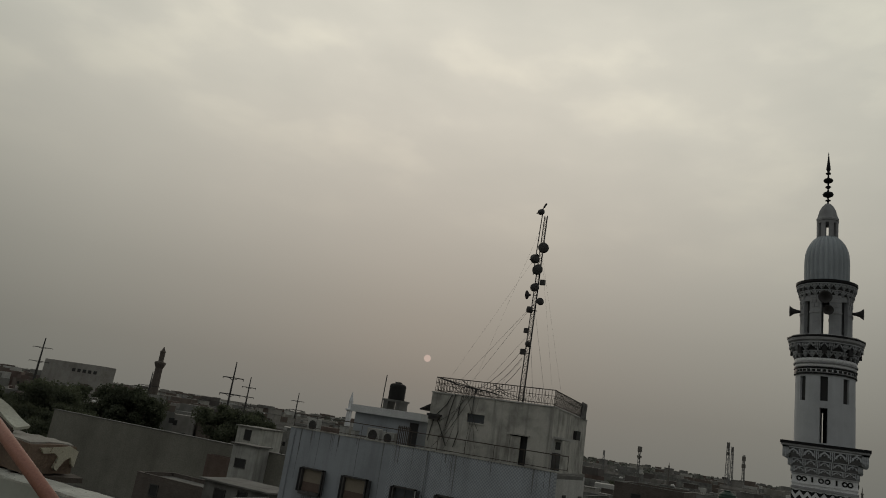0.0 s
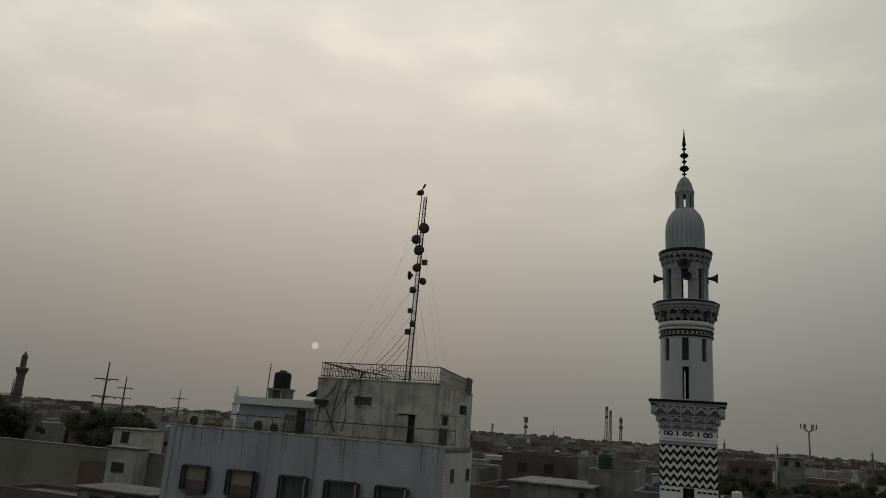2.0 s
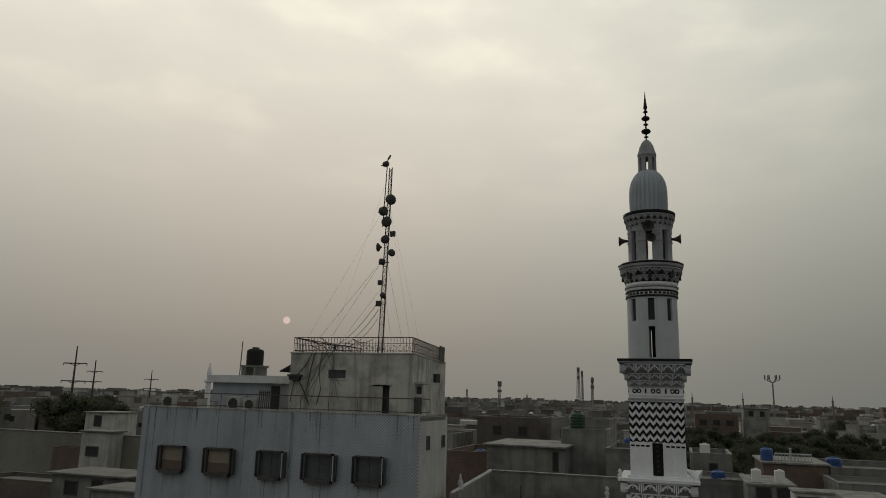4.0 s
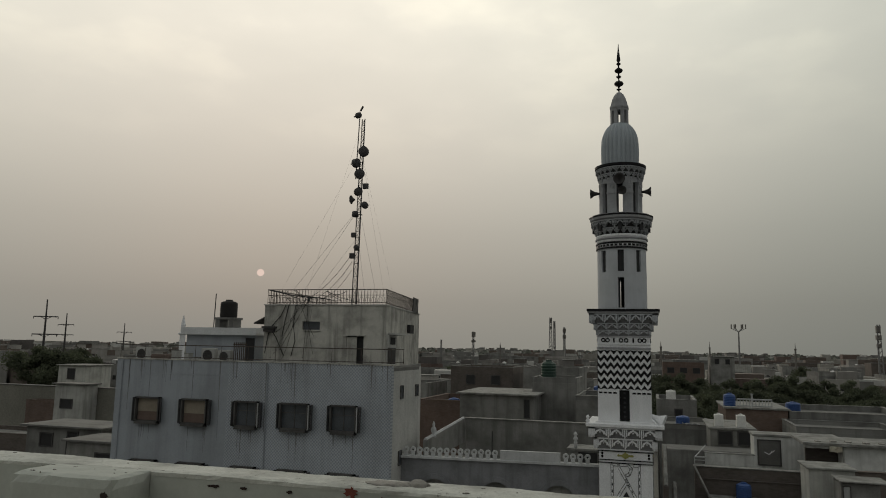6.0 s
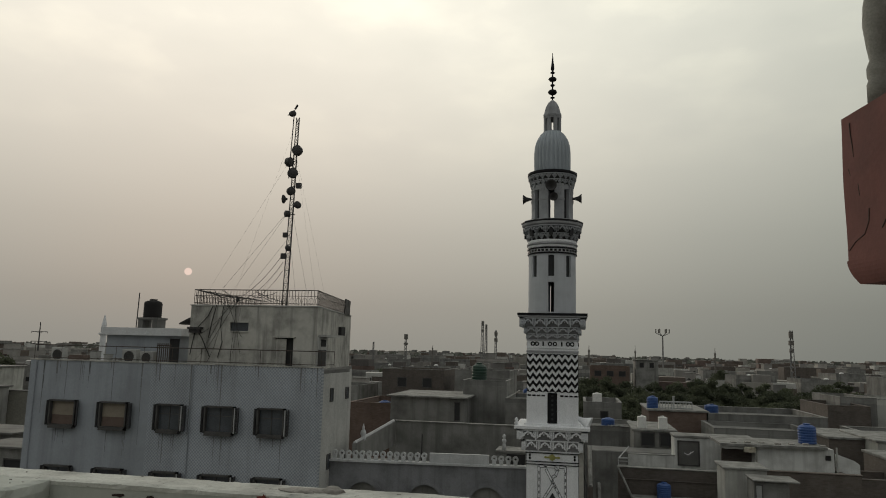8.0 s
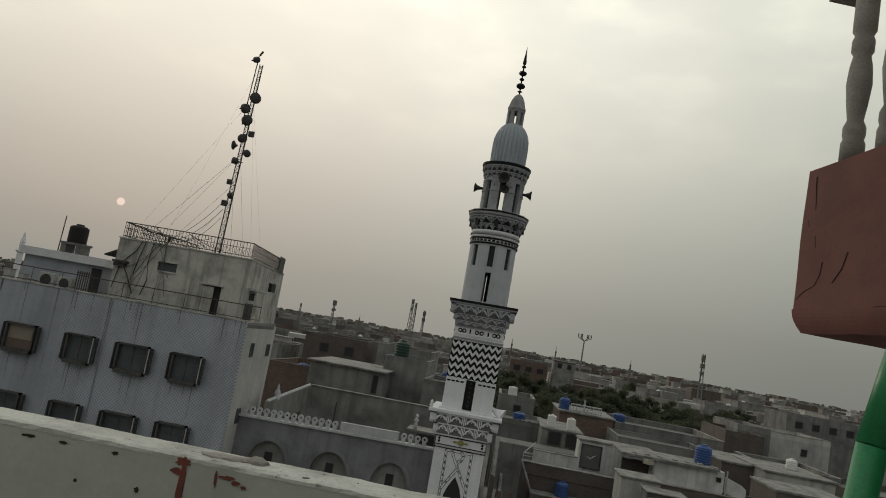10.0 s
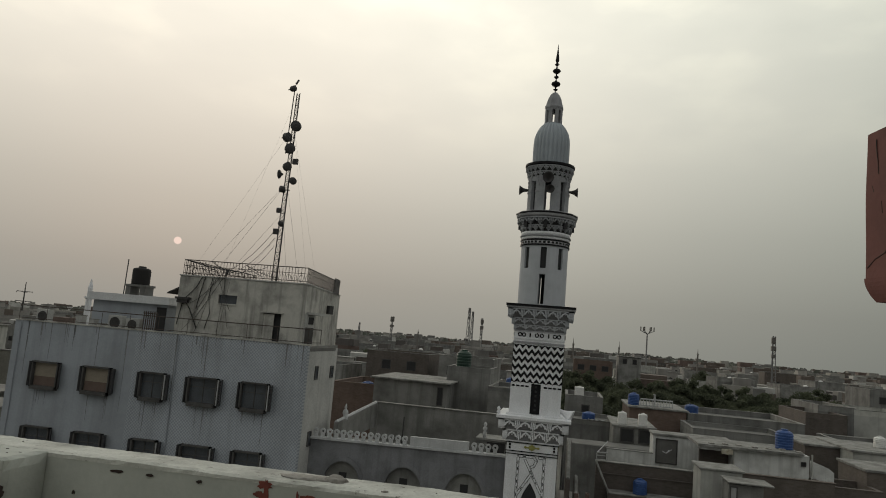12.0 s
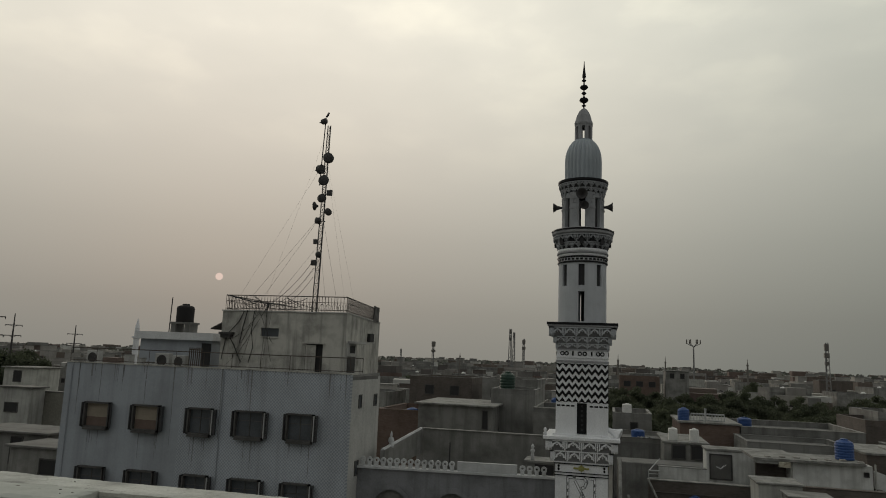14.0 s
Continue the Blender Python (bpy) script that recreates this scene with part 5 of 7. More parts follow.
part("upper_balcony", lathe(B(), [(1.42, z_(6.34)), (1.56, z_(6.44)), (1.58, z_(6.60)), (1.50, z_(6.68)), (1.2, z_(6.70))], 16, turn=math.pi / 16), M["mn_grey"], mn)
part("upper_rim", lathe(B(), [(1.585, z_(6.55)), (1.60, z_(6.57)), (1.60, z_(6.62)), (1.55, z_(6.65))], 16, turn=math.pi / 16), M["mn_dark"], mn)
# open belvedere: eight piers
for s in range(8):
    c = -90 + 45 * s + 22.5
    g = B()
    stave(g, c - 13.8, c + 13.8, 0.85, 1.07, z_(6.68), z_(8.56), 4)
    part("pier", g, M["mn_pier"], mn)
    g = B()
    stave(g, c - 14.4, c + 14.4, 0.84, 1.10, z_(7.72), z_(7.80), 4)
    part("pier_band", g, M["mn_grey"], mn)
    # near-black panels added in the side openings as their inner shade
    if s % 4 != 3:
        part("dark_screen", stave(B(), c + 13.8, c + 31.2, 0.86, 0.90, z_(6.70), z_(8.30), 3), M["mn_recess_shade"], mn)
    g = B()
    for j in range(3):
        for i in range(3 - (j == 2)):
            a = c - 9 + 9 * i + (4.5 if j == 2 else 0)
            stave(g, a - 2.8, a + 2.8, 1.0, 1.10, z_(8.42) - 0.21 * j, z_(8.56) - 0.21 * j, 1)
    tagged(part("carving", g, M["mn_grey"], mn), kind="stuff")
    g = B()
    stave(g, c + 13.8, c + 31.2, 0.87, 1.05, z_(8.30), z_(8.56), 4)
    part("arch_head", g, M["mn_pier"], mn)
# cornice core likewise coloured near black as shade behind the carving
smooth_by_angle(part("cornice_core", lathe(B(), [(1.07, z_(8.56)), (1.13, z_(8.68)), (1.2, z_(9.08))], 40), M["mn_recess_shade"], mn))
round_corbels(1.10, 1.16, z_(8.50), z_(8.78), 24, M["mn_pier"])
round_corbels(1.16, 1.25, z_(8.78), z_(9.08), 24, M["mn_pier"])
part("cornice", lathe(B(), [(1.22, z_(9.08)), (1.28, z_(9.14)), (1.28, z_(9.24)), (1.05, z_(9.30))], 40), M["mn_dark"], mn)
# ribbed dome
g = B()
prof = [(0.93, 9.26), (0.945, 9.6), (0.95, 10.1), (0.945, 10.40), (0.92, 10.70), (0.86, 10.94), (0.77, 11.16), (0.64, 11.36), (0.50, 11.50), (0.42, 11.56)]
n = 208
rings = []
for r, z in prof:
    radii = [r - 0.085 * r * (1 - abs(math.sin(13 * 2 * math.pi * k / n))) for k in range(n)]
    rings.append([g.verts.new((q * math.cos(2 * math.pi * k / n), q * math.sin(2 * math.pi * k / n), z_(z))) for k, q in enumerate(radii)])
for a, b in zip(rings, rings[1:]):
    for k in range(n):
        g.faces.new((a[k], a[(k + 1) % n], b[(k + 1) % n], b[k]))
g.faces.new(rings[-1])
part("dome", g, M["mn_dome"], mn, "ribbed blue-grey metal dome", smooth=True)
# lantern
for s in range(8):
    c = -90 + 45 * s + 22.5
    g = B()
    stave(g, c - 13, c + 13, 0.32, 0.46, z_(11.53), z_(12.35), 2)
    stave(g, c + 13, c + 32, 0.33, 0.45, z_(12.23), z_(12.35), 2)
    part("lantern_pier", g, M["mn_grey"], mn)
part("lantern_cap", lathe(B(), [(0.50, z_(12.35)), (0.51, z_(12.43)), (0.46, z_(12.55)), (0.37, z_(12.88)), (0.24, z_(13.13)), (0.12, z_(13.26)), (0.03, z_(13.31))], 8, turn=math.pi / 8), M["mn_grey"], mn)
part("finial", lathe(B(), [(0.04, z_(13.29)), (0.035, z_(13.39)), (0.12, z_(13.43)), (0.12, z_(13.46)), (0.03, z_(13.50)), (0.05, z_(13.59)), (0.20, z_(13.67)), (0.245, z_(13.75)), (0.20, z_(13.84)), (0.05, z_(13.91)), (0.03, z_(14.03)), (0.13, z_(14.12)), (0.13, z_(14.15)), (0.03, z_(14.23)), (0.05, z_(14.33)), (0.17, z_(14.39)), (0.22, z_(14.47)), (0.17, z_(14.55)), (0.05, z_(14.61)), (0.03, z_(14.75)), (0.12, z_(14.82)), (0.12, z_(14.85)), (0.04, z_(14.92)), (0.10, z_(15.04)), (0.09, z_(15.16)), (0.045, z_(15.53)), (0.01, z_(15.96))], 20), M["mn_dark"], mn, "black finial of balls and spike", smooth=True)

# loudspeaker horns
def horn(x, y, z, yaw, s=1.0):
    h = thing("loudspeaker", "dark grey horn loudspeaker on the minaret gallery", "loudspeaker", pose(CX + x, CY + y, E + z, 0, 90, yaw), group="minaret loudspeakers")
    part("bell", lathe(B(), [(0.06 * s, 0.0), (0.08 * s, 0.12 * s), (0.13 * s, 0.27 * s), (0.24 * s, 0.42 * s), (0.25 * s, 0.44 * s), (0.20 * s, 0.41 * s), (0.05 * s, 0.2 * s)], 20), M["dark_iron"], h, smooth=True)
    part("driver", lathe(B(), [(0.05 * s, -0.2 * s), (0.10 * s, -0.19 * s), (0.10 * s, -0.02 * s), (0.05 * s, 0.0)], 14), M["dark_iron"], h)
    part("bracket", tube(B(), (0, 0, -0.1), (0.0, 0.0, -0.36 * s), 0.02, 6), M["dark_iron"], h)


horn(-1.06, -0.2, 7.90, 180)
horn(1.06, -0.2, 7.90, 0)
horn(0.0, -1.12, 8.32, -90, 1.15)
horn(0.05, -1.05, 7.78, -80, 0.9)
horn(0.3, 1.12, 7.93, 90)
# a white horn lying on the ledge corner
wh = thing("white_loudspeaker", "white horn loudspeaker lying on the minaret ledge", "loudspeaker", pose(CX + 1.38, CY - 0.95, z_(-3.12), 0, 112, -12))
part("bell", lathe(B(), [(0.10, -0.25), (0.12, 0.05), (0.19, 0.25), (0.32, 0.48), (0.33, 0.52), (0.28, 0.5), (0.08, 0.25)], 20), M["mn_white"], wh, smooth=True)
part("driver", lathe(B(), [(0.05, -0.45), (0.14, -0.44), (0.14, -0.25), (0.08, -0.24)], 14), M["mn_grey"], wh)
part("foot", box(B(), 0.05, 0.42, -0.05, 0.05, -0.2, -0.12), M["mn_grey"], wh)
for x in (-1.62,):
    r = thing("ledge_ornament", "white plaster bud on the ledge corner", "ornament", pose(CX + x, CY - 1.6, z_(-3.44)))
    part("bud", lathe(B(), [(0.06, 0.0), (0.11, 0.08), (0.05, 0.18), (0.09, 0.26), (0.02, 0.36)], 12), M["mn_white"], r, smooth=True)

# ---- the mosque beside it ----
mosque = thing("mosque", "grey mosque hall with blind arches and a ring parapet", "mosque", pose(-12.5, 35.7, 0, 0, 0, 5.4))
ML = 10.02
ARC = ((1.80, 0.92), (4.95, 0.92), (8.05, 0.92))
ZW = E - 5.72
g = B()
x = 0.0
for c, r in ARC:
    box(g, x, c - r, 0, 0.4, 0.0, ZW)
    # spandrel above the arch
    pts = [(c - r, ZW), (c - r, E - 7.78)]
    n = 12
    pts += [(c - r * math.cos(math.pi * k / n), E - 7.78 + r * 1.15 * math.sin(math.pi * k / n)) for k in range(n + 1)]
    pts += [(c + r, E - 7.78), (c + r, ZW)]
    for k in range(n):
        x0, x1 = c - r * math.cos(math.pi * k / n), c - r * math.cos(math.pi * (k + 1) / n)
        za, zb = E - 7.78 + r * 1.15 * math.sin(math.pi * k / n), E - 7.78 + r * 1.15 * math.sin(math.pi * (k + 1) / n)
        plate(g, [(x0, za), (x1, zb), (x1, ZW), (x0, ZW)], 0, 0.4)
    x = c + r
box(g, x, ML, 0, 0.4, 0.0, ZW)
part("front_wall", g, M["mosque"], mosque, "smoke-grey rendered front with arched openings")
for c, r in ARC:
    g = B()
    n = 14
    loops = []
    for q, yy in ((r + 0.02, -0.05), (r + 0.24, -0.05), (r + 0.24, 0.01), (r + 0.02, 0.01)):
        loops.append([g.verts.new((c - q * math.cos(math.pi * k / n), yy, E - 7.78 + q * 1.15 * math.sin(math.pi * k / n))) for k in range(n + 1)])
    for i in range(4):
        p, q = loops[i], loops[(i + 1) % 4]
        for k in range(n):
            g.faces.new((p[k], p[k + 1], q[k + 1], q[k]))
    g.faces.new([l[0] for l in loops])
    g.faces.new([l[-1] for l in loops][::-1])
    bmesh.ops.recalc_face_normals(g, faces=g.faces[:])
    part("arch_surround", g, M["mosque"], mosque)
    g = B()
    box(g, c - r, c + r, 0.3, 0.38, 0.0, E - 6.7)
    part("arch_infill", g, M["cement"], mosque)
    g = B()
    box(g, c - 0.2, c + 0.2, 0.27, 0.30, E - 8.2, E - 7.3)
    part("arch_window", g, M["void"], mosque)
g = B()
box(g, 0, ML, -0.12, 0.42, ZW, ZW + 0.1)
part("cornice", g, M["mosque_white"], mosque)
g = B()
box(g, 0.0, ML, 0.4, 9.0, 0, ZW - 1.1)
part("hall", g, M["roof"], mosque)
g = B()
box(g, 5.15, 8.15, 0.02, 0.24, ZW + 0.1, ZW + 0.56)
part("solid_parapet", g, M["mosque_white"], mosque)
# ring merlons
g = B()
n = 14
R0, R1 = 0.155, 0.06
pts_o = [(R0 * math.cos(2 * math.pi * k / n), R0 * math.sin(2 * math.pi * k / n)) for k in range(n)]
pts_i = [(R1 * math.cos(2 * math.pi * k / n), R1 * math.sin(2 * math.pi * k / n)) for k in range(n)]
loops = [[g.verts.new((px_ , yy, pz_ + 0.30)) for px_, pz_ in src] for src, yy in ((pts_o, -0.05), (pts_i, -0.05), (pts_i, 0.05), (pts_o, 0.05))]
for i in range(4):
    p, q = loops[i], loops[(i + 1) % 4]
    for k in range(n):
        g.faces.new((p[k], p[(k + 1) % n], q[(k + 1) % n], q[k]))
bmesh.ops.recalc_face_normals(g, faces=g.faces[:])
box(g, -0.10, 0.10, -0.06, 0.06, 0.0, 0.17)
mer = part("merlon", g, M["mosque_white"], mosque)
first = True
for k in range(27):
    x = 0.25 + 0.355 * k
    if 5.0 < x < 8.3 or x > ML - 0.1:
        continue
    if first:
        mer.matrix_basis = pose(x, 0.12, ZW + 0.1)
        first = False
    else:
        share("merlon", mer.data, mosque, pose(x, 0.12, ZW + 0.1))
# roof yard walls behind the parapet
yard = thing("roof_yard", "bare cement walls round the mosque roof yard", "wall")
g = B()
box(g, -11.4, -1.2, 44.9, 45.2, 4.0, E - 4.52)
part("back_wall", g, M["cement"], yard)
g = B()
plate(g, [(36.9, E - 6.0), (44.9, E - 6.0), (44.9, E - 4.52), (36.9, E - 4.95)], -11.7, -11.45)
for v in g.verts:
    v.co = Vector((v.co.y, v.co.x, v.co.z))
part("side_wall", g, M["cement"], yard)
g = B()
for a, b in (((-11.58, 36.9, E - 4.93), (-11.58, 44.9, E - 4.5)),):
    tube(g, a, b, 0.09, 6)
part("side_coping", g, M["mosque_white"], yard)
g = B()
box(g, -11.5, -1.2, 44.84, 45.25, E - 4.52, E - 4.46)
part("back_coping", g, M["slab"], yard)
# rod, post and small ornaments on that roof
p = thing("iron_post", "thin dark iron post on the mosque roof", "post", pose(-8.3, 38.5, ZW - 1.1))
part("post", tube(B(), (0, 0, 0), (0.02, 0, 2.32), 0.035, 6), M["dark_iron"], p)
p = thing("mosque_pinnacle", "small white turned pinnacle on the roof wall", "pinnacle", pose(-11.55, 38.3, E - 4.95))
part("pinnacle", lathe(B(), [(0.16, 0.0), (0.16, 0.12), (0.09, 0.2), (0.17, 0.34), (0.13, 0.5), (0.05, 0.58), (0.08, 0.66), (0.02, 0.86)], 14), M["mosque_white"], p, smooth=True)
p = thing("mosque_pinnacle", "small white turned pinnacle on the stair hut", "pinnacle", pose(-3.95, 39.6, ZW + 0.455) @ Matrix.Scale(0.6, 4))
part("pinnacle", lathe(B(), [(0.16, 0.0), (0.16, 0.5), (0.10, 0.62), (0.22, 0.8), (0.16, 0.95), (0.07, 1.02), (0.18, 1.18), (0.12, 1.3), (0.02, 1.42)], 14), M["mosque_white"], p, smooth=True)
hut = thing("roof_hut", "small grey stair hut with a dark opening", "hut", pose(-3.4, 39.5, ZW - 1.1))
part("wall", box(B(), -0.9, 0.9, 0, 1.6, 0, 1.45), M["cement"], hut)
part("opening", box(B(), -0.4, 0.6, -0.02, 0.0, 0.72, 1.36), M["void"], hut)
part("slab", box(B(), -1.0, 1.0, -0.1, 1.7, 1.45, 1.55), M["slab"], hut)

# ---- neighbouring houses ----
def opening(parent, name, x, z, w, h, y=0.0, mat="void", frame="woodframe"):
    """A framed window or door on a front face at y, with the pane set back in its frame."""
    o = new(name)
    o.parent = parent
    o.matrix_basis = pose(x, y, z)
    t = min(0.08, w * 0.12)
    g = B()
    for q in ((0, t, 0, h), (w - t, w, 0, h), (t, w - t, h - t, h), (t, w - t, 0, t)):
        box(g, q[0], q[1], -0.07, 0.005, q[2], q[3])
    part("frame", g, M[frame], o)
    part("pane", box(B(), t, w - t, -0.02, -0.004, t, h - t), M[mat], o)
    return o


def house(label, x0, x1, y0, depth, top, wall="cement", parapet=0.0, roof="roof", wins=(), lip=0.0, yaw=0.0, cat="house", thick=0.14, bottom=0.0, group=""):
    """A flat-roofed house; x0, x1, y0 are its front's ends and depth, top its height against the eye."""
    h = thing("house", label, cat, pose(x0, y0, bottom, 0, 0, yaw), group=group)
    W_, H_ = x1 - x0, E + top - bottom
    body = H_ - parapet
    part("wall", box(B(), 0, W_, 0, depth, 0, body - (thick if lip else 0)), M[wall], h)
    if lip:
        part("roof_slab", bevelled(box(B(), -lip, W_ + lip, -lip, depth + lip, body - thick, body), 0.02), M[roof], h)
    else:
        part("roof", box(B(), 0.15, W_ - 0.15, 0.15, depth - 0.15, body, body + 0.02), M[roof], h)
    if parapet:
        for q in ((0, W_, 0, 0.18), (0, W_, depth - 0.18, depth), (0, 0.18, 0.18, depth - 0.18), (W_ - 0.18, W_, 0.18, depth - 0.18)):
            part("parapet", box(B(), q[0], q[1], q[2], q[3], body + 0.003, H_), M[wall], h)
        g = B()
        for q in ((-0.03, W_ + 0.03, -0.03, 0.21), (-0.03, 0.21, 0.21, depth), (W_ - 0.21, W_ + 0.03, 0.21, depth), (0.21, W_ - 0.21, depth - 0.21, depth + 0.03)):
            box(g, *q, H_, H_ + 0.05)
        part("coping", g, M["slab"] if parapet > 0.45 and wall != "brick" else M[wall], h)
    for n, x, z, w, hh, mat in wins:
        opening(h, n, x, z - bottom + E, w, hh, 0.0, mat)
    return h


def water_tank(x, y, top, r, h, mat, label, square=False):
    t = thing("water_tank", label, "water tank", pose(x, y, E + top - h), group="rooftop water tanks")
    if square:
        part("body", bevelled(box(B(), -r, r, -r, r, 0, h * 0.9), 0.06, 2), M[mat], t)
        part("lid", lathe(B(), [(r * 0.45, h * 0.9), (r * 0.45, h * 0.97), (r * 0.1, h)], 14), M[mat], t)
    else:
        prof = [(r * 0.94, 0.0)]
        n = 6
        for k in range(n):
            prof += [(r, h * (0.03 + 0.125 * k)), (r, h * (0.09 + 0.125 * k)), (r * 0.95, h * (0.12 + 0.125 * k))]
        prof += [(r * 0.93, h * 0.82), (r * 0.6, h * 0.91), (r * 0.38, h * 0.92)]
        part("body", lathe(B(), prof, 22), M[mat], t)
        part("lid", lathe(B(), [(r * 0.40, h * 0.92), (r * 0.40, h * 0.98), (r * 0.05, h)], 16), M[mat], t)
    return t


# behind the mosque
house("long grey cement house with a pale flat slab roof", -15.3, -9.15, 58, 8, -3.7, "cement", lip=0.3, roof="slab", wins=(("door", 5.35, -5.6, 0.5, 1.5, "void"),))
house("tall blank grey cement stair block", -9.9, -6.1, 62, 6, -2.5, "cement", parapet=0.4)
house("grey cement house with a pale parapet line", -6.0, -1.5, 60, 8, -3.8, "cement", parapet=0.35)
water_tank(-8.7, 63.5, -0.95, 0.68, 1.93, "green_plastic", "dark green round water tank on a roof")
house("dark red brick house with a bare roof", -19.5, -15.4, 60, 9, -4.6, "brick", parapet=0.5)
water_tank(-16.6, 60.9, -4.37, 0.5, 0.7, "blue_plastic", "faded blue water tank beside a wall")
house("grey block with a projecting upper room", -14.5, -8.0, 84, 10, -2.2, "cement", parapet=0.6, wins=(("window", 1.0, -4.4, 1.1, 1.1, "void"), ("window", 3.6, -4.4, 1.1, 1.1, "void")))
house("brick house with an unfinished top storey", -24.5, -16.5, 88, 10, -2.4, "brown", parapet=0.8, wins=(("window", 2.0, -4.6, 1.2, 1.2, "void"), ("window", 5.2, -4.6, 1.2, 1.2, "void")))
house("grey house behind the minaret", 0.4, 3.6, 64, 7, -4.1, "cement", parapet=0.5, wins=(("window", 1.4, -5.6, 0.7, 0.8, "void"),))
water_tank(1.6, 66, -3.35, 0.4, 0.9, "white_plastic", "grey-white cement water tank on a roof", True)
house("low dark cement house below the minaret", 0.5, 4.2, 56, 6, -5.35, "cement", parapet=0.3)
water_tank(2.2, 57.0, -4.75, 0.5, 0.65, "blue_plastic", "squat blue water tank on a low roof")

# to the east, roof on roof
house("grey house with two dark openings under white tanks", 3.75, 6.55, 52, 6, -5.03, "cement", lip=0.12, roof="slab", wins=(("window", 0.46, -6.2, 0.96, 0.98, "void"), ("window", 1.70, -6.18, 0.94, 0.96, "void")))
water_tank(4.36, 52.6, -4.12, 0.29, 0.91, "white_plastic", "white square plastic water tank", True)
water_tank(5.76, 52.6, -4.12, 0.29, 0.91, "white_plastic", "white square plastic water tank", True)
house("dark grey roof edge below the tank house", 0.6, 6.6, 49.0, 2.6, -6.25, "cement")
house("low whitewashed yard wall", 3.0, 5.72, 46, 0.25, -5.92, "whitewash", cat="wall", lip=0.03, roof="slab", thick=0.05)
door_h = house("pale whitewashed house wall with a dark doorway", 5.72, 10.2, 46, 1.6, -4.72, "whitewash", lip=0.08, roof="slab", wins=(("door", 0.16, -6.50, 1.28, 1.48, "roof"),))
for (xa, za), (xb, zb) in (((0.55, -5.75), (0.78, -5.86)), ((0.78, -5.86), (1.1, -5.62)), ((0.86, -5.80), (0.95, -5.66))):
    part("chalk_scrawl", tube(B(), (xa, -0.03, E + za), (xb, -0.03, E + zb), 0.022, 5), M["mn_white"], door_h)
h3 = house("cream house under a jutting concrete roof slab", 9.42, 13.35, 42, 3.0, -4.72, "whitewash", wins=(("vent", 3.5, -5.28, 0.26, 0.25, "void"),))
top = E - 4.72
g = cutbox(B(), -1.86, 3.55, -0.32, 3.1, top + 0.003, top + 0.13, 26, 8, 1)
for v in g.verts:
    if v.co.y < -0.3 or v.co.x < -1.8:
        v.co += Vector((0, 0.09, 0)) * noise.noise(Vector((v.co.x * 2.3, 1.7, v.co.z * 3))) + Vector((0, 0, 0.025)) * noise.noise(Vector((v.co.x * 3.1, 5.0, 0)))
part("roof_slab", g, M["slab"], h3, "pale broken-edged roof slab")
part("recessed_wall", box(B(), -1.55, -0.002, 0.9, 1.15, 0.0, top), M["brown"], h3, "brown wall set back under the slab")
part("slab_beam", roughen(cutbox(B(), -1.8, -0.05, -0.28, 0.02, top - 0.16, top, 10, 3, 2), 0.03, 6), M["slab"], h3)
part("lintel_block", roughen(cutbox(B(), -0.62, -0.06, -0.42, -0.1, top - 0.28, top - 0.02, 5, 4, 4), 0.04, 7), M["chipped"], h3)
for x in (0.06, 4.05):
    part("rain_pipe", tube(B(), (x, -0.06, top - 1.9), (x, -0.06, top + (0.12 if x > 1 else -0.02)), 0.045, 8), M["cream"], h3, "pale rain pipe")
for k in range(7):
    x = -1.2 + 0.75 * k
    part("slab_rubble", roughen(cutbox(B(), x, x + 0.28, 0.0 + 0.2 * (k % 3), 0.3 + 0.2 * (k % 3), top + 0.132, top + 0.19 + 0.02 * (k % 2), 3, 3, 1), 0.02, 8), M["concrete"], h3)
gw = thing("gable_wall", "low whitewashed wall with a sloping top", "wall", pose(13.5, 42.1, 0))
part("wall", plate(B(), [(0, 0), (1.12, 0), (1.12, E - 5.45), (0.85, E - 5.25), (0.0, E - 4.95)], 0, 0.25), M["whitewash"], gw)
water_tank(12.43, 43.3, -3.48, 0.47, 1.11, "blue_plastic", "blue ribbed water tank on a roof slab")
yard_h = house("dark brown brick yard wall with pale coping", 2.08, 7.4, 40.0, 0.25, -5.85, "brown", lip=0.05, roof="slab", thick=0.06, cat="wall")
part("ledge", bevelled(box(B(), 0.3, 5.2, -0.07, -0.002, E - 6.50, E - 6.45), 0.01), M["brown"], yard_h)
part("sloping_coping", tube(B(), (0.0, -0.1, E - 5.87), (0.66, -1.0, E - 7.24), 0.055, 6), M["slab"], yard_h)
house("narrow shelf roof below the yard wall", 2.72, 8.7, 39.0, 0.98, -7.25, "brown", lip=0.04, roof="slab", thick=0.07, cat="ledge")
house("dark brick terrace house front", 9.4, 13.5, 36.4, 2.2, -7.7, "brown", lip=0.05, roof="roof", thick=0.08)
house("low brown brick wall across the yard", 8.8, 13.6, 39.0, 0.25, -5.53, "brown", lip=0.05, roof="brown", thick=0.06, cat="wall")
water_tank(4.36, 39.5, -6.45, 0.36, 0.80, "blue_plastic", "bright blue plastic drum in a roof yard")
house("small pale stair hut with slab roof", 6.9, 8.80, 37.0, 2.0, -5.18, "cream", lip=0.1, roof="slab", thick=0.1)
hut2 = house("little lavatory hut with a tilted slab", 7.75, 9.25, 35.0, 1.3, -5.50, "cement", wins=(("door", 0.06, -6.95, 0.32, 1.35, "white_edge"),))
part("tilted_slab", bevelled(box(B(), -0.12, 1.85, -0.25, 1.4, E - 5.44, E - 5.37, pose(0, 0, 0, 0, 0.35, 0)), 0.02), M["slab"], hut2)
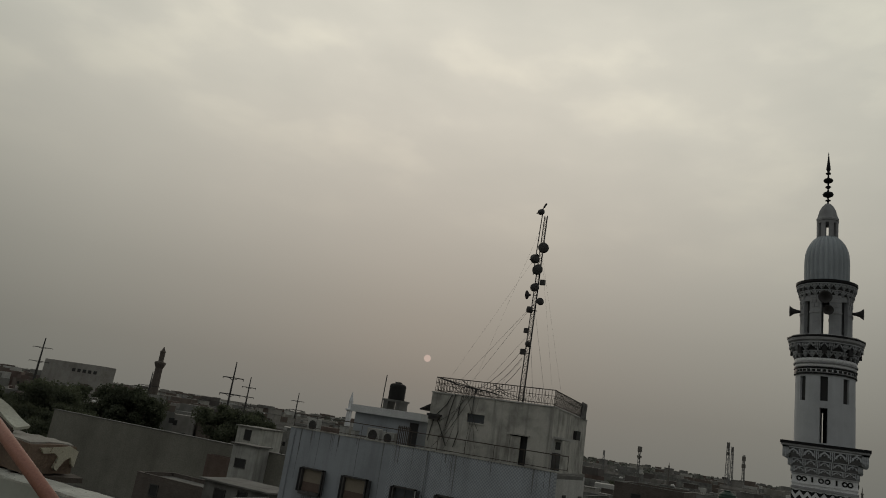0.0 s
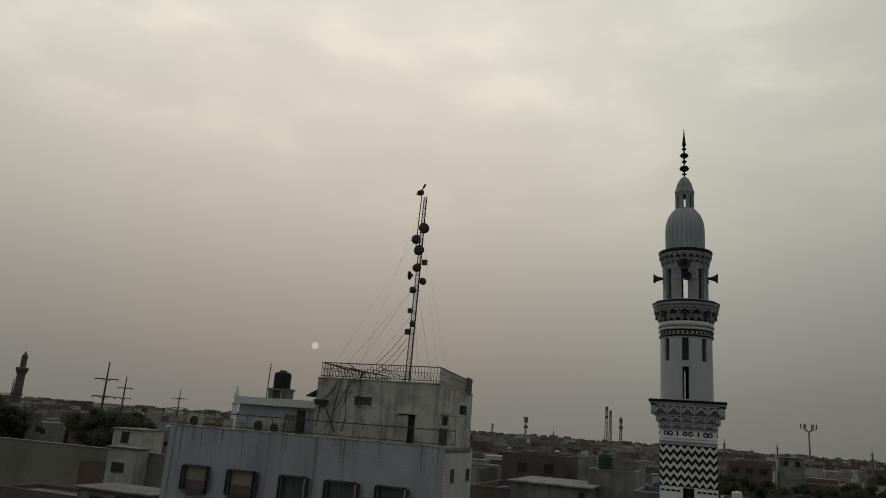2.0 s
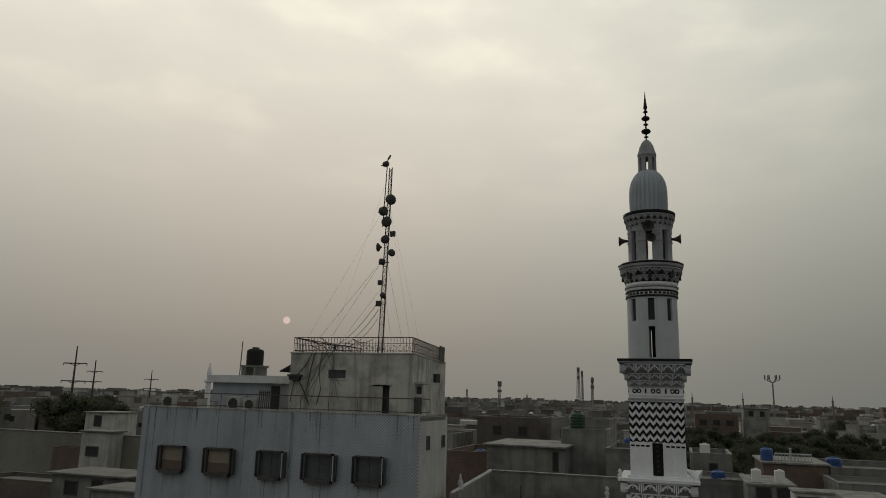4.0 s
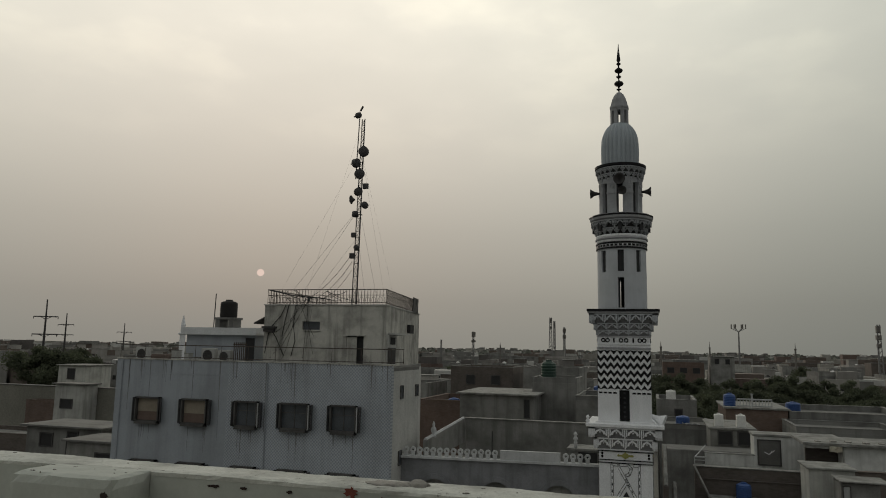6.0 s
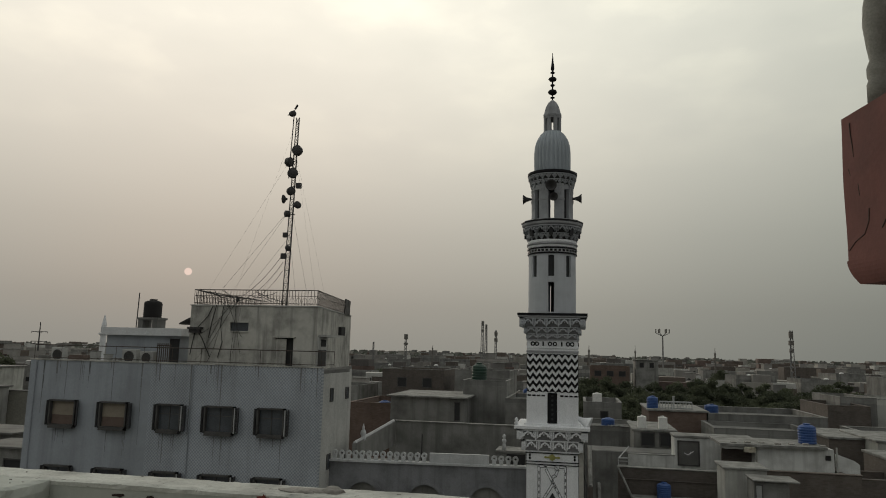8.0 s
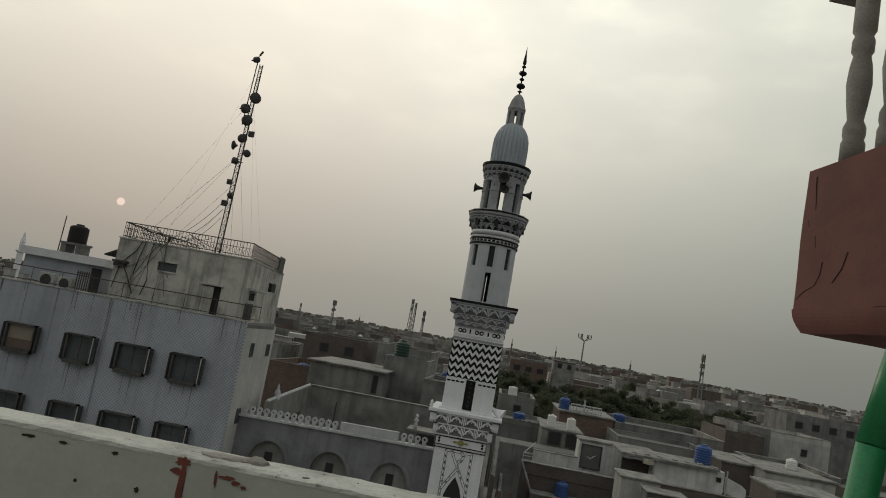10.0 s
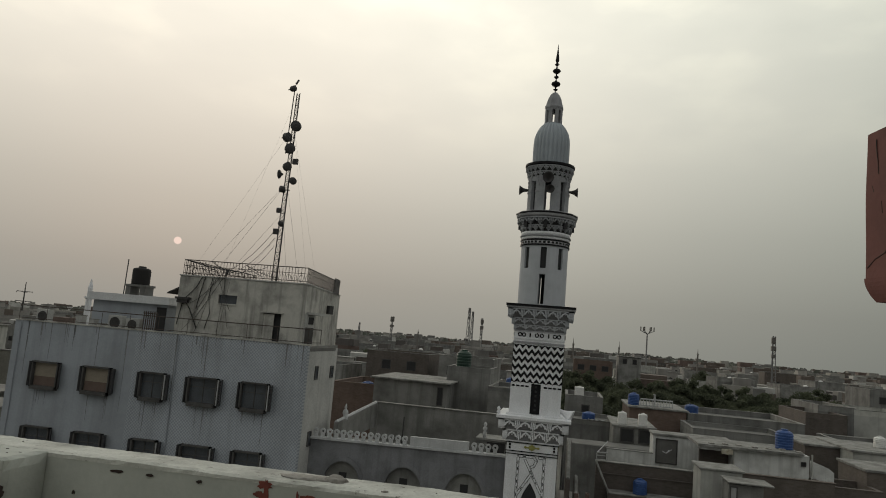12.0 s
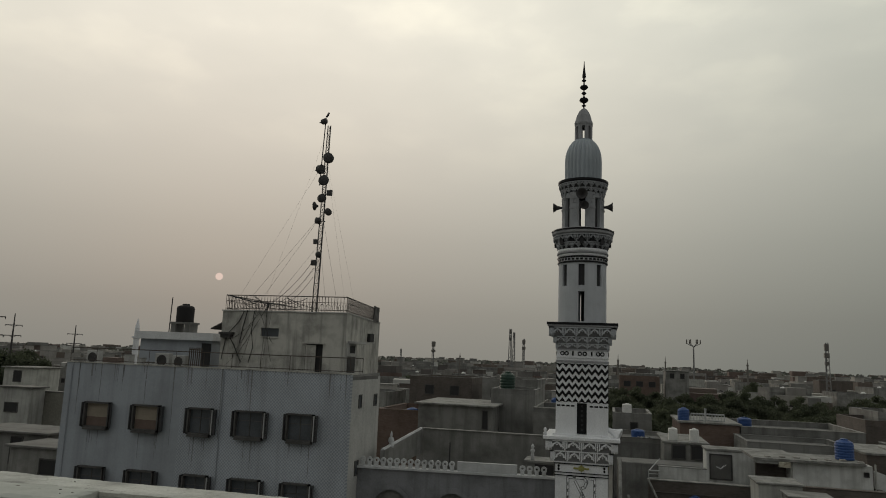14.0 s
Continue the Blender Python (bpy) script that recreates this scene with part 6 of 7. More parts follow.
house("red brick house with a flat dusty roof", 5.5, 9.9, 60, 7, -4.2, "brick", lip=0.15, roof="slab")
water_tank(5.9, 61.2, -3.2, 0.46, 1.0, "blue_plastic", "blue water tank at a roof edge")
railing("balustrade_rail", "white concrete roof balustrade", [(6.4, 60.6), (8.9, 60.6)], E - 4.18, 0.55, M["white_edge"], gap=0.22, r=0.035, mid=False)
post = thing("roof_post", "short white concrete post on a brick roof", "post", pose(7.45, 60.3, E - 4.2))
part("shaft", bevelled(box(B(), -0.07, 0.07, -0.07, 0.07, 0, 0.95), 0.015), M["white_edge"], post)
part("cap", bevelled(box(B(), -0.1, 0.1, -0.1, 0.1, 0.952, 1.03), 0.015), M["white_edge"], post)
sheet = thing("cloth_sheet", "crumpled pale cloth thrown over a roof edge", "cloth", pose(2.75, 56.2, E - 5.33))
g = B()
for i in range(10):
    for j in range(4):
        g.verts.new((-0.6 + 1.2 * i / 9, -0.3 + 0.16 * j, 0.06 + 0.04 * math.sin(2.3 * i + j) + 0.03 * math.cos(3.1 * j + i)))
g.verts.ensure_lookup_table()
for i in range(9):
    for j in range(3):
        g.faces.new([g.verts[k] for k in (i * 4 + j, i * 4 + 4 + j, i * 4 + 5 + j, i * 4 + 1 + j)])
bmesh.ops.solidify(g, geom=g.faces[:], thickness=0.06)
part("cloth", g, M["white_edge"], sheet)
house("long low grey roof with broken parapets", 10.0, 18.7, 60, 9, -4.4, "cement", parapet=0.45)
house("low grey link roof", 9.4, 16.0, 54, 5.6, -4.95, "cement", parapet=0.3)
water_tank(10.6, 62, -3.75, 0.55, 0.75, "blue_plastic", "faded blue barrel tank lying on a roof", False)
house("brown brick house with a tin edge", 15.6, 19.0, 50, 6, -4.8, "brown", lip=0.12, roof="slab")
house("tan plastered house with a dark window", 17.7, 22.0, 48, 6, -4.7, "cream", lip=0.15, roof="slab", wins=(("window", 0.35, -6.0, 0.8, 0.75, "void"),))
house("brown corner house with a plain wall", 16.0, 20.0, 41.5, 4, -5.0, "brown", lip=0.08, roof="slab")
house("brown brick yard wall", 13.5, 16.2, 40.0, 3, -5.9, "brown", parapet=0.4)
house("grey two-storey house with a dark door", 23.5, 26.6, 72, 8, -3.35, "cement", parapet=0.5, wins=(("door", 1.85, -5.9, 0.7, 1.6, "void"), ("window", 0.7, -5.0, 0.5, 0.7, "void")))
house("pale grey house with plain upper wall", 26.9, 33.0, 74, 8, -3.55, "cream", parapet=0.5, wins=(("window", 3.4, -5.4, 0.6, 0.7, "void"),))
water_tank(20.4, 51.0, -3.95, 0.36, 0.85, "white_plastic", "white round water tank on a slab")
house("brown brick house end wall", 21.2, 24.6, 68, 8, -3.9, "brown", parapet=0.4)
house("long grey parade behind the roofs", 42.6, 56.0, 110, 9, -2.3, "cement", parapet=0.6, wins=tuple(("window", 1.2 + 2.4 * k, -4.2, 1.1, 1.0, "void") for k in range(5)))
house("cement house with stained walls", 20.5, 26.0, 56, 7, -5.2, "cement", parapet=0.4)
house("tan brick house across the lane", 24.0, 31.0, 50, 8, -5.3, "brown", parapet=0.4, wins=(("window", 1.2, -6.8, 0.9, 0.9, "void"),))
house("pale two-storey house with dark upper windows", 13.0, 18.2, 176, 8, -0.95, "cement", lip=0.3, roof="slab", wins=(("window", 0.9, -2.8, 1.0, 1.2, "void"), ("window", 3.2, -2.8, 1.0, 1.2, "void")))
house("dull red brick house with an open verandah", 2.4, 11.5, 174, 8, -2.6, "brick", parapet=0.6, wins=(("window", 1.0, -5.0, 1.6, 1.3, "void"), ("window", 3.8, -5.0, 1.6, 1.3, "void"), ("window", 6.6, -5.0, 1.6, 1.3, "void")))
# stair flight rail and leaning boards by the lane
stair = railing("stair_rail", "pale pipe handrail of an outside stair", [(2.10, 39.9), (2.66, 39.9)], E - 5.83, 0.42, M["white_edge"], gap=0.5, r=0.022)
part("handrail", tube(B(), (2.12, 39.9, E - 5.41), (2.75, 41.6, E - 5.0), 0.03, 6), M["white_edge"], stair)
house("narrow dark brick house in the lane", 0.2, 1.5, 38.2, 9, -9.0, "brown")
for x, y0, y1, z0, z1 in ((0.62, 37.6, 40.4, -6.6, -5.0), (1.05, 37.0, 39.2, -7.9, -6.7)):
    lw = thing("lane_wall", "grey lane wall with a sloping pale coping", "wall", pose(x, y0, 0), group="lane walls")
    g = plate(B(), [(0, 0), (y1 - y0, 0), (y1 - y0, E + z1), (0, E + z0)], -0.12, 0.12)
    for v in g.verts:
        v.co = Vector((v.co.y, v.co.x, v.co.z))
    bmesh.ops.recalc_face_normals(g, faces=g.faces[:])
    part("wall", g, M["brown"], lw)
    part("coping", tube(B(), (0, 0, E + z0 + 0.03), (0, y1 - y0, E + z1 + 0.03), 0.1, 6), M["slab"], lw)
for k, (x, y, a) in enumerate(((1.15, 37.2, 14), (1.4, 37.0, -10), (0.9, 37.6, 22))):
    bd = thing("timber_board", "old brown timber board leaning in the lane", "board", pose(x, y, 0.0, 0, a * 0.3, 0), group="leaning boards")
    part("board", bevelled(box(B(), -0.1, 0.1, -0.025, 0.025, 0, 6.4), 0.008), M["brownboard"], bd)

# ---- to the west: long wall, low roofs, shed ----
house("long mud-plastered boundary wall", -95, -44, 62, 0.6, -4.85, "earthwall", lip=0.08, roof="roof", thick=0.1, cat="wall")
house("pale square stair tower with one window", -58.9, -55.3, 60.0, 1.9, -4.4, "cream", lip=0.25, roof="roof", wins=(("window", 0.75, -6.95, 1.6, 1.0, "void"),), cat="tower")
house("dark brick lean-to against the long wall", -63.0, -59.3, 60.5, 1.4, -6.3, "brick", parapet=0.2)
house("low grey-brown house with a flat roof", -54.8, -45.7, 45, 4, -7.35, "brown", parapet=0.3, wins=(("window", 2.0, -9.0, 1.1, 1.0, "void"),))
house("low grey house with a verandah", -43.4, -36.9, 42, 3.5, -6.05, "cement", lip=0.35, roof="roof", wins=(("door", 3.6, -8.3, 1.0, 1.9, "void"), ("window", 1.2, -7.6, 1.2, 1.0, "void")))
house("brown wall with a small dark window", -37.5, -31.0, 48, 6, -6.6, "brown", parapet=0.3, wins=(("window", 3.0, -8.2, 1.0, 1.0, "void"),))
house("cement house joined to the office block", -35.5, -29.6, 37.5, 3, -6.2, "cement", lip=0.25, roof="roof", wins=(("window", 2.2, -7.9, 1.3, 1.0, "void"),))
house("pale house with an outside stair roof", -82.2, -77.4, 84, 5, -3.5, "cream", lip=0.3, roof="slab", wins=(("door", 1.6, -5.6, 1.4, 1.6, "void"),))
house("low grey yard walls beside the terrace", -34.0, -24.0, 22.0, 6, -8.6, "cement", parapet=0.5)
house("low brown roofs beside the terrace", -52.0, -38.0, 26.0, 8, -8.0, "brown", parapet=0.4)
house("large grey unfinished hall on the skyline", -356, -310, 220, 8, 5.9, "farwall", roof="roof", wins=tuple(("window", 24 + 4.2 * k, 1.6, 2.6, 1.6, "void") for k in range(5)), cat="hall")

# ---- trees ----
def tree_mesh(seed, h, spread, trunk_h):
    rnd = random.Random(seed)
    t = B()
    tube(t, (0, 0, 0), (0.1, 0.05, trunk_h), 0.26, 9, 0.17)
    tips = []
    for k in range(7):
        a = 2 * math.pi * k / 7 + rnd.random()
        p0 = Vector((0.1, 0.05, trunk_h * rnd.uniform(0.7, 1.0)))
        p1 = Vector((math.cos(a) * spread * rnd.uniform(0.35, 0.7), math.sin(a) * spread * rnd.uniform(0.35, 0.7), rnd.uniform(trunk_h * 1.05, h * 0.82)))
        tube(t, p0, p1, 0.11, 6, 0.04)
        tips.append(p1)
        for j in range(2):
            p2 = p1 + Vector((rnd.uniform(-1, 1), rnd.uniform(-1, 1), rnd.uniform(0.1, 1))) * spread * 0.35
            tube(t, p1, p2, 0.04, 5, 0.015)
            tips.append(p2)
    c = B()
    blobs = [(p + Vector((rnd.uniform(-.3, .3), rnd.uniform(-.3, .3), rnd.uniform(-.2, .4))) * spread * 0.4, spread * rnd.uniform(0.22, 0.42)) for p in tips for _ in range(2)]
    for ctr, r in blobs:
        for _ in range(190):
            d = Vector((rnd.gauss(0, 1), rnd.gauss(0, 1), rnd.gauss(0, 1)))
            d = d.normalized() * r * (rnd.random() ** 0.4)
            d.z *= 0.75
            p = ctr + d
            if p.z < trunk_h * 0.7:
                continue
            s = spread * rnd.uniform(0.03, 0.06)
            n = Vector((rnd.gauss(0, 1), rnd.gauss(0, 1), rnd.gauss(0, 1) + 0.6)).normalized()
            u = n.orthogonal().normalized()
            w = n.cross(u)
            q = [c.verts.new(p + u * s * a_ + w * s * b_) for a_, b_ in ((-1, -0.1), (0.1, -0.75), (1, 0.1), (-0.1, 0.7))]
            c.faces.new(q)
    return t, c


TREES = []
for sd, (h, sp, th) in enumerate(((8.5, 4.2, 3.0), (7.0, 3.4, 2.4), (10.5, 4.4, 4.2))):
    t, c = tree_mesh(sd + 3, h, sp, th)
    ob = thing("tree", "dusty dark-green broadleaf tree among the houses", "tree", pose(-170 - 15 * sd, 140, 0), group="trees")
    part("trunk", t, M["bark"], ob)
    part("crown", c, M["leaf"], ob)
    TREES.append(ob)
rnd = random.Random(21)


def plant(x, y, k=None, s=1.0):
    src = TREES[rnd.randrange(3) if k is None else k]
    return copy_thing(src, pose(x, y, 0, 0, 0, rnd.uniform(0, 360)) @ Matrix.Scale(s, 4))


for x, y, k, s in ((-150, 112, 0, 1.42), (-141, 114, 1, 1.60), (-146, 112, 0, 1.50), (-126, 122, 2, 1.12), (-119, 122, 0, 1.30), (-114, 124, 1, 1.4), (-122, 126, 0, 1.35),
                   (-124, 78, 0, 1.3), (-116, 80, 1, 1.15), (-130, 84, 0, 1.35), (-109, 74, 1, 1.05), (-113, 68, 0, 0.95), (-132, 78, 2, 1.0), (-104, 68, 1, 0.95), (-140, 92, 0, 1.35), (-152, 96, 2, 1.05)):
    plant(x, y, k, s)
for k in range(96):
    y = rnd.uniform(102, 172)
    plant((0.02 + 0.34 * (k + rnd.random()) / 96) * y, y, None, rnd.uniform(0.62, 0.86) * (0.92 if y < 125 else 1.0))
for k in range(10):
    y = rnd.uniform(95, 150)
    plant(rnd.uniform(0.0, 0.13) * y, y, None, rnd.uniform(0.5, 0.68))
for k in range(48):
    y = rnd.uniform(160, 420)
    plant(rnd.uniform(-1.5, 0.62) * y, y, None, rnd.uniform(0.75, 1.0))

# ---- the town beyond ----
KINDS = []
for sd in range(9):
    r = random.Random(100 + sd)
    W_, D_, H_ = r.uniform(7, 12), r.uniform(7, 11), r.uniform(5.6, 8.6)
    wall = ("farwall", "cement", "brown", "cream", "farwall", "brown", "farwall", "cement", "farwall")[sd]
    PAR = r.uniform(0.5, 0.9)
    wins = []
    for k in range(int(W_ // 2.6)):
        for z in (1.2, 4.4):
            if z + 1.4 < H_ - 0.6 and r.random() < 0.75:
                wins.append(("window", 0.9 + 2.5 * k, z - E, 1.0, 1.15, "void"))
    ob = house("flat-roofed town house of weathered grey and brown walls", 0, W_, 900 + 20 * sd, D_, H_ - E, wall, parapet=PAR, wins=wins, group="town houses")
    if sd % 2 == 0:
        a = r.uniform(0.5, W_ - 3.5)
        part("stair_room", box(B(), a, a + 3.0, D_ * 0.4, D_ * 0.4 + 3, H_ - 0.8, H_ + 1.8), M[wall], ob)
        part("stair_slab", box(B(), a - 0.2, a + 3.2, D_ * 0.4 - 0.2, D_ * 0.4 + 3.2, H_ + 1.8, H_ + 1.93), M["slab"], ob)
    ob.matrix_basis = pose(-60 + 25 * sd, 470, 0)
    KINDS.append((ob, W_, D_, H_, PAR))

tank_kinds = [("black_plastic", "black"), ("blue_plastic", "blue"), ("white_plastic", "white")]


TANKS = [water_tank(-140 + 4 * k, 60, 1.1 - E, 0.5, 1.1, m_, "round %s water tank on a town roof" % n_) for k, (m_, n_) in enumerate(tank_kinds)]


def taken(x, y):
    if y < 98 and -34 < x < 48:
        return True
    if y < 112 and -95 < x < -28 and y > 20:
        return x < -44 or y < 72
    if 96 < y < 176 and 0.015 * y < x + 6 and x < 0.37 * y:
        return True
    if 158 < y < 196 and -10 < x < 22:
        return True
    if 98 <= y < 128 and 36 < x < 64:
        return True
    if y < 135 and -165 < x < -98:
        return True
    return False


y = 72.0
count = 0
while y < 460:
    step = 13.5 + y * 0.035
    x = -1.55 * y - 20
    while x < 0.62 * y + 12:
        px_, py_ = x + rnd.uniform(-3, 3), y + rnd.uniform(-4, 4)
        x += step * rnd.uniform(0.85, 1.25)
        if taken(px_, py_):
            continue
        src, w, d, hh, par = KINDS[rnd.randrange(len(KINDS))]
        s = rnd.uniform(0.85, 1.1) * (1.0 if y < 200 else 1.12)
        sz = s * rnd.uniform(0.82, 1.12)
        put = pose(px_, py_, 0, 0, 0, rnd.choice((0, 0, 5, -5, 90, 8)) + rnd.uniform(-4, 4)) @ Matrix.Diagonal((s, s, sz, 1))
        copy_thing(src, put)
        if y < 330 and rnd.random() < 0.6:
            spot = put @ Vector((w * rnd.uniform(0.15, 0.4), d * rnd.uniform(0.1, 0.3), hh - par + 0.02))
            copy_thing(TANKS[rnd.randrange(len(TANKS))], Matrix.Translation(spot) @ Matrix.Scale(rnd.uniform(0.9, 1.3), 4))
        count += 1
    y += step * 1.12

# past that the houses and woods run together into one far belt
def far_belt(name, n, mat, r0, r1, wmin, wmax, hmin, hmax, label, cat, seed, leafy=False, windows=False):
    r = random.Random(seed)
    g_v, g_f = [], []
    w_v, w_f = [], []
    for _ in range(n):
        a = radians(r.uniform(-66, 38))
        dist = r0 + (r1 - r0) * r.random() ** 1.3
        cx, cy = dist * math.sin(a), dist * math.cos(a)
        w, d, h = r.uniform(wmin, wmax), r.uniform(wmin, wmax), r.uniform(hmin, hmax)
        if leafy:
            i0 = len(g_v)
            m = 7
            for j, (f, zz) in enumerate(((0.55, 0.12), (1.0, 0.42), (0.85, 0.75), (0.35, 1.0))):
                for k in range(m):
                    b = 2 * math.pi * k / m + 0.4 * j
                    q = f * r.uniform(0.7, 1.2)
                    g_v.append((cx + w * 0.5 * q * math.cos(b), cy + d * 0.5 * q * math.sin(b), h * zz * r.uniform(0.85, 1.1)))
            for j in range(3):
                for k in range(m):
                    g_f.append((i0 + j * m + k, i0 + j * m + (k + 1) % m, i0 + (j + 1) * m + (k + 1) % m, i0 + (j + 1) * m + k))
            g_f.append(tuple(i0 + 3 * m + k for k in range(m)))
        else:
            i0 = len(g_v)
            c, s = math.cos(a + r.uniform(-0.3, 0.3)), math.sin(a)
            for zz in (0, h):
                for sx, sy in ((-1, -1), (1, -1), (1, 1), (-1, 1)):
                    g_v.append((cx + sx * w / 2 * c + sy * d / 2 * s, cy - sx * w / 2 * s + sy * d / 2 * c, zz))
            for f in ((4, 5, 6, 7), (0, 1, 5, 4), (1, 2, 6, 5), (2, 3, 7, 6), (3, 0, 4, 7)):
                g_f.append(tuple(i0 + q for q in f))
            if windows:
                p0, p1 = Vector(g_v[i0]), Vector(g_v[i0 + 1])
                d = (p1 - p0).normalized()
                nrm = Vector((d.y, -d.x, 0))
                for zw in (h - 2.6, h - 5.4):
                    for k in range(int(w // 2.4)):
                        if r.random() < 0.35 or zw < 0.5:
                            continue
                        q0 = p0 + d * (0.7 + 2.4 * k)
                        ww = r.uniform(0.8, 1.3)
                        j0 = len(w_v)
                        for off in (0.06, -0.1):
                            for along, up in ((0, 0), (ww, 0), (ww, 1.2), (0, 1.2)):
                                w_v.append(tuple(q0 + d * along + nrm * off + Vector((0, 0, zw + up))))
                        for f in ((0, 1, 2, 3), (0, 4, 5, 1), (1, 5, 6, 2), (2, 6, 7, 3), (3, 7, 4, 0)):
                            w_f.append(tuple(j0 + q for q in f))
            # raised parapet room
            if r.random() < 0.5:
                i0 = len(g_v)
                w2 = w * 0.3
                for zz in (h, h + r.uniform(1.2, 2.8)):
                    for sx, sy in ((-1, -1), (1, -1), (1, 1), (-1, 1)):
                        g_v.append((cx + sx * w2 + w * 0.1, cy + sy * w2, zz))
                for f in ((4, 5, 6, 7), (0, 1, 5, 4), (1, 2, 6, 5), (2, 3, 7, 6), (3, 0, 4, 7)):
                    g_f.append(tuple(i0 + q for q in f))
    me = bpy.data.meshes.new(name)
    me.from_pydata(g_v, [], g_f)
    me.materials.append(mat)
    belt = tagged(new(name, me), label, cat, kind="stuff")
    if w_v:
        me = bpy.data.meshes.new("windows")
        me.from_pydata(w_v, [], w_f)
        me.materials.append(M["void"])
        ob = new("windows", me)
        ob.parent = belt
        tagged(ob, kind="stuff")


far_belt("town_houses", 620, M["town"], 190, 470, 5, 10, 4.5, 8.6, "crowded small brick and cement town houses", "houses", 8, windows=True)
far_belt("far_houses", 1500, M["town"], 430, 1500, 8, 16, 5, 11.5, "far belt of small grey town houses", "houses", 5)
far_belt("far_woods", 1700, M["farleaf"], 620, 1900, 7, 14, 6, 12.0, "far dark belt of tree tops", "trees", 6, True)

# ---- pylons, masts and towers on the skyline ----
def pylon(x, y, top, arms=(0.0, 4.5), span=9.0, r=0.45):
    p = thing("power_pylon", "tall slim dark power-line pylon with crossarms", "pylon", pose(x, y, 0, 0, 0, 25), group="power pylons")
    H_ = E + top
    part("shaft", tube(B(), (0, 0, 0), (0, 0, H_), r * 1.3, 7, r * 0.45), M["dark_iron"], p)
    for k, dz in enumerate(arms):
        z = H_ * 1.0 - 4.5 - dz
        g = B()
        tube(g, (-span / 2, 0, z), (span / 2, 0, z), 0.16, 5)
        for s in (-1, 1):
            tube(g, (0, 0, z - 0.7), (s * span / 4, 0, z), 0.08, 4)
            tube(g, (s * span / 2, 0, z), (s * span / 2, 0, z - 0.6), 0.10, 4)
        part("crossarm", g, M["dark_iron"], p)


pylon(-328, 200, 14.6, (0, 6.5), 10, 0.55)
pylon(-152.5, 150, 10.5, (0, 4.6), 6, 0.36)
pylon(-223.5, 230, 10.6, (0, 4.0), 6, 0.42)
pylon(-255, 300, 9.0, (0, 4.6), 7, 0.42)
pylon(-281, 226, 7.0, (2, 7.0), 10, 0.4)
pylon(-372, 190, 13.0, (0, 6.0), 10, 0.5)
om = thing("far_minaret", "old brown minaret far across the town", "minaret", pose(-282.5, 230, 0))
part("shaft", lathe(B(), [(2.4, 0), (1.7, E + 7.0), (1.7, E + 9.0), (2.6, E + 11.0), (2.6, E + 11.8), (1.4, E + 12.2)], 12), M["brown"], om)
part("lantern", lathe(B(), [(1.2, E + 12.2), (1.2, E + 16.5), (1.4, E + 16.8), (0.9, E + 17.4), (0.5, E + 18.2), (0.1, E + 19.2)], 12), M["brown"], om)
wm = thing("white_minaret", "small white mosque minaret beyond the office block", "minaret", pose(-117.6, 160, 0))
part("shaft", lathe(B(), [(0.75, 0), (0.7, E + 1.8), (1.15, E + 2.1), (1.15, E + 2.4), (0.6, E + 2.5), (0.55, E + 4.2), (0.62, E + 4.4), (0.1, E + 6.9)], 10), M["mn_white"], wm)


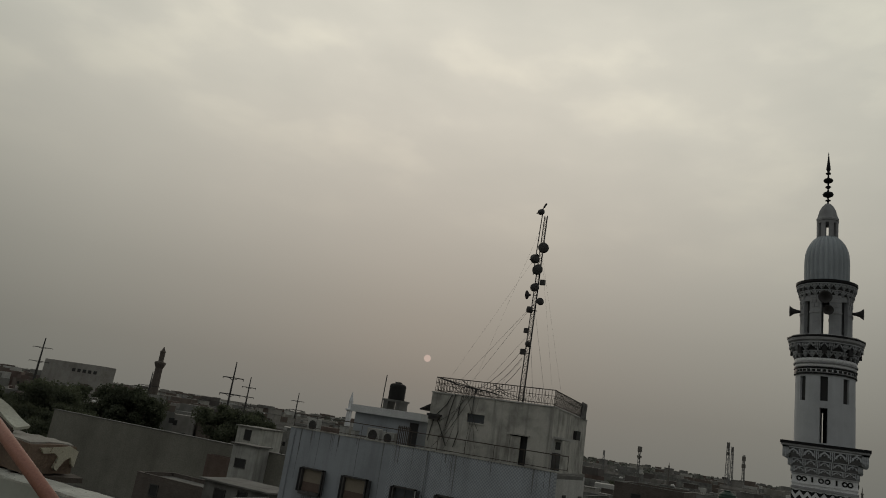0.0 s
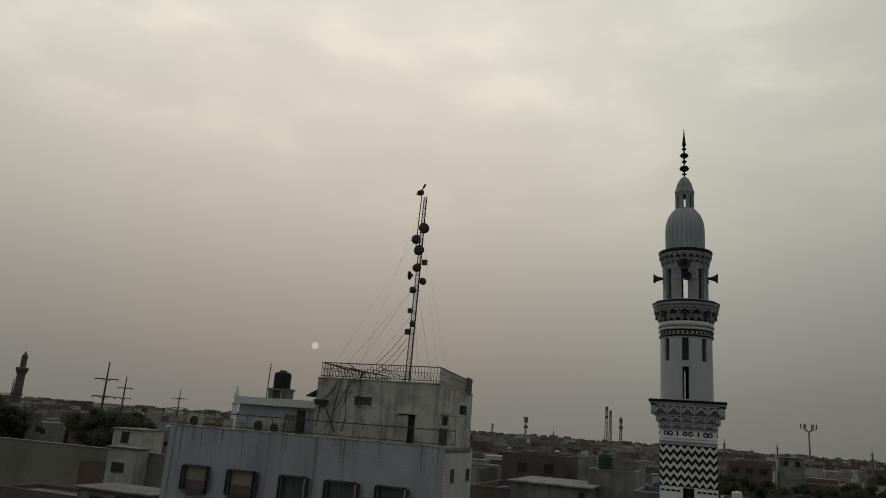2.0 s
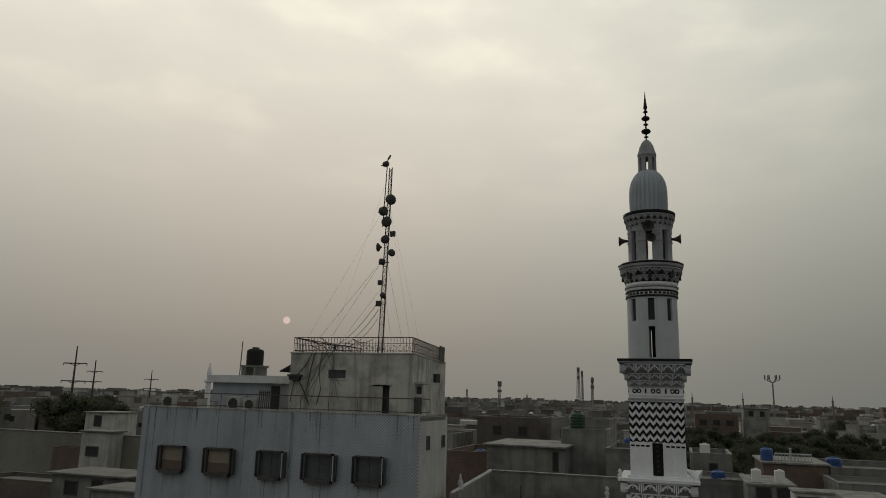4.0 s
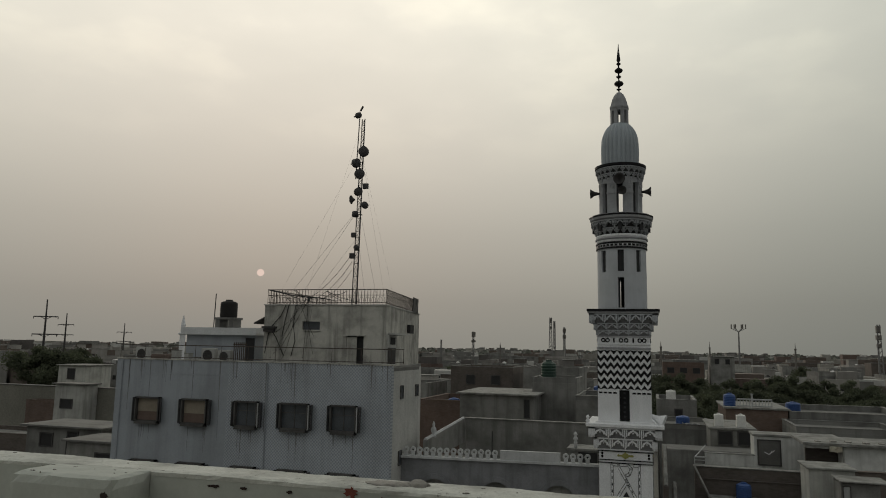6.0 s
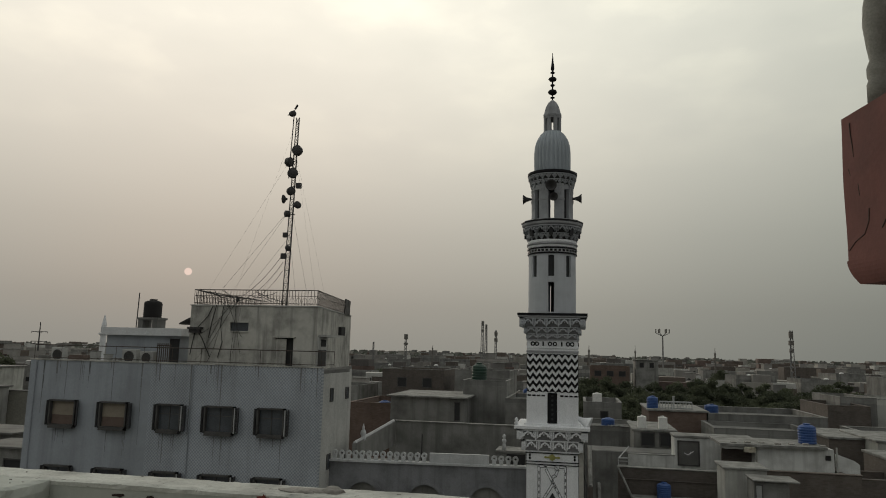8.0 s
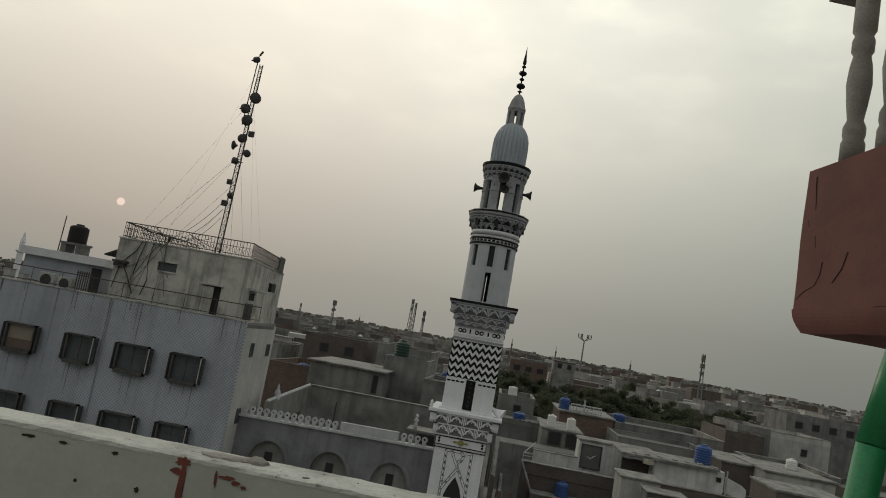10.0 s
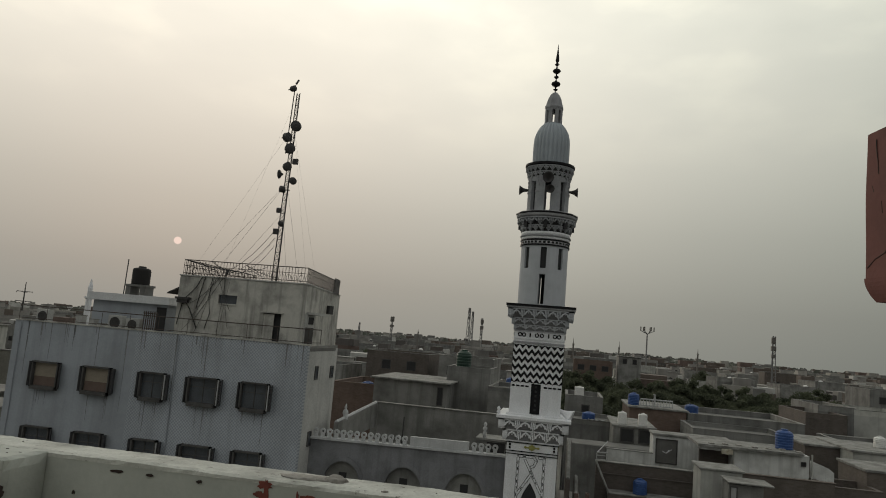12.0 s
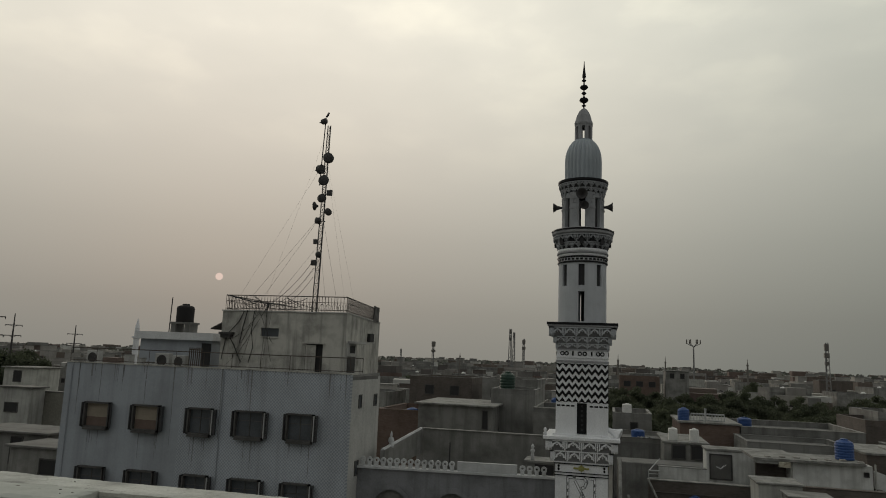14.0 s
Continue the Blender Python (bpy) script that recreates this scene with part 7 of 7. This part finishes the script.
def lattice_tower(x, y, top, w, heads, label):
    t = thing("telecom_tower", label, "tower", pose(x, y, 0), group="telecom towers")
    H_ = E + top
    for a, b in ((-1, -1), (1, -1), (0, 1)):
        part("leg", tube(B(), (a * w, b * w, 0), (a * w * 0.45, b * w * 0.45, H_), 0.15, 5), M["steel"], t)
    g = B()
    n = 14
    for k in range(n):
        z0, z1 = H_ * k / n, H_ * (k + 1) / n
        s0, s1 = 1 - 0.55 * k / n, 1 - 0.55 * (k + 1) / n
        for p, q in (((-1, -1), (1, -1)), ((1, -1), (0, 1)), ((0, 1), (-1, -1))):
            tube(g, (p[0] * w * s0, p[1] * w * s0, z0), (q[0] * w * s1, q[1] * w * s1, z1), 0.07, 4)
    part("bracing", g, M["steel"], t)
    for dz, ww, hh in heads:
        part("antenna", bevelled(box(B(), -ww * 0.62, ww * 0.62, -ww * 0.6, ww * 0.6, H_ - dz - hh, H_ - dz), 0.1), M["grey_iron"], t)


lattice_tower(-44.5, 330, 14.4, 1.0, ((0.2, 0.9, 2.2), (4, 0.7, 1.2)), "grey lattice telecom tower over the roofs")
lattice_tower(-43.6, 336, 13.0, 0.8, ((0.2, 0.6, 2.0),), "grey lattice telecom tower over the roofs")
lattice_tower(-38.3, 330, 10.0, 0.7, ((0.6, 1.1, 1.8), (3.6, 1.2, 1.6)), "telecom mast with panel antennas")
lattice_tower(-81.2, 330, 7.5, 0.7, ((0.1, 1.3, 2.4), (4.0, 1.4, 1.0)), "telecom mast with a drum head")
lattice_tower(70.3, 260, 9.7, 0.9, ((0.4, 1.0, 2.2), (3.4, 1.2, 1.6), (6.2, 1.0, 1.2)), "red and white telecom tower with antennas")
lattice_tower(-100, 340, 3.6, 0.6, ((0.2, 0.5, 1.0),), "thin grey mast far over the town")
fm = thing("floodlight_mast", "tall pole with a ring of lamps on top", "lamp mast", pose(32.8, 300, 0))
part("pole", tube(B(), (0, 0, 0), (0, 0, E + 8.2), 0.45, 8, 0.25), M["steel"], fm)
g = B()
for k in range(6):
    a = 2 * math.pi * k / 6
    tube(g, (0, 0, E + 8.0), (2.6 * math.cos(a), 2.6 * math.sin(a), E + 9.3), 0.13, 4)
part("lamp_arm", g, M["steel"], fm)
for k in range(6):
    a = 2 * math.pi * k / 6
    part("lamp", box(B(), 2.6 * math.cos(a) - 0.2, 2.6 * math.cos(a) + 0.2, 2.6 * math.sin(a) - 0.2, 2.6 * math.sin(a) + 0.2, E + 9.2, E + 10.9), M["grey_iron"], fm)
for x, y, h in ((2.9, 240, 3.2), (22.0, 300, 4.0), (45.7, 260, 3.4), (-62, 300, 2.4)):
    f = thing("far_mast", "thin dark spire on the skyline", "mast", pose(x, y, 0), group="skyline masts")
    part("spire", lathe(B(), [(0.35, 0), (0.28, E + h * 0.3), (0.4, E + h * 0.4), (0.14, E + h * 0.5), (0.04, E + h)], 8), M["grey_iron"], f)
